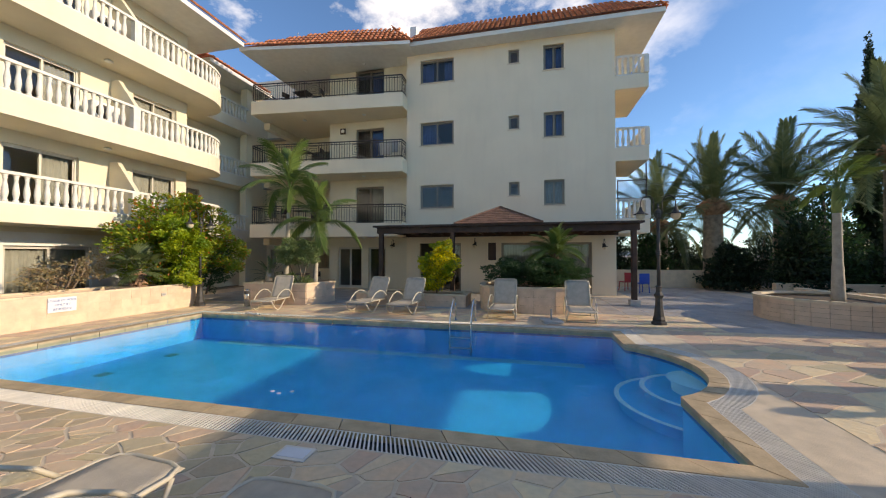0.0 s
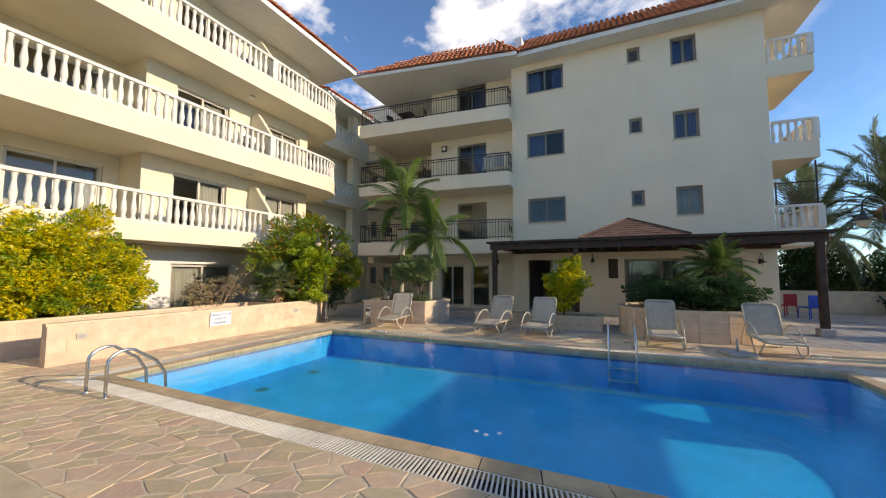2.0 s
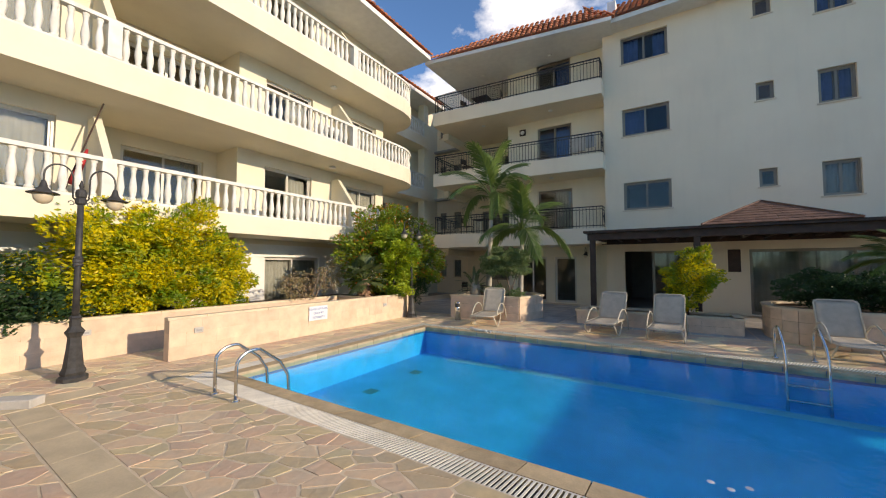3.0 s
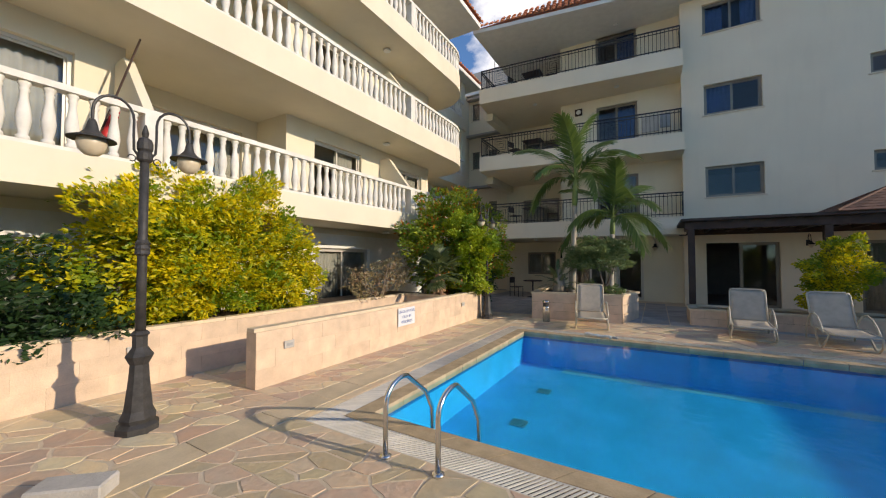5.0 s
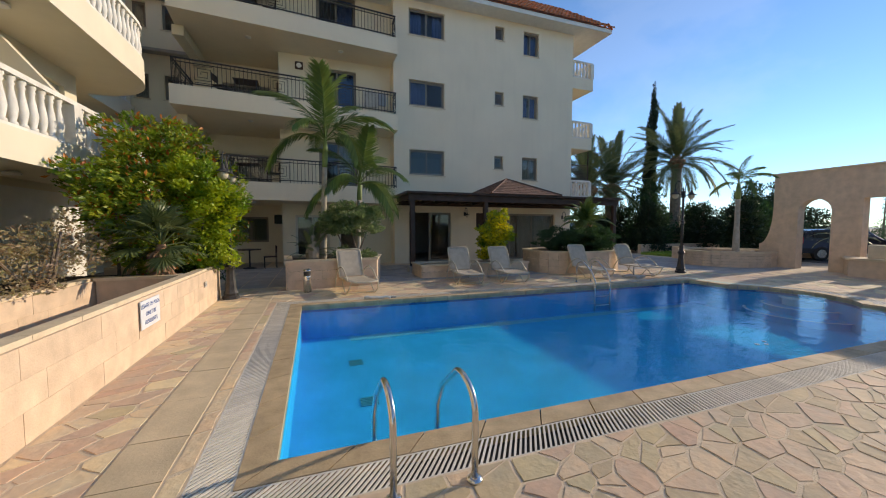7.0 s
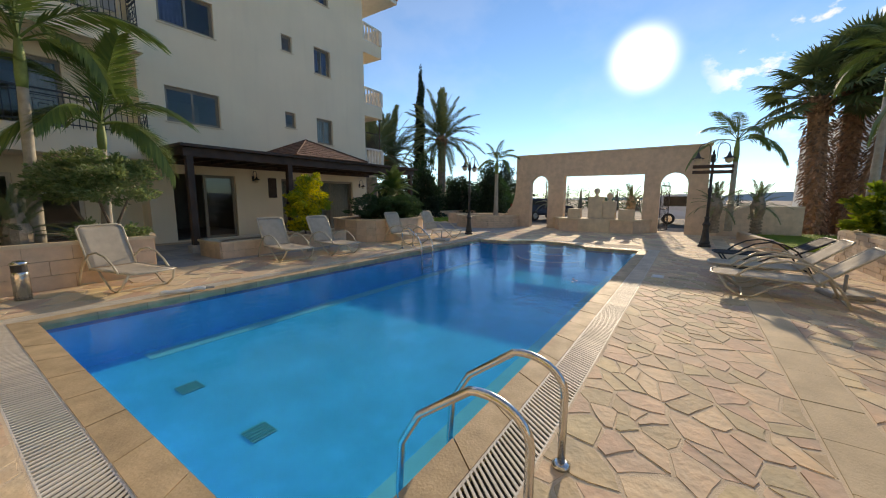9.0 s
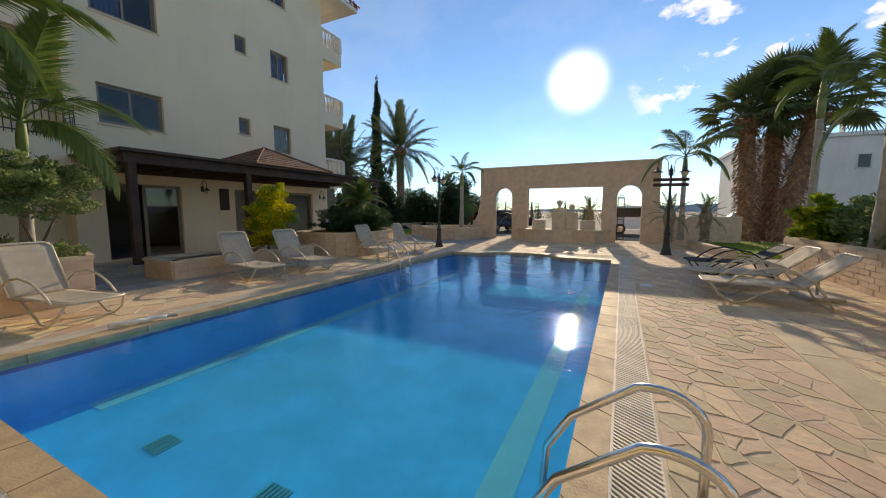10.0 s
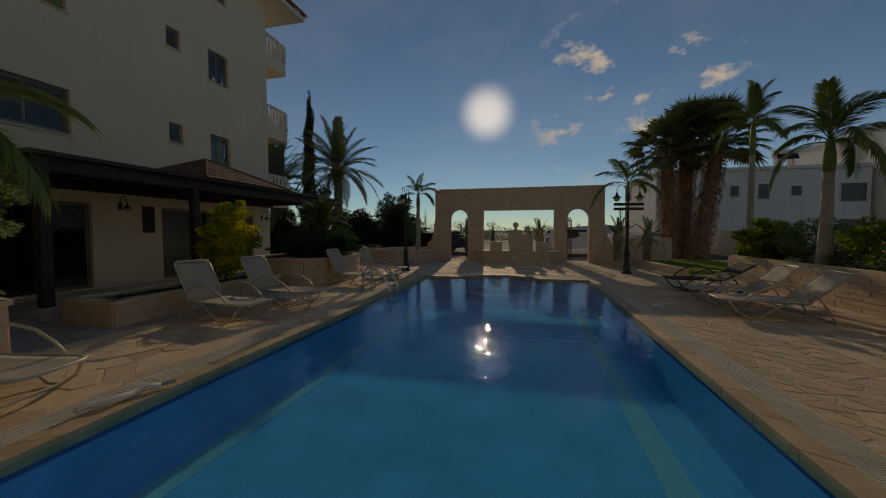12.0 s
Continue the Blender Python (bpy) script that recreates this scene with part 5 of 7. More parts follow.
shrub("flowering_shrub", "tall green shrub with orange flower spikes by the corner", [(-11.7, 9.6, 2.55, 0.95, 0.95, 1.0), (-11.3, 10.3, 1.8, 0.75, 0.8, 0.9), (-12.0, 8.8, 2.0, 0.7, 0.7, 0.9), (-11.1, 9.6, 1.3, 0.55, 0.6, 0.6), (-11.2, 10.8, 2.6, 0.75, 0.7, 0.8), (-11.6, 9.1, 1.25, 0.8, 0.8, 0.6), (-11.9, 10.5, 3.1, 0.75, 0.7, 0.6), (-11.5, 9.9, 3.3, 0.55, 0.6, 0.45), (-11.0, 11.4, 1.6, 0.55, 0.6, 0.8)], 25000, 0.10, GREEN_LEAF, 3, [[(-11.6, 9.3, 0.3), (-11.6, 9.3, 1.4), (-11.7, 9.4, 2.6)], [(-11.3, 9.9, 0.3), (-11.3, 9.9, 1.6)], [(-12.0, 8.8, 0.3), (-12.0, 8.8, 1.8)]], extra=[("blossom", ORANGE, 1500, 0.11, 92)])
shrub("bright_shrub", "bright yellow-green shrub hanging over the wall end by the lamp", [(-10.75, 9.35, 1.15, 0.45, 0.55, 0.55), (-10.6, 9.3, 1.9, 0.5, 0.5, 0.65), (-10.85, 9.2, 2.5, 0.5, 0.5, 0.45)], 9000, 0.085, LIME_LEAF, 31, [[(-11.0, 9.3, 0.55), (-10.85, 9.3, 1.3), (-10.75, 9.3, 2.1)]])
shrub("dark_shrub", "small dark glossy shrub under the flowering shrub", [(-11.0, 9.2, 0.95, 0.4, 0.5, 0.45), (-10.95, 10.3, 0.9, 0.35, 0.5, 0.5), (-11.2, 11.1, 1.4, 0.5, 0.7, 0.7)], 6000, 0.07, DARK_LEAF, 4, [[(-11.0, 9.3, 0.3), (-11.0, 9.3, 0.9)], [(-11.0, 10.4, 0.3), (-11.1, 10.8, 1.2)]])
shrub("dry_shrub", "sparse dry shrub with pinkish brown leaves", [(-12.2, 7.2, 1.15, 0.5, 0.6, 0.45), (-12.3, 7.9, 1.4, 0.4, 0.5, 0.4), (-12.1, 6.6, 1.0, 0.4, 0.4, 0.35)], 3000, 0.06, DRY_LEAF, 5, [[(-12.2, 7.0, 0.3), (-12.2, 6.9, 0.8), (-12.3, 6.5, 1.3)], [(-12.2, 7.1, 0.3), (-12.2, 7.4, 0.9), (-12.3, 7.8, 1.5)], [(-12.2, 7.0, 0.3), (-12.0, 7.1, 0.9), (-12.0, 7.3, 1.5)]])
shrub("standard_shrub", "round-topped shrub with crooked stems in the planter", [(-7.75, 10.95, 1.78, 0.58, 0.55, 0.50), (-7.35, 10.9, 1.72, 0.42, 0.45, 0.42), (-8.1, 11.0, 1.68, 0.38, 0.4, 0.40)], 12000, 0.065, SAGE_LEAF, 6, [[(-7.7, 11.0, 0.62), (-7.62, 11.0, 0.95), (-7.8, 10.95, 1.6)], [(-7.66, 11.0, 0.7), (-7.5, 10.95, 1.0), (-7.35, 10.9, 1.4)], [(-7.74, 11.0, 0.66), (-7.95, 11.0, 1.0), (-8.1, 11.0, 1.35)]])
shrub("low_plant", "low leafy plant at the foot of the planter palms", [(-7.95, 10.9, 0.85, 0.25, 0.2, 0.18), (-7.4, 10.8, 0.8, 0.22, 0.2, 0.14)], 900, 0.07, SAGE_LEAF, 16, [[(-7.95, 10.9, 0.6), (-7.95, 10.9, 0.85)]])
shrub("golden_shrub", "clipped yellow-green shrub in the low planter", [(-3.15, 11.75, 1.3, 0.42, 0.45, 0.45), (-2.8, 11.75, 1.35, 0.42, 0.45, 0.45), (-2.9, 11.8, 1.8, 0.34, 0.34, 0.28), (-3.05, 11.75, 0.85, 0.46, 0.42, 0.36), (-2.62, 11.75, 1.95, 0.14, 0.14, 0.22)], 9500, 0.065, YELLOW_LEAF, 7, [[(-3.0, 11.8, 0.3), (-3.0, 11.8, 1.2)]], extra=[("inner_foliage", GREEN_LEAF, 4200, 0.065, 94)])
shrub("clipped_hedge", "dark glossy clipped hedge in the round planter", [(-0.75, 11.5, 1.1, 0.6, 0.75, 0.42), (-0.1, 11.35, 1.12, 0.7, 0.8, 0.44), (0.65, 11.35, 1.12, 0.7, 0.8, 0.44), (1.15, 11.5, 1.1, 0.6, 0.75, 0.42)], 26000, 0.06, DARK_LEAF, 8, [[(0.2, 11.6, 0.6), (0.2, 11.6, 1.0)]], category="hedge")
# bed behind the right-hand wall
shrub("bed_shrub", "arching grassy shrub spilling over the garden wall", [(1.9, -1.15, 1.15, 0.6, 0.5, 0.5)], 5200, 0.16, GREEN_LEAF, 9, [[(1.9, -1.2, 0.4), (1.9, -1.2, 1.0)]])
for i, (x, y, r, h) in enumerate(((0.3, -1.4, 0.8, 0.65), (-1.3, -1.5, 0.8, 0.6), (-2.9, -1.5, 0.8, 0.6), (3.4, -2.4, 0.6, 0.6), (-5.0, -1.6, 0.9, 0.7), (-7.2, -1.6, 0.9, 0.7))):
    shrub("bed_shrub", "leafy green shrub in the bed behind the garden wall", [(x, y, 1.05, r, 0.55, h), (x + 0.4, y - 0.2, 1.3, r * 0.6, 0.5, h * 0.7)], 6000, 0.075, (SAGE_LEAF, GREEN_LEAF)[i % 2], 100 + i, [[(x, y, 0.4), (x, y, 1.0)]], group="bed shrubs")


def conifer(name, label, base, height, radius, count, seed, mat=None, power=0.8, bulge=0.25):
    """Dense dark tree: trunk and a tapering, uneven column of foliage."""
    rng = np.random.default_rng(seed)
    t = thing(name, label, "tree", pose(*base))
    part("trunk", tube([(0, 0, 0), (0, 0, height * 0.95)], 0.1, 8, radii=[radius * 0.18, 0.02]), BARK, t)
    lumps = []
    for i in range(26):
        s = (i + 0.3) / 26
        r = radius * max(0.10, (1 - s) ** power) * (0.75 + bulge * rng.random())
        lumps.append((rng.normal(0, radius * 0.12), rng.normal(0, radius * 0.12), 0.25 + s * (height - 0.3), r, r, height / 26 * 1.5))
    tagged(raw("crown", *leaves(lumps, count, 0.16, seed, shell=0.6), mat or CYPRESS_LEAF, t), kind="stuff")
    return t


conifer("cypress", "tall narrow dark cypress", (17.1, 23.0, 0), 12.7, 0.72, 26000, 1, power=0.55)
for i, (x, y, h, r) in enumerate(((12.5, 19.0, 4.6, 1.9), (10.8, 17.6, 3.2, 1.2), (15.5, 17.5, 3.2, 1.8), (16.2, 14.8, 3.0, 1.8), (13.4, 13.9, 3.4, 1.2), (14.0, 20.5, 3.2, 1.7), (18.5, 16.5, 4.6, 1.7), (20.5, 16.0, 4.6, 1.5), (9.2, 19.5, 2.2, 1.2), (6.8, 23.5, 3.0, 1.6), (5.2, 24.6, 3.2, 1.5), (15, 24, 3.4, 1.8), (19, 21, 3.4, 2.0), (22, 18, 3.8, 2.2), (10.0, 28.0, 3.4, 1.9), (12.6, 28.6, 3.0, 1.9), (15.4, 28.4, 3.2, 2.0), (18.2, 28.6, 3.2, 2.0), (21.5, 25.5, 3.4, 2.2), (25, 22, 3.2, 2.4), (26, 17, 3.0, 2.2))):
    conifer("garden_tree", "dense dark evergreen bordering the lawn", (x, y, 0), h, r, 7000, 20 + i, CYPRESS_LEAF if i % 3 else DARK_LEAF, 0.45)
for i in range(16):
    x, y = 58 + 6 * math.sin(i * 2.3), -34 + i * 5.0
    if -1 < y < 12 or i % 5 == 4:
        continue
    conifer("far_cypress", "distant dark cypress on the horizon", (x, y, 0), 4.4 + 1.8 * math.sin(i * 1.7), 0.9, 700, 60 + i, power=0.6)
for i in range(11):
    conifer("far_tree", "distant grey-green tree on the horizon", (46 + 5 * math.sin(i * 1.9), 2.5 + i * 2.6, 0), 2.4 + 0.9 * math.sin(i * 2.9), 2.0, 1100, 80 + i, DARK_LEAF, 0.35)

# ---- planters, beds and walls ----
def planter(name, label, pts, h, bw=0.5, bh=0.24, cap=0.05):
    """A stone planter on a plan outline (counter-clockwise): faced sides, coping and soil."""
    t = thing(name, label, "planter")
    part("soil", prism(pts, 0, h - 0.06), SOIL, t)
    n = len(pts)
    c = sum((Vector(p) for p in pts), Vector((0, 0))) / n
    for i in range(n):
        a, b = Vector(pts[i]), Vector(pts[(i + 1) % n])
        d = (b - a).normalized()
        o = Vector((d.y, -d.x))
        ln = (b - a).length
        at = lambda q, e, z, a=a, d=d, o=o: (a.x + d.x * q + o.x * e, a.y + d.y * q + o.y * e, z)
        nb, rows = max(1, round(ln / bw)), max(1, round(h / bh))
        for k in range(rows):
            shift = 0.5 * (k % 2) * ln / nb if nb > 1 else 0
            for j in range(-1, nb):
                a0, a1 = max(0, j * ln / nb + shift), min(ln, (j + 1) * ln / nb + shift)
                if a1 - a0 > 0.04:
                    part("stone_block", boxes(((a0 + 0.002, -0.02, k * h / rows + 0.003), (a1 - 0.002, 0.03 + random.uniform(-0.002, 0.002), (k + 1) * h / rows - 0.003)), at=at), LIMESTONE, t)
        part("coping_stone", boxes(((-0.03, -0.14, h), (ln + 0.03, 0.06, h + cap)), at=at), STONE_CAP, t)
    return t


planter("palm_planter", "angular limestone planter holding two palms", [(-9.35, 10.35), (-7.15, 10.55), (-6.85, 11.8), (-7.4, 12.7), (-9.5, 12.4)], 0.68)
planter("low_planter", "low limestone planter with a golden shrub", [(-5.65, 11.25), (-1.95, 11.25), (-1.95, 12.3), (-5.65, 12.3)], 0.36, bh=0.2)
oval = [(0.15 + 1.62 * abs(math.cos(a)) ** 0.75 * math.copysign(1, math.cos(a)), 11.75 + 1.3 * abs(math.sin(a)) ** 0.75 * math.copysign(1, math.sin(a))) for a in np.linspace(0, math.tau, 25)[:-1]]
planter("round_planter", "rounded limestone planter with a clipped hedge", oval, 0.70, bw=0.45)
circle = [(7.85 + 1.85 * math.cos(a), 11.2 + 1.58 * math.sin(a)) for a in np.linspace(0, math.tau, 37)[:-1]]
planter("round_bed", "round raised bed of split honey stone", circle, 0.55, bw=0.35, bh=0.11, cap=0.06)

block_wall("wall_garden_front", (-10.65, 3.1), (-10.65, 9.75), 0.70, -0.2, 0.5, 0.24, "honey limestone garden wall beside the pool in full sun")
block_wall("wall_garden_back", (-12.0, -6.0), (-12.0, 8.2), 0.69, -0.2, 0.5, 0.24, "honey limestone retaining wall of the shrub bed", sides=(0,))
block_wall("wall_garden_cross", (-11.98, 8.2), (-10.87, 8.2), 0.69, 0.2, 0.5, 0.24, "short limestone wall closing the passage", sides=(0,), ends=False)
block_wall("wall_garden_end", (-10.85, 9.76), (-12.6, 9.9), 0.70, -0.2, 0.5, 0.24, "limestone wall end by the corner", sides=(0, 1), ends=False)
tagged(part("soil_bed", boxes(((-14.08, -6, 0), (-12.22, 8.2, 0.58)), ((-13.9, 8.2, 0), (-10.9, 9.7, 0.60))), SOIL), "dark planted soil behind the garden wall", "soil", kind="structure")
block_wall("wall_garden_right", (2.75, -0.72), (-9.0, -0.72), 0.72, -0.2, 0.30, 0.10, "rough split-brick garden wall with a stone coping", sides=(0,), relief=0.014)
block_wall("wall_garden_right_end", (2.75, -0.94), (2.75, -4.0), 0.72, 0.2, 0.4, 0.12, "rough split-brick return wall", sides=(0, 1), ends=False, relief=0.014)
tagged(part("soil_bed", boxes(((-9.0, -6, 0), (2.54, -0.93, 0.6))), SOIL), "dark planted soil behind the brick wall", "soil", kind="structure")
# lawns and low kerbs
def lawn(x0, y0, x1, y1, seed):
    tagged(part("lawn", boxes(((x0, y0, 0.0), (x1, y1, 0.12))), GRASS), "bright green lawn", "lawn", kind="structure")
    rng = np.random.default_rng(seed)
    n = 5200
    p = np.stack([rng.uniform(x0, x1, n), rng.uniform(y0, y1, n), np.full(n, 0.12)], 1)
    d = rng.normal(0, 0.03, (n, 2))
    v, f = [], []
    for (x, y, z), (a, b) in zip(p.tolist(), d.tolist()):
        i = len(v)
        v += [(x - 0.012, y, z), (x + 0.012, y, z), (x + a, y + b, z + 0.07)]
        f.append((i, i + 1, i + 2))
    tagged(raw("grass", v, f, GRASS), "short mown grass blades", "grass", kind="stuff")


lawn(4.3, -3.2, 9.6, 0.2, 1)
lawn(9.0, 13.0, 14.5, 16.5, 2)
block_wall("kerb_lawn", (7.4, 0.75), (3.3, 0.35), 0.24, -0.25, 0.6, 0.24, "low limestone kerb of the lawn bed", sides=(0, 1), cap=True)
block_wall("wall_lawn_back", (9.6, 17.0), (14.9, 17.0), 0.5, -0.25, 0.5, 0.17, "low limestone wall behind the lawn", sides=(0,))
block_wall("wall_lawn_side", (14.9, 16.8), (14.9, 11.0), 0.5, -0.25, 0.5, 0.17, "low limestone wall beside the lawn", sides=(0, 1))
block_wall("wall_terrace_end", (4.4, 20.6), (8.6, 20.6), 0.85, -0.25, 0.6, 0.28, "pale rendered garden wall beyond the terrace", sides=(0,), mat=STONE_CAP)
block_wall("wall_gate_left", (8.5, 14.2), (8.5, 10.7), 0.55, -0.3, 0.5, 0.18, "low limestone wall beside the gate", sides=(0, 1))
block_wall("wall_gate_right", (8.6, 1.28), (8.6, -1.2), 1.15, -0.3, 0.5, 0.25, "limestone wall running on from the gate", sides=(0, 1))
block_wall("wall_boundary_right", (12.5, -6.5), (23.4, -6.5), 1.5, 0.25, 1.2, 0.5, "pale boundary wall behind the fan palms", sides=(0, 1), mat=STONE_CAP)

# ---- fountain in the gate's opening ----
fo = thing("fountain", "pale stone fountain with stepped blocks in the gate opening", "fountain")
part("basin", prism([(7.2, 4.15), (7.2, 7.2), (8.28, 7.75), (8.28, 3.6)], 0, 0.52), LIMESTONE, fo)
part("basin_rim", prism([(7.14, 4.1), (7.14, 7.25), (8.28, 7.82), (8.28, 3.53)], 0.52, 0.58), STONE_CAP, fo)
part("front_panel", boxes(((7.12, 5.05, 0.0), (7.2, 6.35, 0.56)), bevel=0.01), STONE_CAP, fo, "pale smooth front slab")
part("pedestal", boxes(((7.55, 5.45, 0.58), (8.0, 6.05, 1.55)), bevel=0.015), STONE_CAP, fo, "tall pale pedestal")
part("pedestal", boxes(((7.65, 4.95, 0.58), (8.05, 5.45, 1.35)), bevel=0.015), STONE_CAP, fo, "pale pedestal")
part("side_block", boxes(((7.6, 4.2, 0.58), (8.0, 4.8, 1.0)), bevel=0.015), STONE_CAP, fo, "low pale block")
part("side_block", boxes(((7.6, 6.4, 0.58), (8.0, 6.95, 1.0)), bevel=0.015), STONE_CAP, fo, "low pale block")
for y, z in ((5.75, 1.55), (5.2, 1.35)):
    part("finial", lathe([(0.11, 0), (0.07, 0.05), (0.06, 0.10), (0.12, 0.17), (0.14, 0.25), (0.11, 0.33), (0.02, 0.38)], 12, at=(7.8, y, z)), STONE_CAP, fo, "rounded stone finial", smooth=True)

# wrought iron gates standing open in the arches
for y, ang in ((8.18, -70), (3.33, 250)):
    g = thing("iron_gate", "black wrought-iron gate leaf standing open in the arch", "gate", pose(GX + 0.42, y, 0, 0, 0, ang + 90), group="iron gates")
    part("gate_frame", boxes(((0, -0.015, 0.06), (0.03, 0.015, 2.05)), ((0.82, -0.015, 0.06), (0.85, 0.015, 2.05)), ((0.03, -0.015, 0.06), (0.82, 0.015, 0.1)), ((0.03, -0.015, 2.0), (0.82, 0.015, 2.05)), ((0.03, -0.015, 1.0), (0.82, 0.015, 1.04))), IRON, g)
    for i in range(1, 7):
        part("bar", tube([(0.85 * i / 7, 0, 0.08), (0.85 * i / 7, 0, 2.2)], 0.009, 6), IRON, g)

# ---- street lamps ----
def street_lamp(label, m, boards=False):
    t = thing("street_lamp", label, "street lamp", m, group="iron street lamps")
    base = lathe([(0.17, 0), (0.17, 0.06), (0.13, 0.09), (0.145, 0.13), (0.115, 0.20), (0.085, 0.48), (0.075, 0.62), (0.095, 0.66), (0.115, 0.70), (0.085, 0.74), (0.062, 0.78), (0.062, 0.88), (0.078, 0.90), (0.055, 0.93)], 8)
    part("base", base, IRON, t)
    part("pole", lathe([(0.042, 0.90), (0.038, 1.62), (0.036, 2.56)], 10), IRON, t, smooth=True)
    part("collar", lathe([(0.045, 1.64), (0.062, 1.66), (0.055, 1.69), (0.062, 1.71), (0.055, 1.74), (0.062, 1.76), (0.042, 1.79)], 12), IRON, t)
    part("head", lathe([(0.045, 2.54), (0.064, 2.56), (0.064, 2.62), (0.052, 2.64), (0.064, 2.66), (0.064, 2.72), (0.05, 2.76), (0.022, 2.78), (0.03, 2.82), (0.008, 2.90)], 12), IRON, t)
    for sg in (-1, 1):
        pts = [(0, sg * 0.055, 2.60), (0, sg * 0.085, 2.64), (0, sg * 0.09, 2.78)] + [(0, sg * (0.235 - 0.145 * math.cos(a)), 2.92 + 0.17 * math.sin(a)) for a in np.linspace(0, math.pi, 11)] + [(0, sg * 0.38, 2.82)]
        arm = part("arm", tube(pts, 0.012, 6), IRON, t)
        part("scroll", tube([(0, sg * (0.10 + 0.03 * math.cos(a)), 2.56 + 0.03 * math.sin(a)) for a in np.linspace(0, 5.2, 9)], 0.006, 5), IRON, arm)
        sh = part("shade", lathe([(0.022, 2.53), (0.032, 2.50), (0.045, 2.44), (0.085, 2.39), (0.165, 2.355), (0.165, 2.345), (0.08, 2.37), (0.02, 2.38)], 18, at=(0, sg * 0.38, 0.30)), IRON, t, smooth=True)
        part("globe", lathe([(0.095, 2.365), (0.105, 2.32), (0.09, 2.255), (0.05, 2.215), (0.01, 2.205)], 16, at=(0, sg * 0.38, 0.30)), LAMP_GLASS, sh, "cream frosted globe", smooth=True)
    if boards:
        for z in (2.20, 2.36):
            part("direction_board", boxes(((-0.07, -0.5, z), (-0.045, 0.5, z + 0.10)), bevel=0.004), WOOD, t, "dark wooden direction board")
    return t


street_lamp("black cast-iron twin street lamp with bell shades by the garden wall", pose(-10.62, 1.92, 0))
street_lamp("black cast-iron twin street lamp at the pool's far corner", pose(3.05, 9.62, 0, 0, 0, 90))
street_lamp("black cast-iron twin street lamp among the corner shrubs", pose(-10.42, 9.62, 0))
street_lamp("black cast-iron street lamp with two direction boards", pose(3.92, 1.8, 0, 0, 0, 8), True)

# ---- pool ladders ----
def pool_ladder(label, m):
    t = thing("pool_ladder", label, "pool ladder", m, group="pool ladders")
    for x in (-0.25, 0.25):
        pts = [(x, 0, 0), (x, 0, 0.42)] + [(x, 0.22 - 0.22 * math.cos(a), 0.42 + 0.17 * math.sin(a)) for a in np.linspace(0.3, 1.9, 8)] + [(x, 0.58, 0.36), (x, 0.70, 0.16), (x, 0.72, -0.1), (x, 0.72, -0.85)]
        h = part("handrail", tube(pts, 0.021, 10), STEEL, t, smooth=True)
        part("flange", lathe([(0.05, 0.004), (0.05, 0.02), (0.028, 0.03)], 12, at=(x, 0, 0)), STEEL, h, smooth=True)
    for z in (-0.28, -0.52, -0.76):
        part("tread", boxes(((-0.25, 0.68, z), (0.25, 0.76, z + 0.03)), bevel=0.008), STEEL, t)
    return t


pool_ladder("curved stainless steel pool ladder at the shallow end", pose(-8.06, 2.74, 0))
pool_ladder("curved stainless steel pool ladder on the far side", pose(-1.55, 9.02, 0, 0, 0, 180))

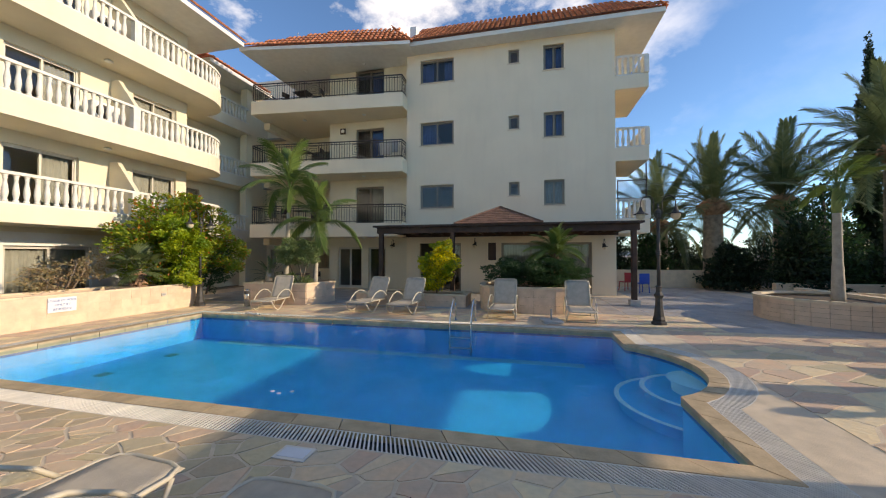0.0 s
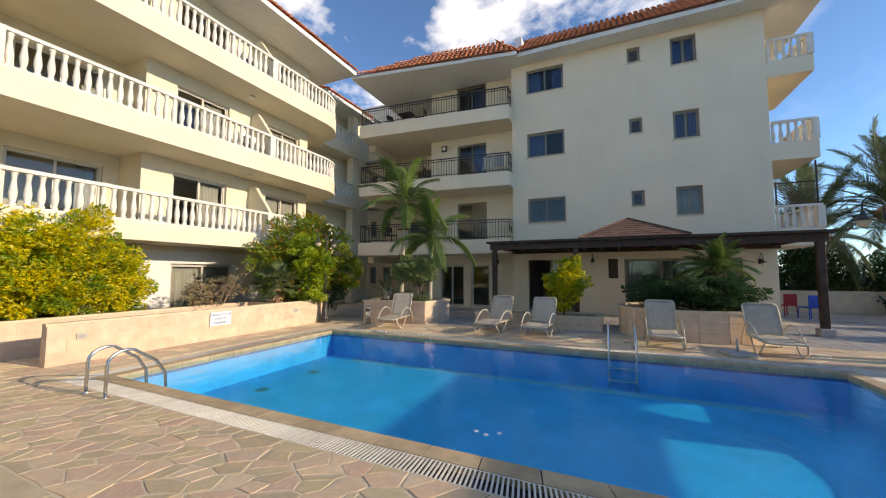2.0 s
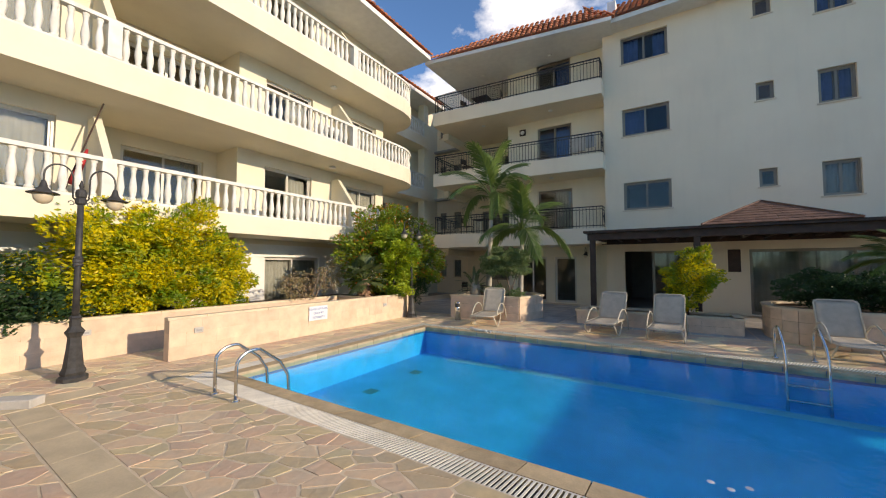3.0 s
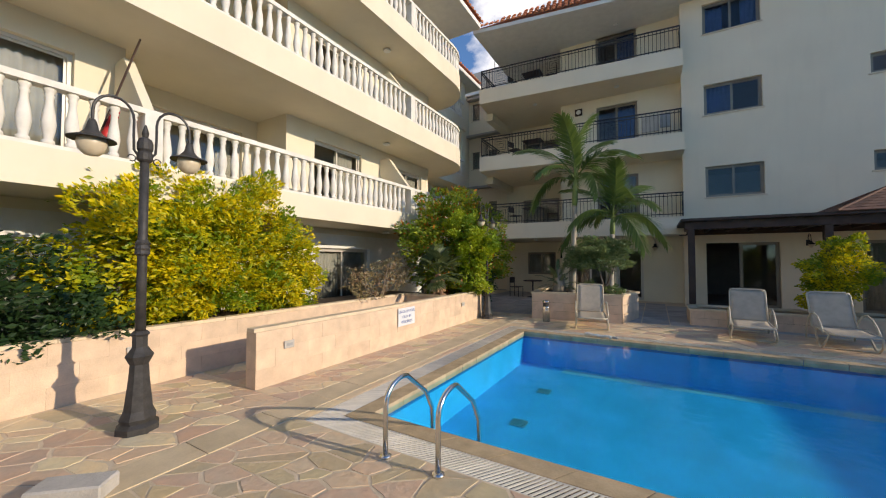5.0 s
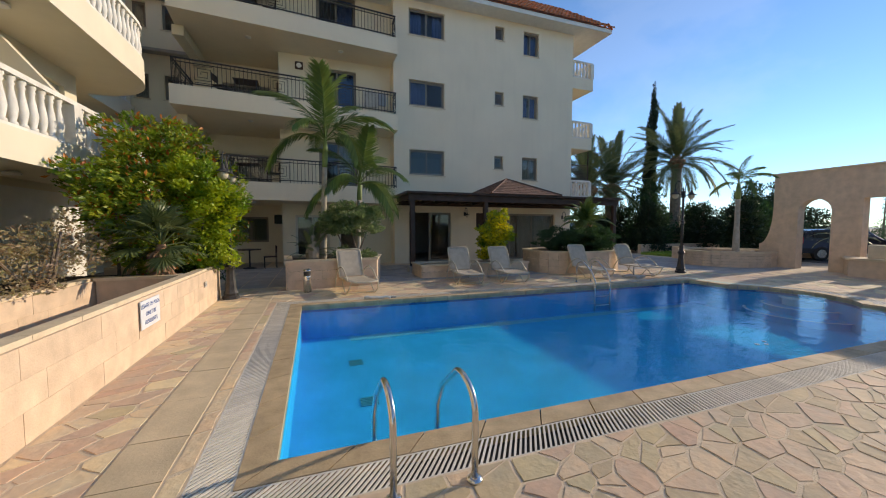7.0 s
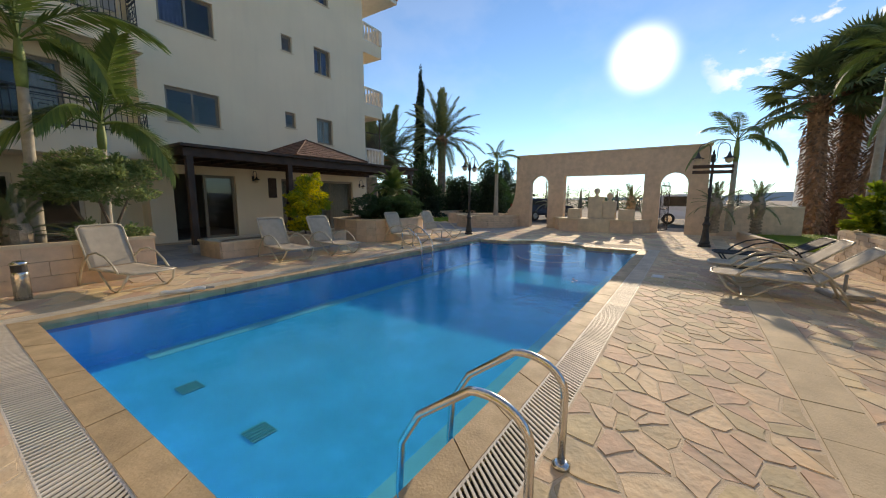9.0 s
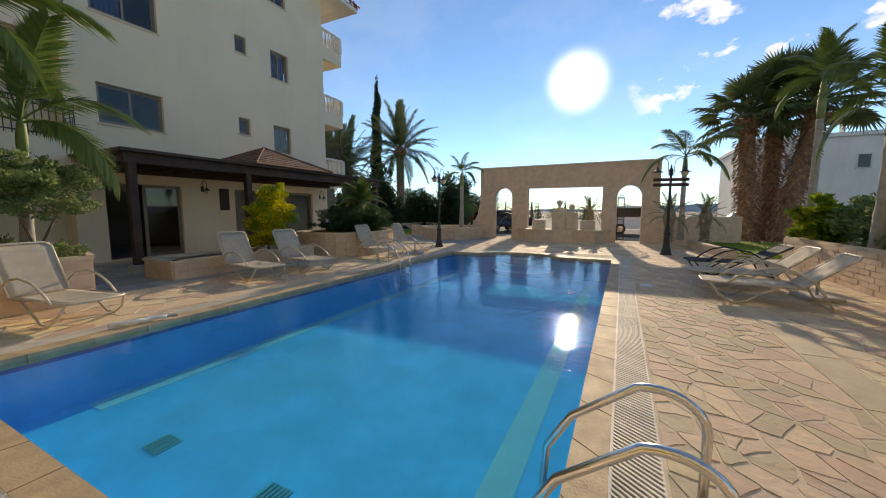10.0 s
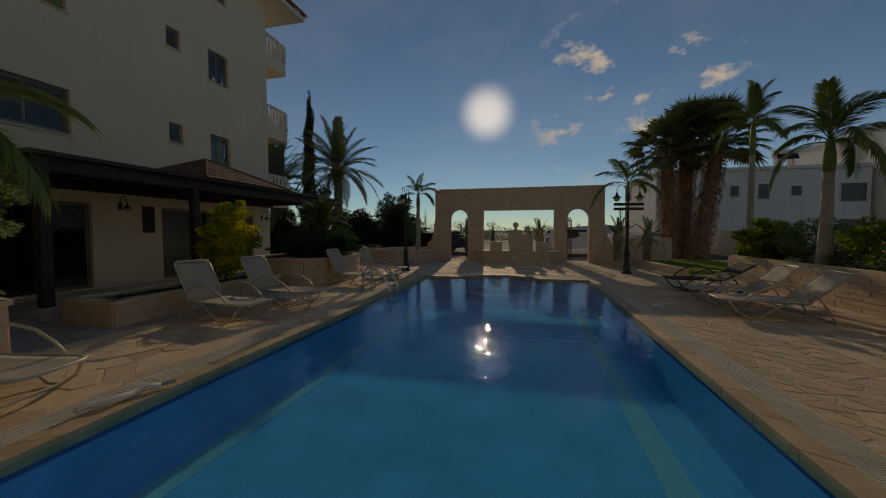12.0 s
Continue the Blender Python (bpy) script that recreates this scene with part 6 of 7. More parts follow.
# ---- sun loungers ----
def lounger(label, m, sling, tubing, back=50, group="sun loungers"):
    t = thing("sun_lounger", label, "sun lounger", m, group=group)
    w, r = 0.31, 0.016
    ca, sa = math.cos(radians(back)), math.sin(radians(back))
    part("seat_frame", tube([(1.22, -w, 0.30), (0.12, -w, 0.31), (0.03, -w * 0.85, 0.31), (0, -w * 0.5, 0.31), (0, w * 0.5, 0.31), (0.03, w * 0.85, 0.31), (0.12, w, 0.31), (1.22, w, 0.30)], r, 8), tubing, t, smooth=True)
    part("back_frame", tube([(1.2, -w, 0.31), (1.2 + 0.68 * ca, -w, 0.31 + 0.68 * sa), (1.2 + 0.74 * ca, -w * 0.8, 0.31 + 0.74 * sa), (1.2 + 0.74 * ca, w * 0.8, 0.31 + 0.74 * sa), (1.2 + 0.68 * ca, w, 0.31 + 0.68 * sa), (1.2, w, 0.31)], r, 8), tubing, t, smooth=True)

    def cloth(p0, p1, name, sag):
        bm = bmesh.new()
        n, k = 8, 6
        g = [[bm.verts.new((p0[0] + (p1[0] - p0[0]) * i / n, -w + 2 * w * j / k, p0[1] + (p1[1] - p0[1]) * i / n - sag * math.sin(math.pi * j / k) * math.sin(math.pi * (i + 0.5) / (n + 1)))) for j in range(k + 1)] for i in range(n + 1)]
        for i in range(n):
            for j in range(k):
                bm.faces.new((g[i][j], g[i + 1][j], g[i + 1][j + 1], g[i][j + 1]))
        res = bmesh.ops.extrude_face_region(bm, geom=list(bm.faces))
        bmesh.ops.translate(bm, vec=(0, 0, -0.006), verts=[q for q in res["geom"] if isinstance(q, bmesh.types.BMVert)])
        bmesh.ops.recalc_face_normals(bm, faces=bm.faces)
        part(name, bm, sling, t, smooth=True)
    cloth((0.02, 0.318), (1.18, 0.31), "seat_sling", 0.025)
    cloth((1.2, 0.318), (1.2 + 0.73 * ca, 0.318 + 0.73 * sa), "back_sling", 0.02)
    for s in (-1, 1):
        y = s * (w + 0.035)
        part("arm", tube([(0.30, y, 0.30), (0.42, y, 0.42), (0.62, y, 0.54), (0.85, y, 0.59), (1.08, y, 0.55), (1.28, y, 0.42), (1.42, y, 0.22), (1.52, y, 0.016)], r, 8), tubing, t, smooth=True)
        part("front_leg", tube([(0.10, s * w, 0.30), (0.22, y, 0.12), (0.38, y, 0.018), (0.52, y, 0.03), (0.72, y, 0.18), (0.95, s * w, 0.30)], r, 8), tubing, t, smooth=True)
    for x, z in ((0.40, 0.018), (1.52, 0.018)):
        part("cross_bar", tube([(x, -w - 0.035, z), (x, w + 0.035, z)], r, 8), tubing, t)
    return t


BEIGE = "beige tube sun lounger with a raised mesh backrest"
for x, y, ang, back in ((-7.62, 8.98, 100, 64), (-4.80, 9.35, 84, 60), (-3.50, 9.18, 86, 60), (-0.68, 9.0, 88, 64), (1.25, 9.0, 88, 62)):
    lounger(BEIGE + " facing the pool", pose(x, y, 0, 0, 0, ang), MESH_CLOTH, TUBE, back)
lounger("beige mesh sun lounger with raised back by the brick wall", pose(-2.42, 1.90, 0, 0, 0, -94), MESH_CLOTH, TUBE, 41)
lounger("beige mesh sun lounger with raised back by the brick wall", pose(-1.34, 1.90, 0, 0, 0, -90), MESH_CLOTH, TUBE, 41)
lounger("black sun lounger with a half-raised back by the wall", pose(0.3, 1.75, 0, 0, 0, -84), BLACK_MESH, IRON, 30)

# umbrella bases
for x, y in ((0.55, 9.25), (-1.9, 0.25)):
    u_ = thing("umbrella_base", "square concrete parasol base with a short steel tube", "parasol base", pose(x, y, 0, 0, 0, 12), group="parasol bases")
    part("slab", boxes(((-0.24, -0.24, 0.004), (0.24, 0.24, 0.075)), bevel=0.015), CONCRETE, u_)
    part("socket", tube([(0, 0, 0.07), (0, 0, 0.34)], 0.022, 8), GREY_PAINT, u_)
b_ = thing("concrete_block", "loose pale concrete block on the deck", "block", pose(-9.8, 1.28, 0.0, 0, 0, 42))
part("body", boxes(((-0.22, -0.1, 0.002), (0.22, 0.1, 0.11)), bevel=0.012), CONCRETE, b_)

# small things at the pool
ho = thing("pool_hose", "white rolled hose end lying on the pool edge", "hose", pose(-7.45, 8.52, 0.006, 0, 0, -14))
part("hose", tube([(-0.28 + 0.07 * k, 0.03 * math.sin(k * 1.3), 0.035 + 0.008 * math.sin(k * 2.1)) for k in range(9)], 0.03, 8), WHITE, ho, smooth=True)
part("fitting", tube([(0.28, 0, 0.035), (0.40, -0.03, 0.035)], 0.018, 8), GREY_PAINT, ho)
li = thing("skimmer_lid", "square white skimmer lid set in the deck", "lid", pose(-1.9, 2.66, 0.006, 0, 0, 0))
part("frame", boxes(((-0.15, -0.1, 0), (0.15, 0.1, 0.008)), bevel=0.002), GRATE, li)
part("cover", boxes(((-0.12, -0.07, 0.008), (0.12, 0.07, 0.012)), bevel=0.002), SIGN_WHITE, li)
for k, (x, y) in enumerate(((-3.1, 3.9), (-2.98, 3.86), (-2.86, 3.95))):
    lf = thing("floating_petal", "small white petal floating on the water", "petal", pose(x, y, WATER_Z + 0.004, 0, 0, 50 * k), group="floating petals")
    part("petal", lathe([(0.024, 0), (0.028, 0.005), (0.012, 0.009)], 8), SIGN_WHITE, lf)

# ash bin by the planter
bn = thing("litter_bin", "slim steel ash bin with a dark slot band", "litter bin", pose(-8.88, 9.93, 0))
part("body", lathe([(0.09, 0.0), (0.09, 0.38), (0.085, 0.40)], 14), STEEL, bn, smooth=True)
part("band", lathe([(0.082, 0.40), (0.082, 0.50)], 14), DARK, bn, "dark slot band")
part("lid", lathe([(0.095, 0.50), (0.095, 0.53), (0.05, 0.56)], 14), STEEL, bn, smooth=True)

# ---- signs and wall fittings ----
def words(name, body, size, m, mat, parent):
    cu = bpy.data.curves.new(name, "FONT")
    cu.body, cu.size, cu.align_x, cu.align_y, cu.extrude = body, size, "CENTER", "CENTER", 0.001
    me = bpy.data.meshes.new_from_object(new("lettering_source", cu))
    bpy.data.objects.remove(bpy.data.objects["lettering_source"])
    me.materials.clear()
    me.materials.append(mat)
    ob = new(name, me)
    ob.parent = parent
    ob.matrix_basis = m
    return ob


sg_ = thing("pool_sign", "white notice with blue capitals fixed to the limestone wall", "sign", pose(-10.632, 6.18, 0.5))
part("board", boxes(((0, -0.27, -0.17), (0.012, 0.27, 0.17)), bevel=0.003), SIGN_WHITE, sg_)
for i, text in enumerate(("USAGE OF POOL", "ONLY BY", "RESIDENTS")):
    words("lettering", text, 0.072, Matrix.Translation((0.014, 0, 0.10 - 0.1 * i)) @ Matrix(((0, 0, 1, 0), (1, 0, 0, 0), (0, 1, 0, 0), (0, 0, 0, 1))), SIGN_BLUE, sg_)
for x, y in ((-10.632, 3.55), (-11.985, 2.35), (-10.632, 8.6), (-11.985, -0.4)):
    wl_ = thing("wall_light", "small grey recessed garden wall light", "wall light", pose(x, y, 0.48), group="recessed wall lights")
    part("frame", boxes(((0, -0.075, -0.05), (0.010, 0.075, 0.05)), bevel=0.003), CONCRETE, wl_)
    part("slot", boxes(((0.008, -0.045, -0.02), (0.013, 0.045, 0.015))), GREY_PAINT, wl_, "dark hooded slot")


def sconce(m):
    t = thing("wall_lantern", "dark iron swan-neck lantern on the facade", "wall lantern", m, group="wall lanterns")
    part("plate", boxes(((-0.05, -0.02, -0.09), (0.05, 0.0, 0.09)), bevel=0.008), IRON, t)
    part("neck", tube([(0, -0.02, 0.02)] + [(0, -0.14 + 0.12 * math.cos(a), 0.14 + 0.13 * math.sin(a)) for a in np.linspace(-0.6, math.pi, 10)] + [(0, -0.26, 0.04)], 0.010, 6), IRON, t)
    part("shade", lathe([(0.02, 0.05), (0.04, 0.0), (0.11, -0.05), (0.11, -0.06)], 12, at=(0, -0.26, 0)), IRON, t, smooth=True)
    part("globe", lathe([(0.06, -0.055), (0.065, -0.10), (0.03, -0.16)], 10, at=(0, -0.26, 0)), LAMP_GLASS, t, smooth=True)


for x, y, z in ((-2.28, 15.9, 2.15), (3.02, 15.9, 2.05), (-6.4, 16.6, 2.15)):
    sconce(pose(x, y, z))
vt = thing("louvre_panel", "dark louvred vent panel on the facade", "louvre", pose(-1.54, 15.9, 1.82))
part("frame", boxes(((-0.17, -0.03, -0.38), (0.17, 0.0, 0.38)), bevel=0.004), WOOD, vt)
for i in range(9):
    part("slat", boxes(((-0.14, -0.042, -0.33 + 0.075 * i), (0.14, -0.028, -0.29 + 0.075 * i))), WOOD, vt)
fl = thing("wall_floodlight", "square framed wall light above the balcony", "wall light", pose(-9.15, 16.6, 7.95))
part("frame", boxes(((-0.15, -0.06, -0.15), (0.15, 0, 0.15)), bevel=0.02), WOOD, fl)
part("lens", lathe([(0.1, 0), (0.08, 0.03)], 12), WHITE, fl).matrix_basis = pose(0, -0.06, 0, 90, 0, 0)
for z in (F1, F2, F3, 11.45):
    for x in (-10.8, -7.6):
        c_ = thing("ceiling_light", "small round white ceiling light under the balcony", "ceiling light", pose(x, 15.75, z - 0.62), group="balcony ceiling lights")
        part("disc", lathe([(0.09, -0.002), (0.10, -0.03), (0.05, -0.06)], 12), WHITE, c_)

# lattice screen on the gable balcony
ls = thing("lattice_screen", "dark wooden lattice screen on the side balcony", "screen", pose(3.6, 16.05, F1))
bm = bmesh.new()
for i in range(12):
    for s in (1, -1):
        x = 0.1 * i
        a, b = Vector((x, 0, 0.85)), Vector((x + s * 0.75, 0, 1.6))
        if b.x > 1.05:
            b = a + (b - a) * ((1.05 - a.x) / (b.x - a.x))
        if b.x < 0:
            b = a + (b - a) * (a.x / (a.x - b.x))
        if (b - a).length > 0.05 and a.x <= 1.05:
            tube([a, b], 0.012, 4, bm)
part("lattice", bm, WOOD, ls)
part("frame", boxes(((0, -0.02, 0.83), (1.07, 0.02, 0.87)), ((0, -0.02, 1.58), (1.07, 0.02, 1.62)), ((-0.02, -0.02, 0), (0.02, 0.02, 1.62)), ((1.05, -0.02, 0), (1.09, 0.02, 2.3))), WOOD, ls)

# terrace furniture in the shade
def chair(label, m):
    t = thing("terrace_chair", label, "chair", m, group="terrace chairs")
    part("seat", boxes(((-0.22, -0.22, 0.42), (0.22, 0.22, 0.45)), bevel=0.01), WOOD, t)
    part("backrest", boxes(((-0.22, 0.2, 0.6), (0.22, 0.225, 0.85)), bevel=0.01), WOOD, t)
    for x in (-0.2, 0.2):
        for y in (-0.2, 0.21):
            part("leg", tube([(x, y, 0), (x, y, 0.85 if y > 0 else 0.43)], 0.014, 6), IRON, t)


tb = thing("terrace_table", "small dark terrace table under the balcony", "table", pose(-11.0, 15.9, 0))
part("tabletop", lathe([(0.4, 0.7), (0.4, 0.73)], 20), WOOD, tb)
part("leg", lathe([(0.25, 0), (0.22, 0.03), (0.03, 0.06), (0.03, 0.70)], 12), IRON, tb)
chair("dark chair at the terrace table", pose(-11.7, 15.8, 0, 0, 0, 80))
chair("dark chair at the terrace table", pose(-10.3, 15.9, 0, 0, 0, -80))
for z in (F1, F2, F3):
    bt = thing("balcony_table", "small dark table on the balcony", "table", pose(-10.9, 15.75, z), group="balcony tables")
    part("tabletop", boxes(((-0.4, -0.3, 0.70), (0.4, 0.3, 0.73)), bevel=0.008), WOOD, bt)
    for sx in (-0.35, 0.35):
        for sy in (-0.25, 0.25):
            part("leg", tube([(sx, sy, 0), (sx, sy, 0.70)], 0.014, 6), IRON, bt)
    chair("dark chair beside the balcony table", pose(-11.7, 15.7, z, 0, 0, 75))
    chair("dark chair beside the balcony table", pose(-10.1, 15.8, z, 0, 0, -80))
tv = thing("wall_screen", "black screen mounted on the recessed wall", "screen", pose(-10.1, 18.4, 1.9))
part("body", boxes(((-0.25, -0.1, -0.2), (0.15, 0, 0.2)), bevel=0.01), SCREEN, tv)
for x, y, mat, nm in ((4.45, 18.3, RED, "red"), (4.85, 17.5, BLUE, "blue")):
    t = thing("plastic_chair", nm + " plastic garden chair near the gable", "chair", pose(x, y, 0, 0, 0, 200))
    part("seat", boxes(((-0.24, -0.24, 0.40), (0.24, 0.24, 0.44)), bevel=0.015), mat, t)
    part("backrest", boxes(((-0.24, 0.2, 0.44), (0.24, 0.24, 0.86)), bevel=0.015), mat, t)
    for sx in (-0.21, 0.21):
        for sy in (-0.21, 0.21):
            part("leg", tube([(sx * 1.1, sy * 1.1, 0), (sx, sy, 0.42)], 0.02, 6), mat, t)
for x, y, r in ((7.6, 21.6, 0.32), (10.6, 20.4, 0.28), (5.4, 0.1, 0.16), (7.0, 22.4, 0.25)):
    rk = thing("boulder", "rounded pale garden boulder", "boulder", pose(x, y, 0), group="garden boulders")
    bm = bmesh.new()
    bmesh.ops.create_icosphere(bm, subdivisions=2, radius=r)
    for v in bm.verts:
        v.co *= 1 + 0.22 * noise.noise(v.co * 3 + Vector((x, y, 0)))
        v.co.z = v.co.z * 0.75 + r * 0.6
    part("stone", bm, STONE_CAP, rk, smooth=True)
# laundry on the middle balcony
dr = thing("drying_rack", "folding drying rack with grey laundry on the balcony", "drying rack", pose(-6.3, 15.62, F2))
part("frame", tube([(-0.5, 0, 0), (-0.5, 0.1, 0.9), (0.5, 0.1, 0.9), (0.5, 0, 0)], 0.01, 5), WHITE, dr)
part("cloth", boxes(((-0.45, 0.06, 0.3), (0.1, 0.13, 0.92)), bevel=0.02), CURTAIN, dr)
part("cloth", boxes(((0.12, 0.06, 0.4), (0.45, 0.13, 0.92)), bevel=0.02), GREY_PAINT, dr)
# dish and aerial on the roof
di = thing("satellite_dish", "grey satellite dish on the roof", "satellite dish", pose(-11.9, 17.2, 11.6))
part("dish", lathe([(0.02, 0), (0.3, 0.05), (0.5, 0.15), (0.55, 0.2)], 18, cap=False), GREY_PAINT, di, smooth=True).matrix_basis = pose(0, 0, 0.9, 75, 0, 30)
part("mast", tube([(0, 0, 0), (0, 0, 0.9)], 0.03, 6), GREY_PAINT, di)
an = thing("roof_aerial", "thin lattice radio mast behind the roof", "aerial", pose(-14.6, 20.5, 11.0))
part("mast", tube([(0, 0, 0), (0, 0, 5.2)], 0.03, 5), GREY_PAINT, an)
for k in range(5):
    part("rung", tube([(-0.12, 0, 1 + k * 0.9), (0.12, 0, 1 + k * 0.9)], 0.012, 4), GREY_PAINT, an)

# ---- beyond the gate ----
tagged(part("road", boxes(((12.5, -40, -0.029), (21, 60, -0.01))), ASPHALT), "grey asphalt road beyond the gate", "road", kind="structure")


def car(label, m, paint, van=False):
    t = thing("parked_car", label, "car", m, group="parked cars")
    top = 1.75 if van else 1.48
    prof = [(-2.1, 0.35), (-2.15, 0.7), (-2.0, 0.95), (-1.1 if not van else -1.5, 1.02), (-0.5 if not van else -1.0, top - 0.03), (0.9, top), (1.75, top - 0.08), (2.05, 1.05), (2.12, 0.6), (2.05, 0.35)]
    bm = bmesh.new()
    rows = []
    for y, k in ((-0.84, 0.95), (-0.78, 1.0), (0.78, 1.0), (0.84, 0.95)):
        rows.append([bm.verts.new((x, y * (1 if z < 1.05 else 0.86), z * (k if z > 1 else 1))) for x, z in prof])
    for r0, r1 in zip(rows, rows[1:]):
        for i in range(len(prof)):
            j = (i + 1) % len(prof)
            bm.faces.new((r0[i], r0[j], r1[j], r1[i]))
    bm.faces.new(rows[0])
    bm.faces.new(rows[-1][::-1])
    bmesh.ops.recalc_face_normals(bm, faces=bm.faces)
    part("body", bm, paint, t)
    for s in (-1, 1):
        part("side_window", boxes(((-0.45, s * 0.745, 1.06), (1.6, s * 0.76, top - 0.14)), bevel=0.0), SCREEN, t)
        for x in (-1.35, 1.3):
            w_ = part("wheel", lathe([(0.2, -0.1), (0.32, -0.09), (0.33, 0.09), (0.2, 0.1)], 16), RUBBER, t)
            w_.matrix_basis = pose(x, s * 0.76, 0.33, 90, 0, 0)
            part("rim", lathe([(0.19, -0.105), (0.19, 0.105)], 12), STEEL, w_)
        part("headlight", boxes(((-2.14, s * 0.7 - 0.12, 0.66), (-2.0, s * 0.7 + 0.1, 0.82)), bevel=0.02), LAMP_GLASS, t)
        part("tail_light", boxes(((2.0, s * 0.72 - 0.08, 0.8), (2.1, s * 0.72 + 0.08, 1.1)), bevel=0.02), RED, t)
    part("rear_window", boxes(((1.84, -0.62, 1.08), (1.99, 0.62, top - 0.16))), SCREEN, t)
    return t


car("dark parked car seen through the gate arch", pose(15.0, 10.7, 0, 0, 0, 150), CAR_DARK)
car("white parked van seen through the gate arch", pose(15.8, 2.0, 0, 0, 0, 95), CAR_WHITE, True)
car("silver parked estate car beyond the lawn", pose(17.6, -3.9, 0, 0, 0, -140), CAR_SILVER)


def house(label, x0, y0, x1, y1, h, wins_, m=None):
    t = thing("house", label, "house")
    part("wall", boxes(((x0, y0, 0), (x1, y1, h))), HOUSE_W, t)
    part("roof", boxes(((x0 - 0.15, y0 - 0.15, h), (x1 + 0.15, y1 + 0.15, h + 0.25))), HOUSE_W, t)
    for y, z, w, hh in wins_:
        q = part("window", boxes(((x0 - 0.05, y - w / 2, z), (x0 + 0.02, y + w / 2, z + hh))), FRAME_W, t)
        part("pane", boxes(((x0 - 0.06, y - w / 2 + 0.08, z + 0.08), (x0 - 0.045, y + w / 2 - 0.08, z + hh - 0.08))), SCREEN, q)
    return t


house("white flat-roofed house across the road", 24, -19.7, 34, -5.2, 6.35, [(-7.2, 4.2, 0.7, 0.9), (-10.86, 4.2, 0.75, 1.0), (-12.85, 4.0, 0.9, 1.3), (-15.0, 4.2, 0.8, 0.9), (-18.6, 3.7, 1.7, 1.5), (-12.85, 0.8, 0.9, 1.4), (-18.6, 0.9, 1.7, 1.6)])
house("taller white building across the road", 23, -34, 34, -20.0, 9.1, [(-21.4, 6.0, 1.4, 1.6), (-24.5, 6.0, 1.4, 1.6), (-21.4, 2.8, 1.4, 1.6), (-24.5, 2.8, 1.4, 1.6)])
for x, y in ((25.4, -9.7), (25.4, -14.9)):
    wt = thing("water_tank", "white rooftop water tank on a frame above a solar panel", "water tank", pose(x, y, 6.6), group="rooftop tanks")
    part("tank", lathe([(0.30, -0.75), (0.36, -0.68), (0.36, 0.68), (0.30, 0.75)], 14), HOUSE_W, wt, smooth=True).matrix_basis = pose(0, 0, 1.15, 90, 0, 0)
    part("solar_panel", boxes(((-1.0, -0.7, 0.0), (-0.94, 0.7, 1.0)), bevel=0.01), SCREEN, wt, "dark tilted solar panel").matrix_basis = pose(0.15, 0, 0.1, 0, 35, 0)
    for sy in (-0.5, 0.5):
        part("leg", boxes(((-0.3, sy - 0.04, 0), (0.3, sy + 0.04, 0.82))), GREY_PAINT, wt)
# distant rise on the horizon, its haze painted in as bluish grey
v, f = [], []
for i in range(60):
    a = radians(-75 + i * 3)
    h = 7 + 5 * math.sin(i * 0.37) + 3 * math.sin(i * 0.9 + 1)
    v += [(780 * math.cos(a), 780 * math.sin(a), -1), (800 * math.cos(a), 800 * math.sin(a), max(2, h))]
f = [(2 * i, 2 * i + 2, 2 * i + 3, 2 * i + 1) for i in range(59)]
tagged(raw("backdrop", v, f, HILL), "distant hills on the horizon with haze painted into their colour", "hills", kind="structure")
# the sun's own disc
bm = bmesh.new()
bmesh.ops.create_circle(bm, cap_ends=True, segments=48, radius=1.0)
GLOW = bpy.data.materials.new("sun_glow")
GLOW.use_nodes = True
n_, l_ = GLOW.node_tree.nodes, GLOW.node_tree.links
n_.remove(n_["Principled BSDF"])
em_, tr_, ad_, tx_ = n_.new("ShaderNodeEmission"), n_.new("ShaderNodeBsdfTransparent"), n_.new("ShaderNodeAddShader"), n_.new("ShaderNodeTexCoord")
ln_, mr_ = n_.new("ShaderNodeVectorMath"), n_.new("ShaderNodeMapRange")
ln_.operation = "LENGTH"
mr_.inputs["From Min"].default_value, mr_.inputs["From Max"].default_value = 0.1, 1.0
mr_.inputs["To Min"].default_value, mr_.inputs["To Max"].default_value = 1.25, 0.0
mr_.interpolation_type = "SMOOTHERSTEP"
em_.inputs["Color"].default_value = (1, 0.96, 0.88, 1)
l_.new(tx_.outputs["Object"], ln_.inputs[0])
l_.new(ln_.outputs["Value"], mr_.inputs["Value"])
l_.new(mr_.outputs["Result"], em_.inputs["Strength"])
l_.new(em_.outputs["Emission"], ad_.inputs[0])
l_.new(tr_.outputs["BSDF"], ad_.inputs[1])
l_.new(ad_.outputs["Shader"], n_["Material Output"].inputs["Surface"])
disc = part("backdrop_sun", bm, GLOW)
disc.matrix_basis = look(SUN_DIR * 1500, (0, 0, 0)) @ Matrix.Scale(138, 4)
tagged(disc, "glaring low sun disc in a blue sky", "sun", kind="structure")

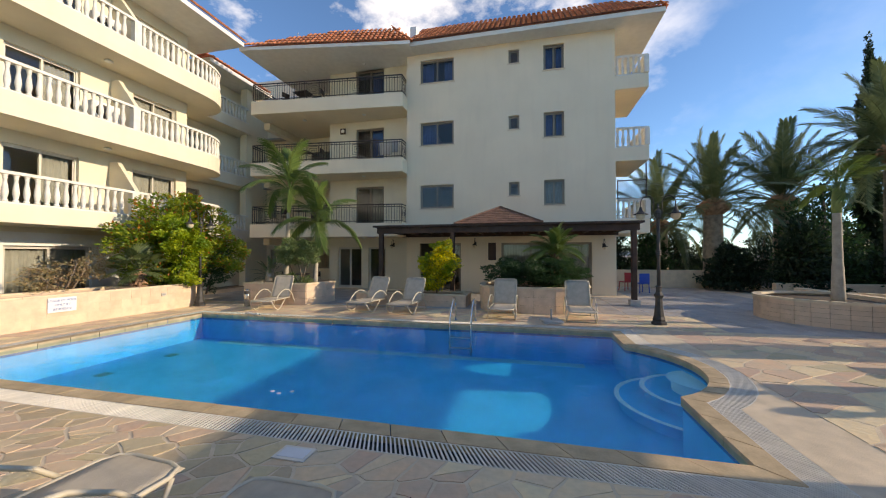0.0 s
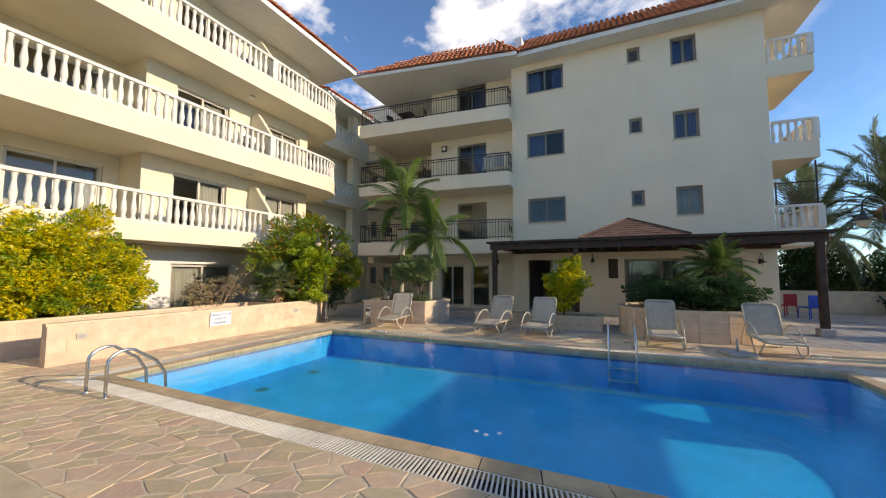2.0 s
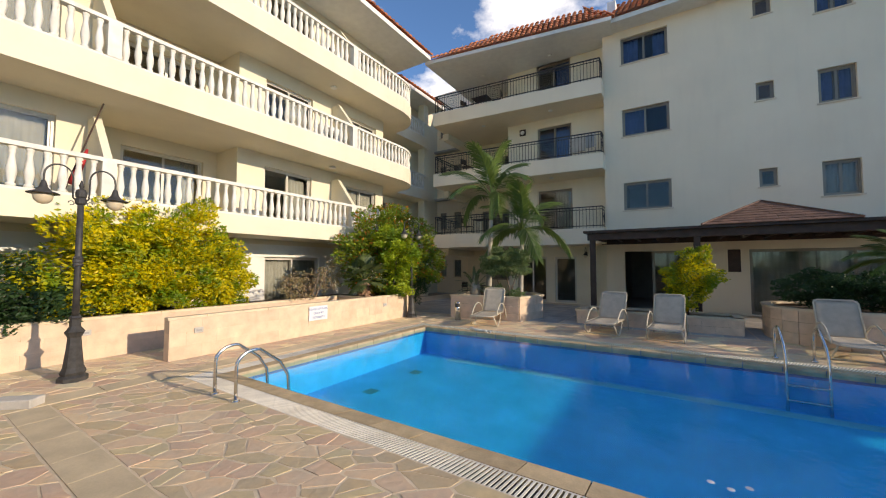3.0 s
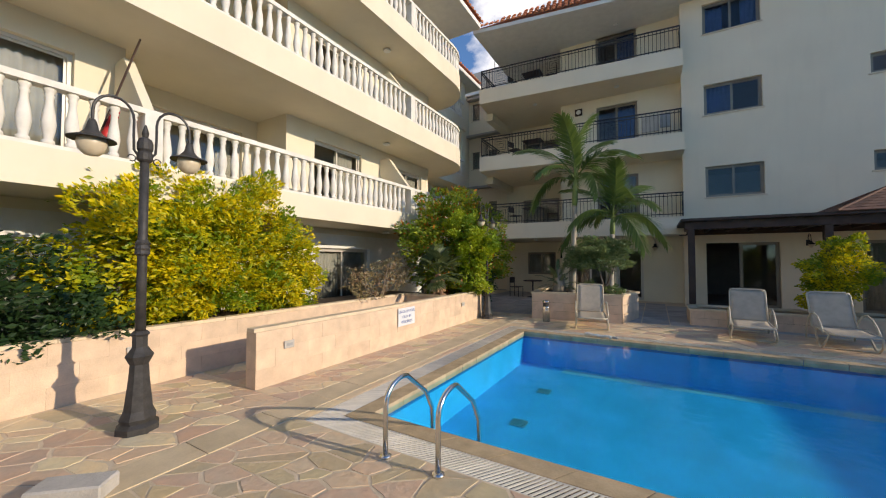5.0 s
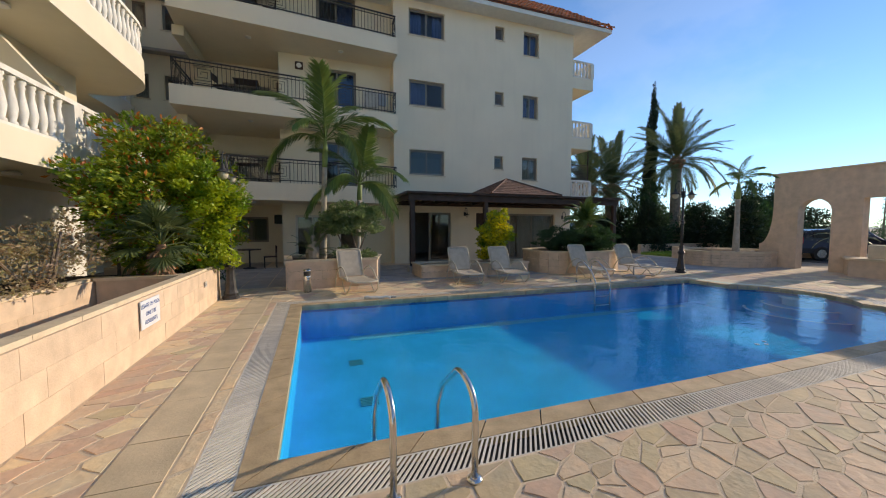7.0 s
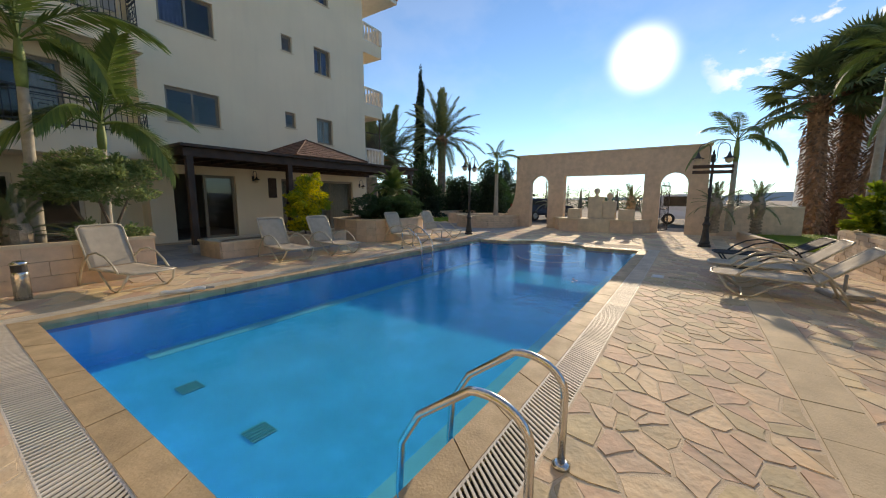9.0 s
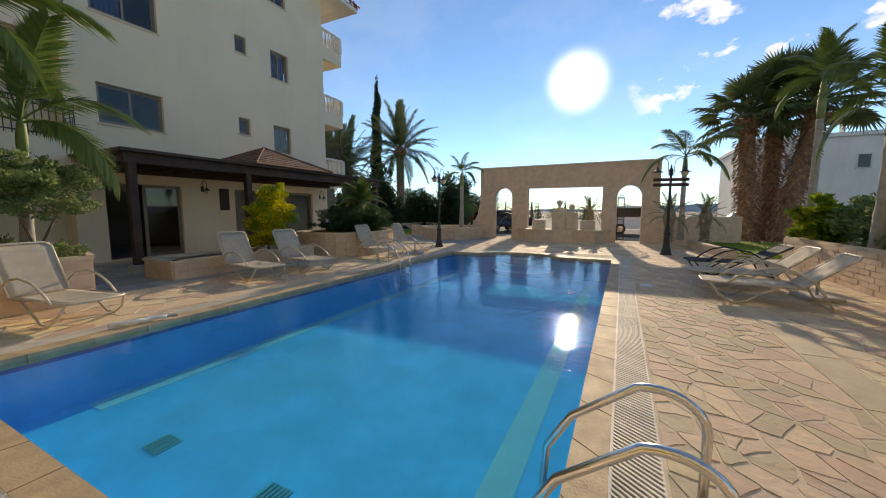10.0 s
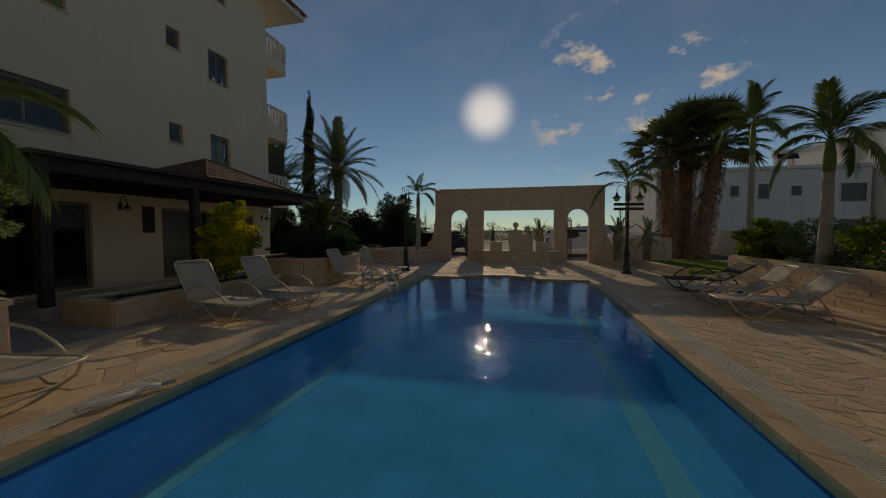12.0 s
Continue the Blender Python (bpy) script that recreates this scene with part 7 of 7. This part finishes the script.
# ---- paving stones ----
def flagstones(x0, y0, x1, y1, size, seed):
    """Angular shards that fill a rectangle: cells of scattered seeds in a stretched, turned plane, drawn in a little."""
    rng = random.Random(seed)
    ca, sa, long_ = math.cos(0.6), math.sin(0.6), 1.55
    to = lambda x, y: ((x * ca + y * sa) / long_, -x * sa + y * ca)
    cols, rows = max(1, round((x1 - x0) / (size * 1.05))), max(1, round((y1 - y0) / (size * 0.72)))
    dx, dy = (x1 - x0) / cols, (y1 - y0) / rows
    cells = {}
    for i in range(cols):
        for j in range(rows):
            if rng.random() < 0.30 and rows > 2:
                continue
            cells[i, j] = (x0 + (i + 0.5 + rng.uniform(-0.6, 0.6)) * dx, y0 + (j + 0.5 + rng.uniform(-0.6, 0.6)) * dy)
    stones = []
    for (i, j), (cx, cy) in cells.items():
        poly = [(x0, y0), (x1, y0), (x1, y1), (x0, y1)]
        cu, cv = to(cx, cy)
        for a in range(-4, 5):
            for b in range(-4, 5):
                o = cells.get((i + a, j + b))
                if not o or not (a or b):
                    continue
                ou, ov = to(*o)
                du, dv = (ou - cu) / long_, ov - cv
                nx, ny = du * ca - dv * sa, du * sa + dv * ca
                poly = clip(poly, nx, ny, (ou ** 2 + ov ** 2 - cu ** 2 - cv ** 2) / 2)
                if len(poly) < 3:
                    break
            if len(poly) < 3:
                break
        if len(poly) < 3:
            continue
        # broken edges: a chipped corner in the middle of the longer sides
        fine = []
        for k, p in enumerate(poly):
            e = poly[(k + 1) % len(poly)]
            fine.append(p)
            ln = math.hypot(e[0] - p[0], e[1] - p[1])
            if ln > 0.14:
                s = rng.uniform(0.3, 0.7)
                fine.append((p[0] + (e[0] - p[0]) * s, p[1] + (e[1] - p[1]) * s))
        mx, my = sum(p[0] for p in fine) / len(fine), sum(p[1] for p in fine) / len(fine)
        shr = []
        for p in fine:
            d = math.hypot(p[0] - mx, p[1] - my)
            if d < 0.03:
                continue
            q = max(0.2, 1 - rng.uniform(0.004, 0.022) / d)
            shr.append((mx + (p[0] - mx) * q, my + (p[1] - my) * q))
        if len(shr) >= 3:
            stones.append((mx, my, shr, rng.uniform(0.002, 0.007), rng.uniform(-0.010, 0.010), rng.uniform(-0.010, 0.010)))
    return stones


def stone_mesh(pts, z, tx=0.0, ty=0.0):
    """A flat stone with a worn edge, its top tipped a little."""
    n = len(pts)
    cx, cy = sum(p[0] for p in pts) / n, sum(p[1] for p in pts) / n
    v = [(x, y, -0.012) for x, y in pts] + [(cx + (x - cx) * 0.97, cy + (y - cy) * 0.97, z + tx * (x - cx) + ty * (y - cy)) for x, y in pts]
    f = [(i, (i + 1) % n, n + (i + 1) % n, n + i) for i in range(n)] + [tuple(range(n, 2 * n))]
    return v, f


AREAS = [(-9.58, 1.51, 7.6, 2.85, 0.215), (-9.58, -0.7, 7.6, 1.16, 0.215), (-11.97, -0.7, -9.98, 3.08, 0.24), (-10.63, 3.08, -9.98, 10.9, 0.24),
         (-9.58, 2.85, -9.46, 8.86, 0.32), (-9.58, 8.87, 4.2, 10.9, 0.34), (2.9, 2.85, 7.6, 8.87, 0.42), (-11.97, 3.12, -10.87, 8.2, 0.5)]
deck = thing("deck_paving", "irregular beige and pinkish flagstones round the pool", "paving", kind="structure")
single, rest_v, rest_f = [], [], []
for k, (x0, y0, x1, y1, s) in enumerate(AREAS):
    for mx, my, pts, z, tx, ty in flagstones(x0, y0, x1, y1, s, 300 + k):
        v, f = stone_mesh(pts, z, tx, ty)
        if len(single) < 300 and ((-10.9 < mx < -1.5 and -0.2 < my < 3.0) or (mx < -9.5 and my < 6.5)):
            single.append(1)
            raw("flagstone", v, f, FLAG, deck)
        else:
            o = len(rest_v)
            rest_v += v
            rest_f += [tuple(q + o for q in g) for g in f]
tagged(raw("flagstones", rest_v, rest_f, FLAG, deck), kind="stuff")
# smooth stone bands
band = thing("paving_band", "smooth yellowish stone bands dividing the paving", "paving", kind="structure")
rngb = random.Random(7)
x = -9.58
while x < 7.6:
    e = min(7.6, x + rngb.uniform(0.5, 0.75))
    part("band_stone", boxes(((x + 0.004, 1.175, -0.012), (e - 0.004, 1.495, 0.008 + rngb.uniform(-0.002, 0.002)))), BAND, band)
    x = e
y = -0.7
while y < 10.9:
    e = min(10.9, y + rngb.uniform(0.5, 0.75))
    part("band_stone", boxes(((-9.965, y + 0.004, -0.012), (-9.595, e - 0.004, 0.008 + rngb.uniform(-0.002, 0.002)))), BAND, band)
    y = e
# grey terrace slabs
terr = thing("terrace_paving", "grey worn slabs of the shaded terrace", "paving", kind="structure")
tv_, tf_ = [], []
for (x0, y0, x1, y1) in ((-13.0, 10.92, 8.3, 19.0), (3.6, 19.0, 9.5, 20.5), (4.2, 8.98, 8.3, 10.91)):
    nx, ny = round((x1 - x0) / 0.62), round((y1 - y0) / 0.62)
    for i in range(nx):
        for j in range(ny):
            a0, a1 = x0 + (x1 - x0) * i / nx + 0.006, x0 + (x1 - x0) * (i + 1) / nx - 0.006
            b0, b1 = y0 + (y1 - y0) * j / ny + 0.006, y0 + (y1 - y0) * (j + 1) / ny - 0.006
            if (a0 < -5.4 and b1 > 16.5 and a1 > -9.95) or (a1 > -5.5 and a0 < 3.5 and b1 > 15.85):
                continue
            o = len(tv_)
            v, f = stone_mesh([(a0, b0), (a1, b0), (a1, b1), (a0, b1)], 0.005 + rngb.uniform(-0.001, 0.002))
            tv_ += v
            tf_ += [tuple(q + o for q in g) for g in f]
tagged(raw("terrace_slabs", tv_, tf_, TERRACE, terr), kind="stuff")
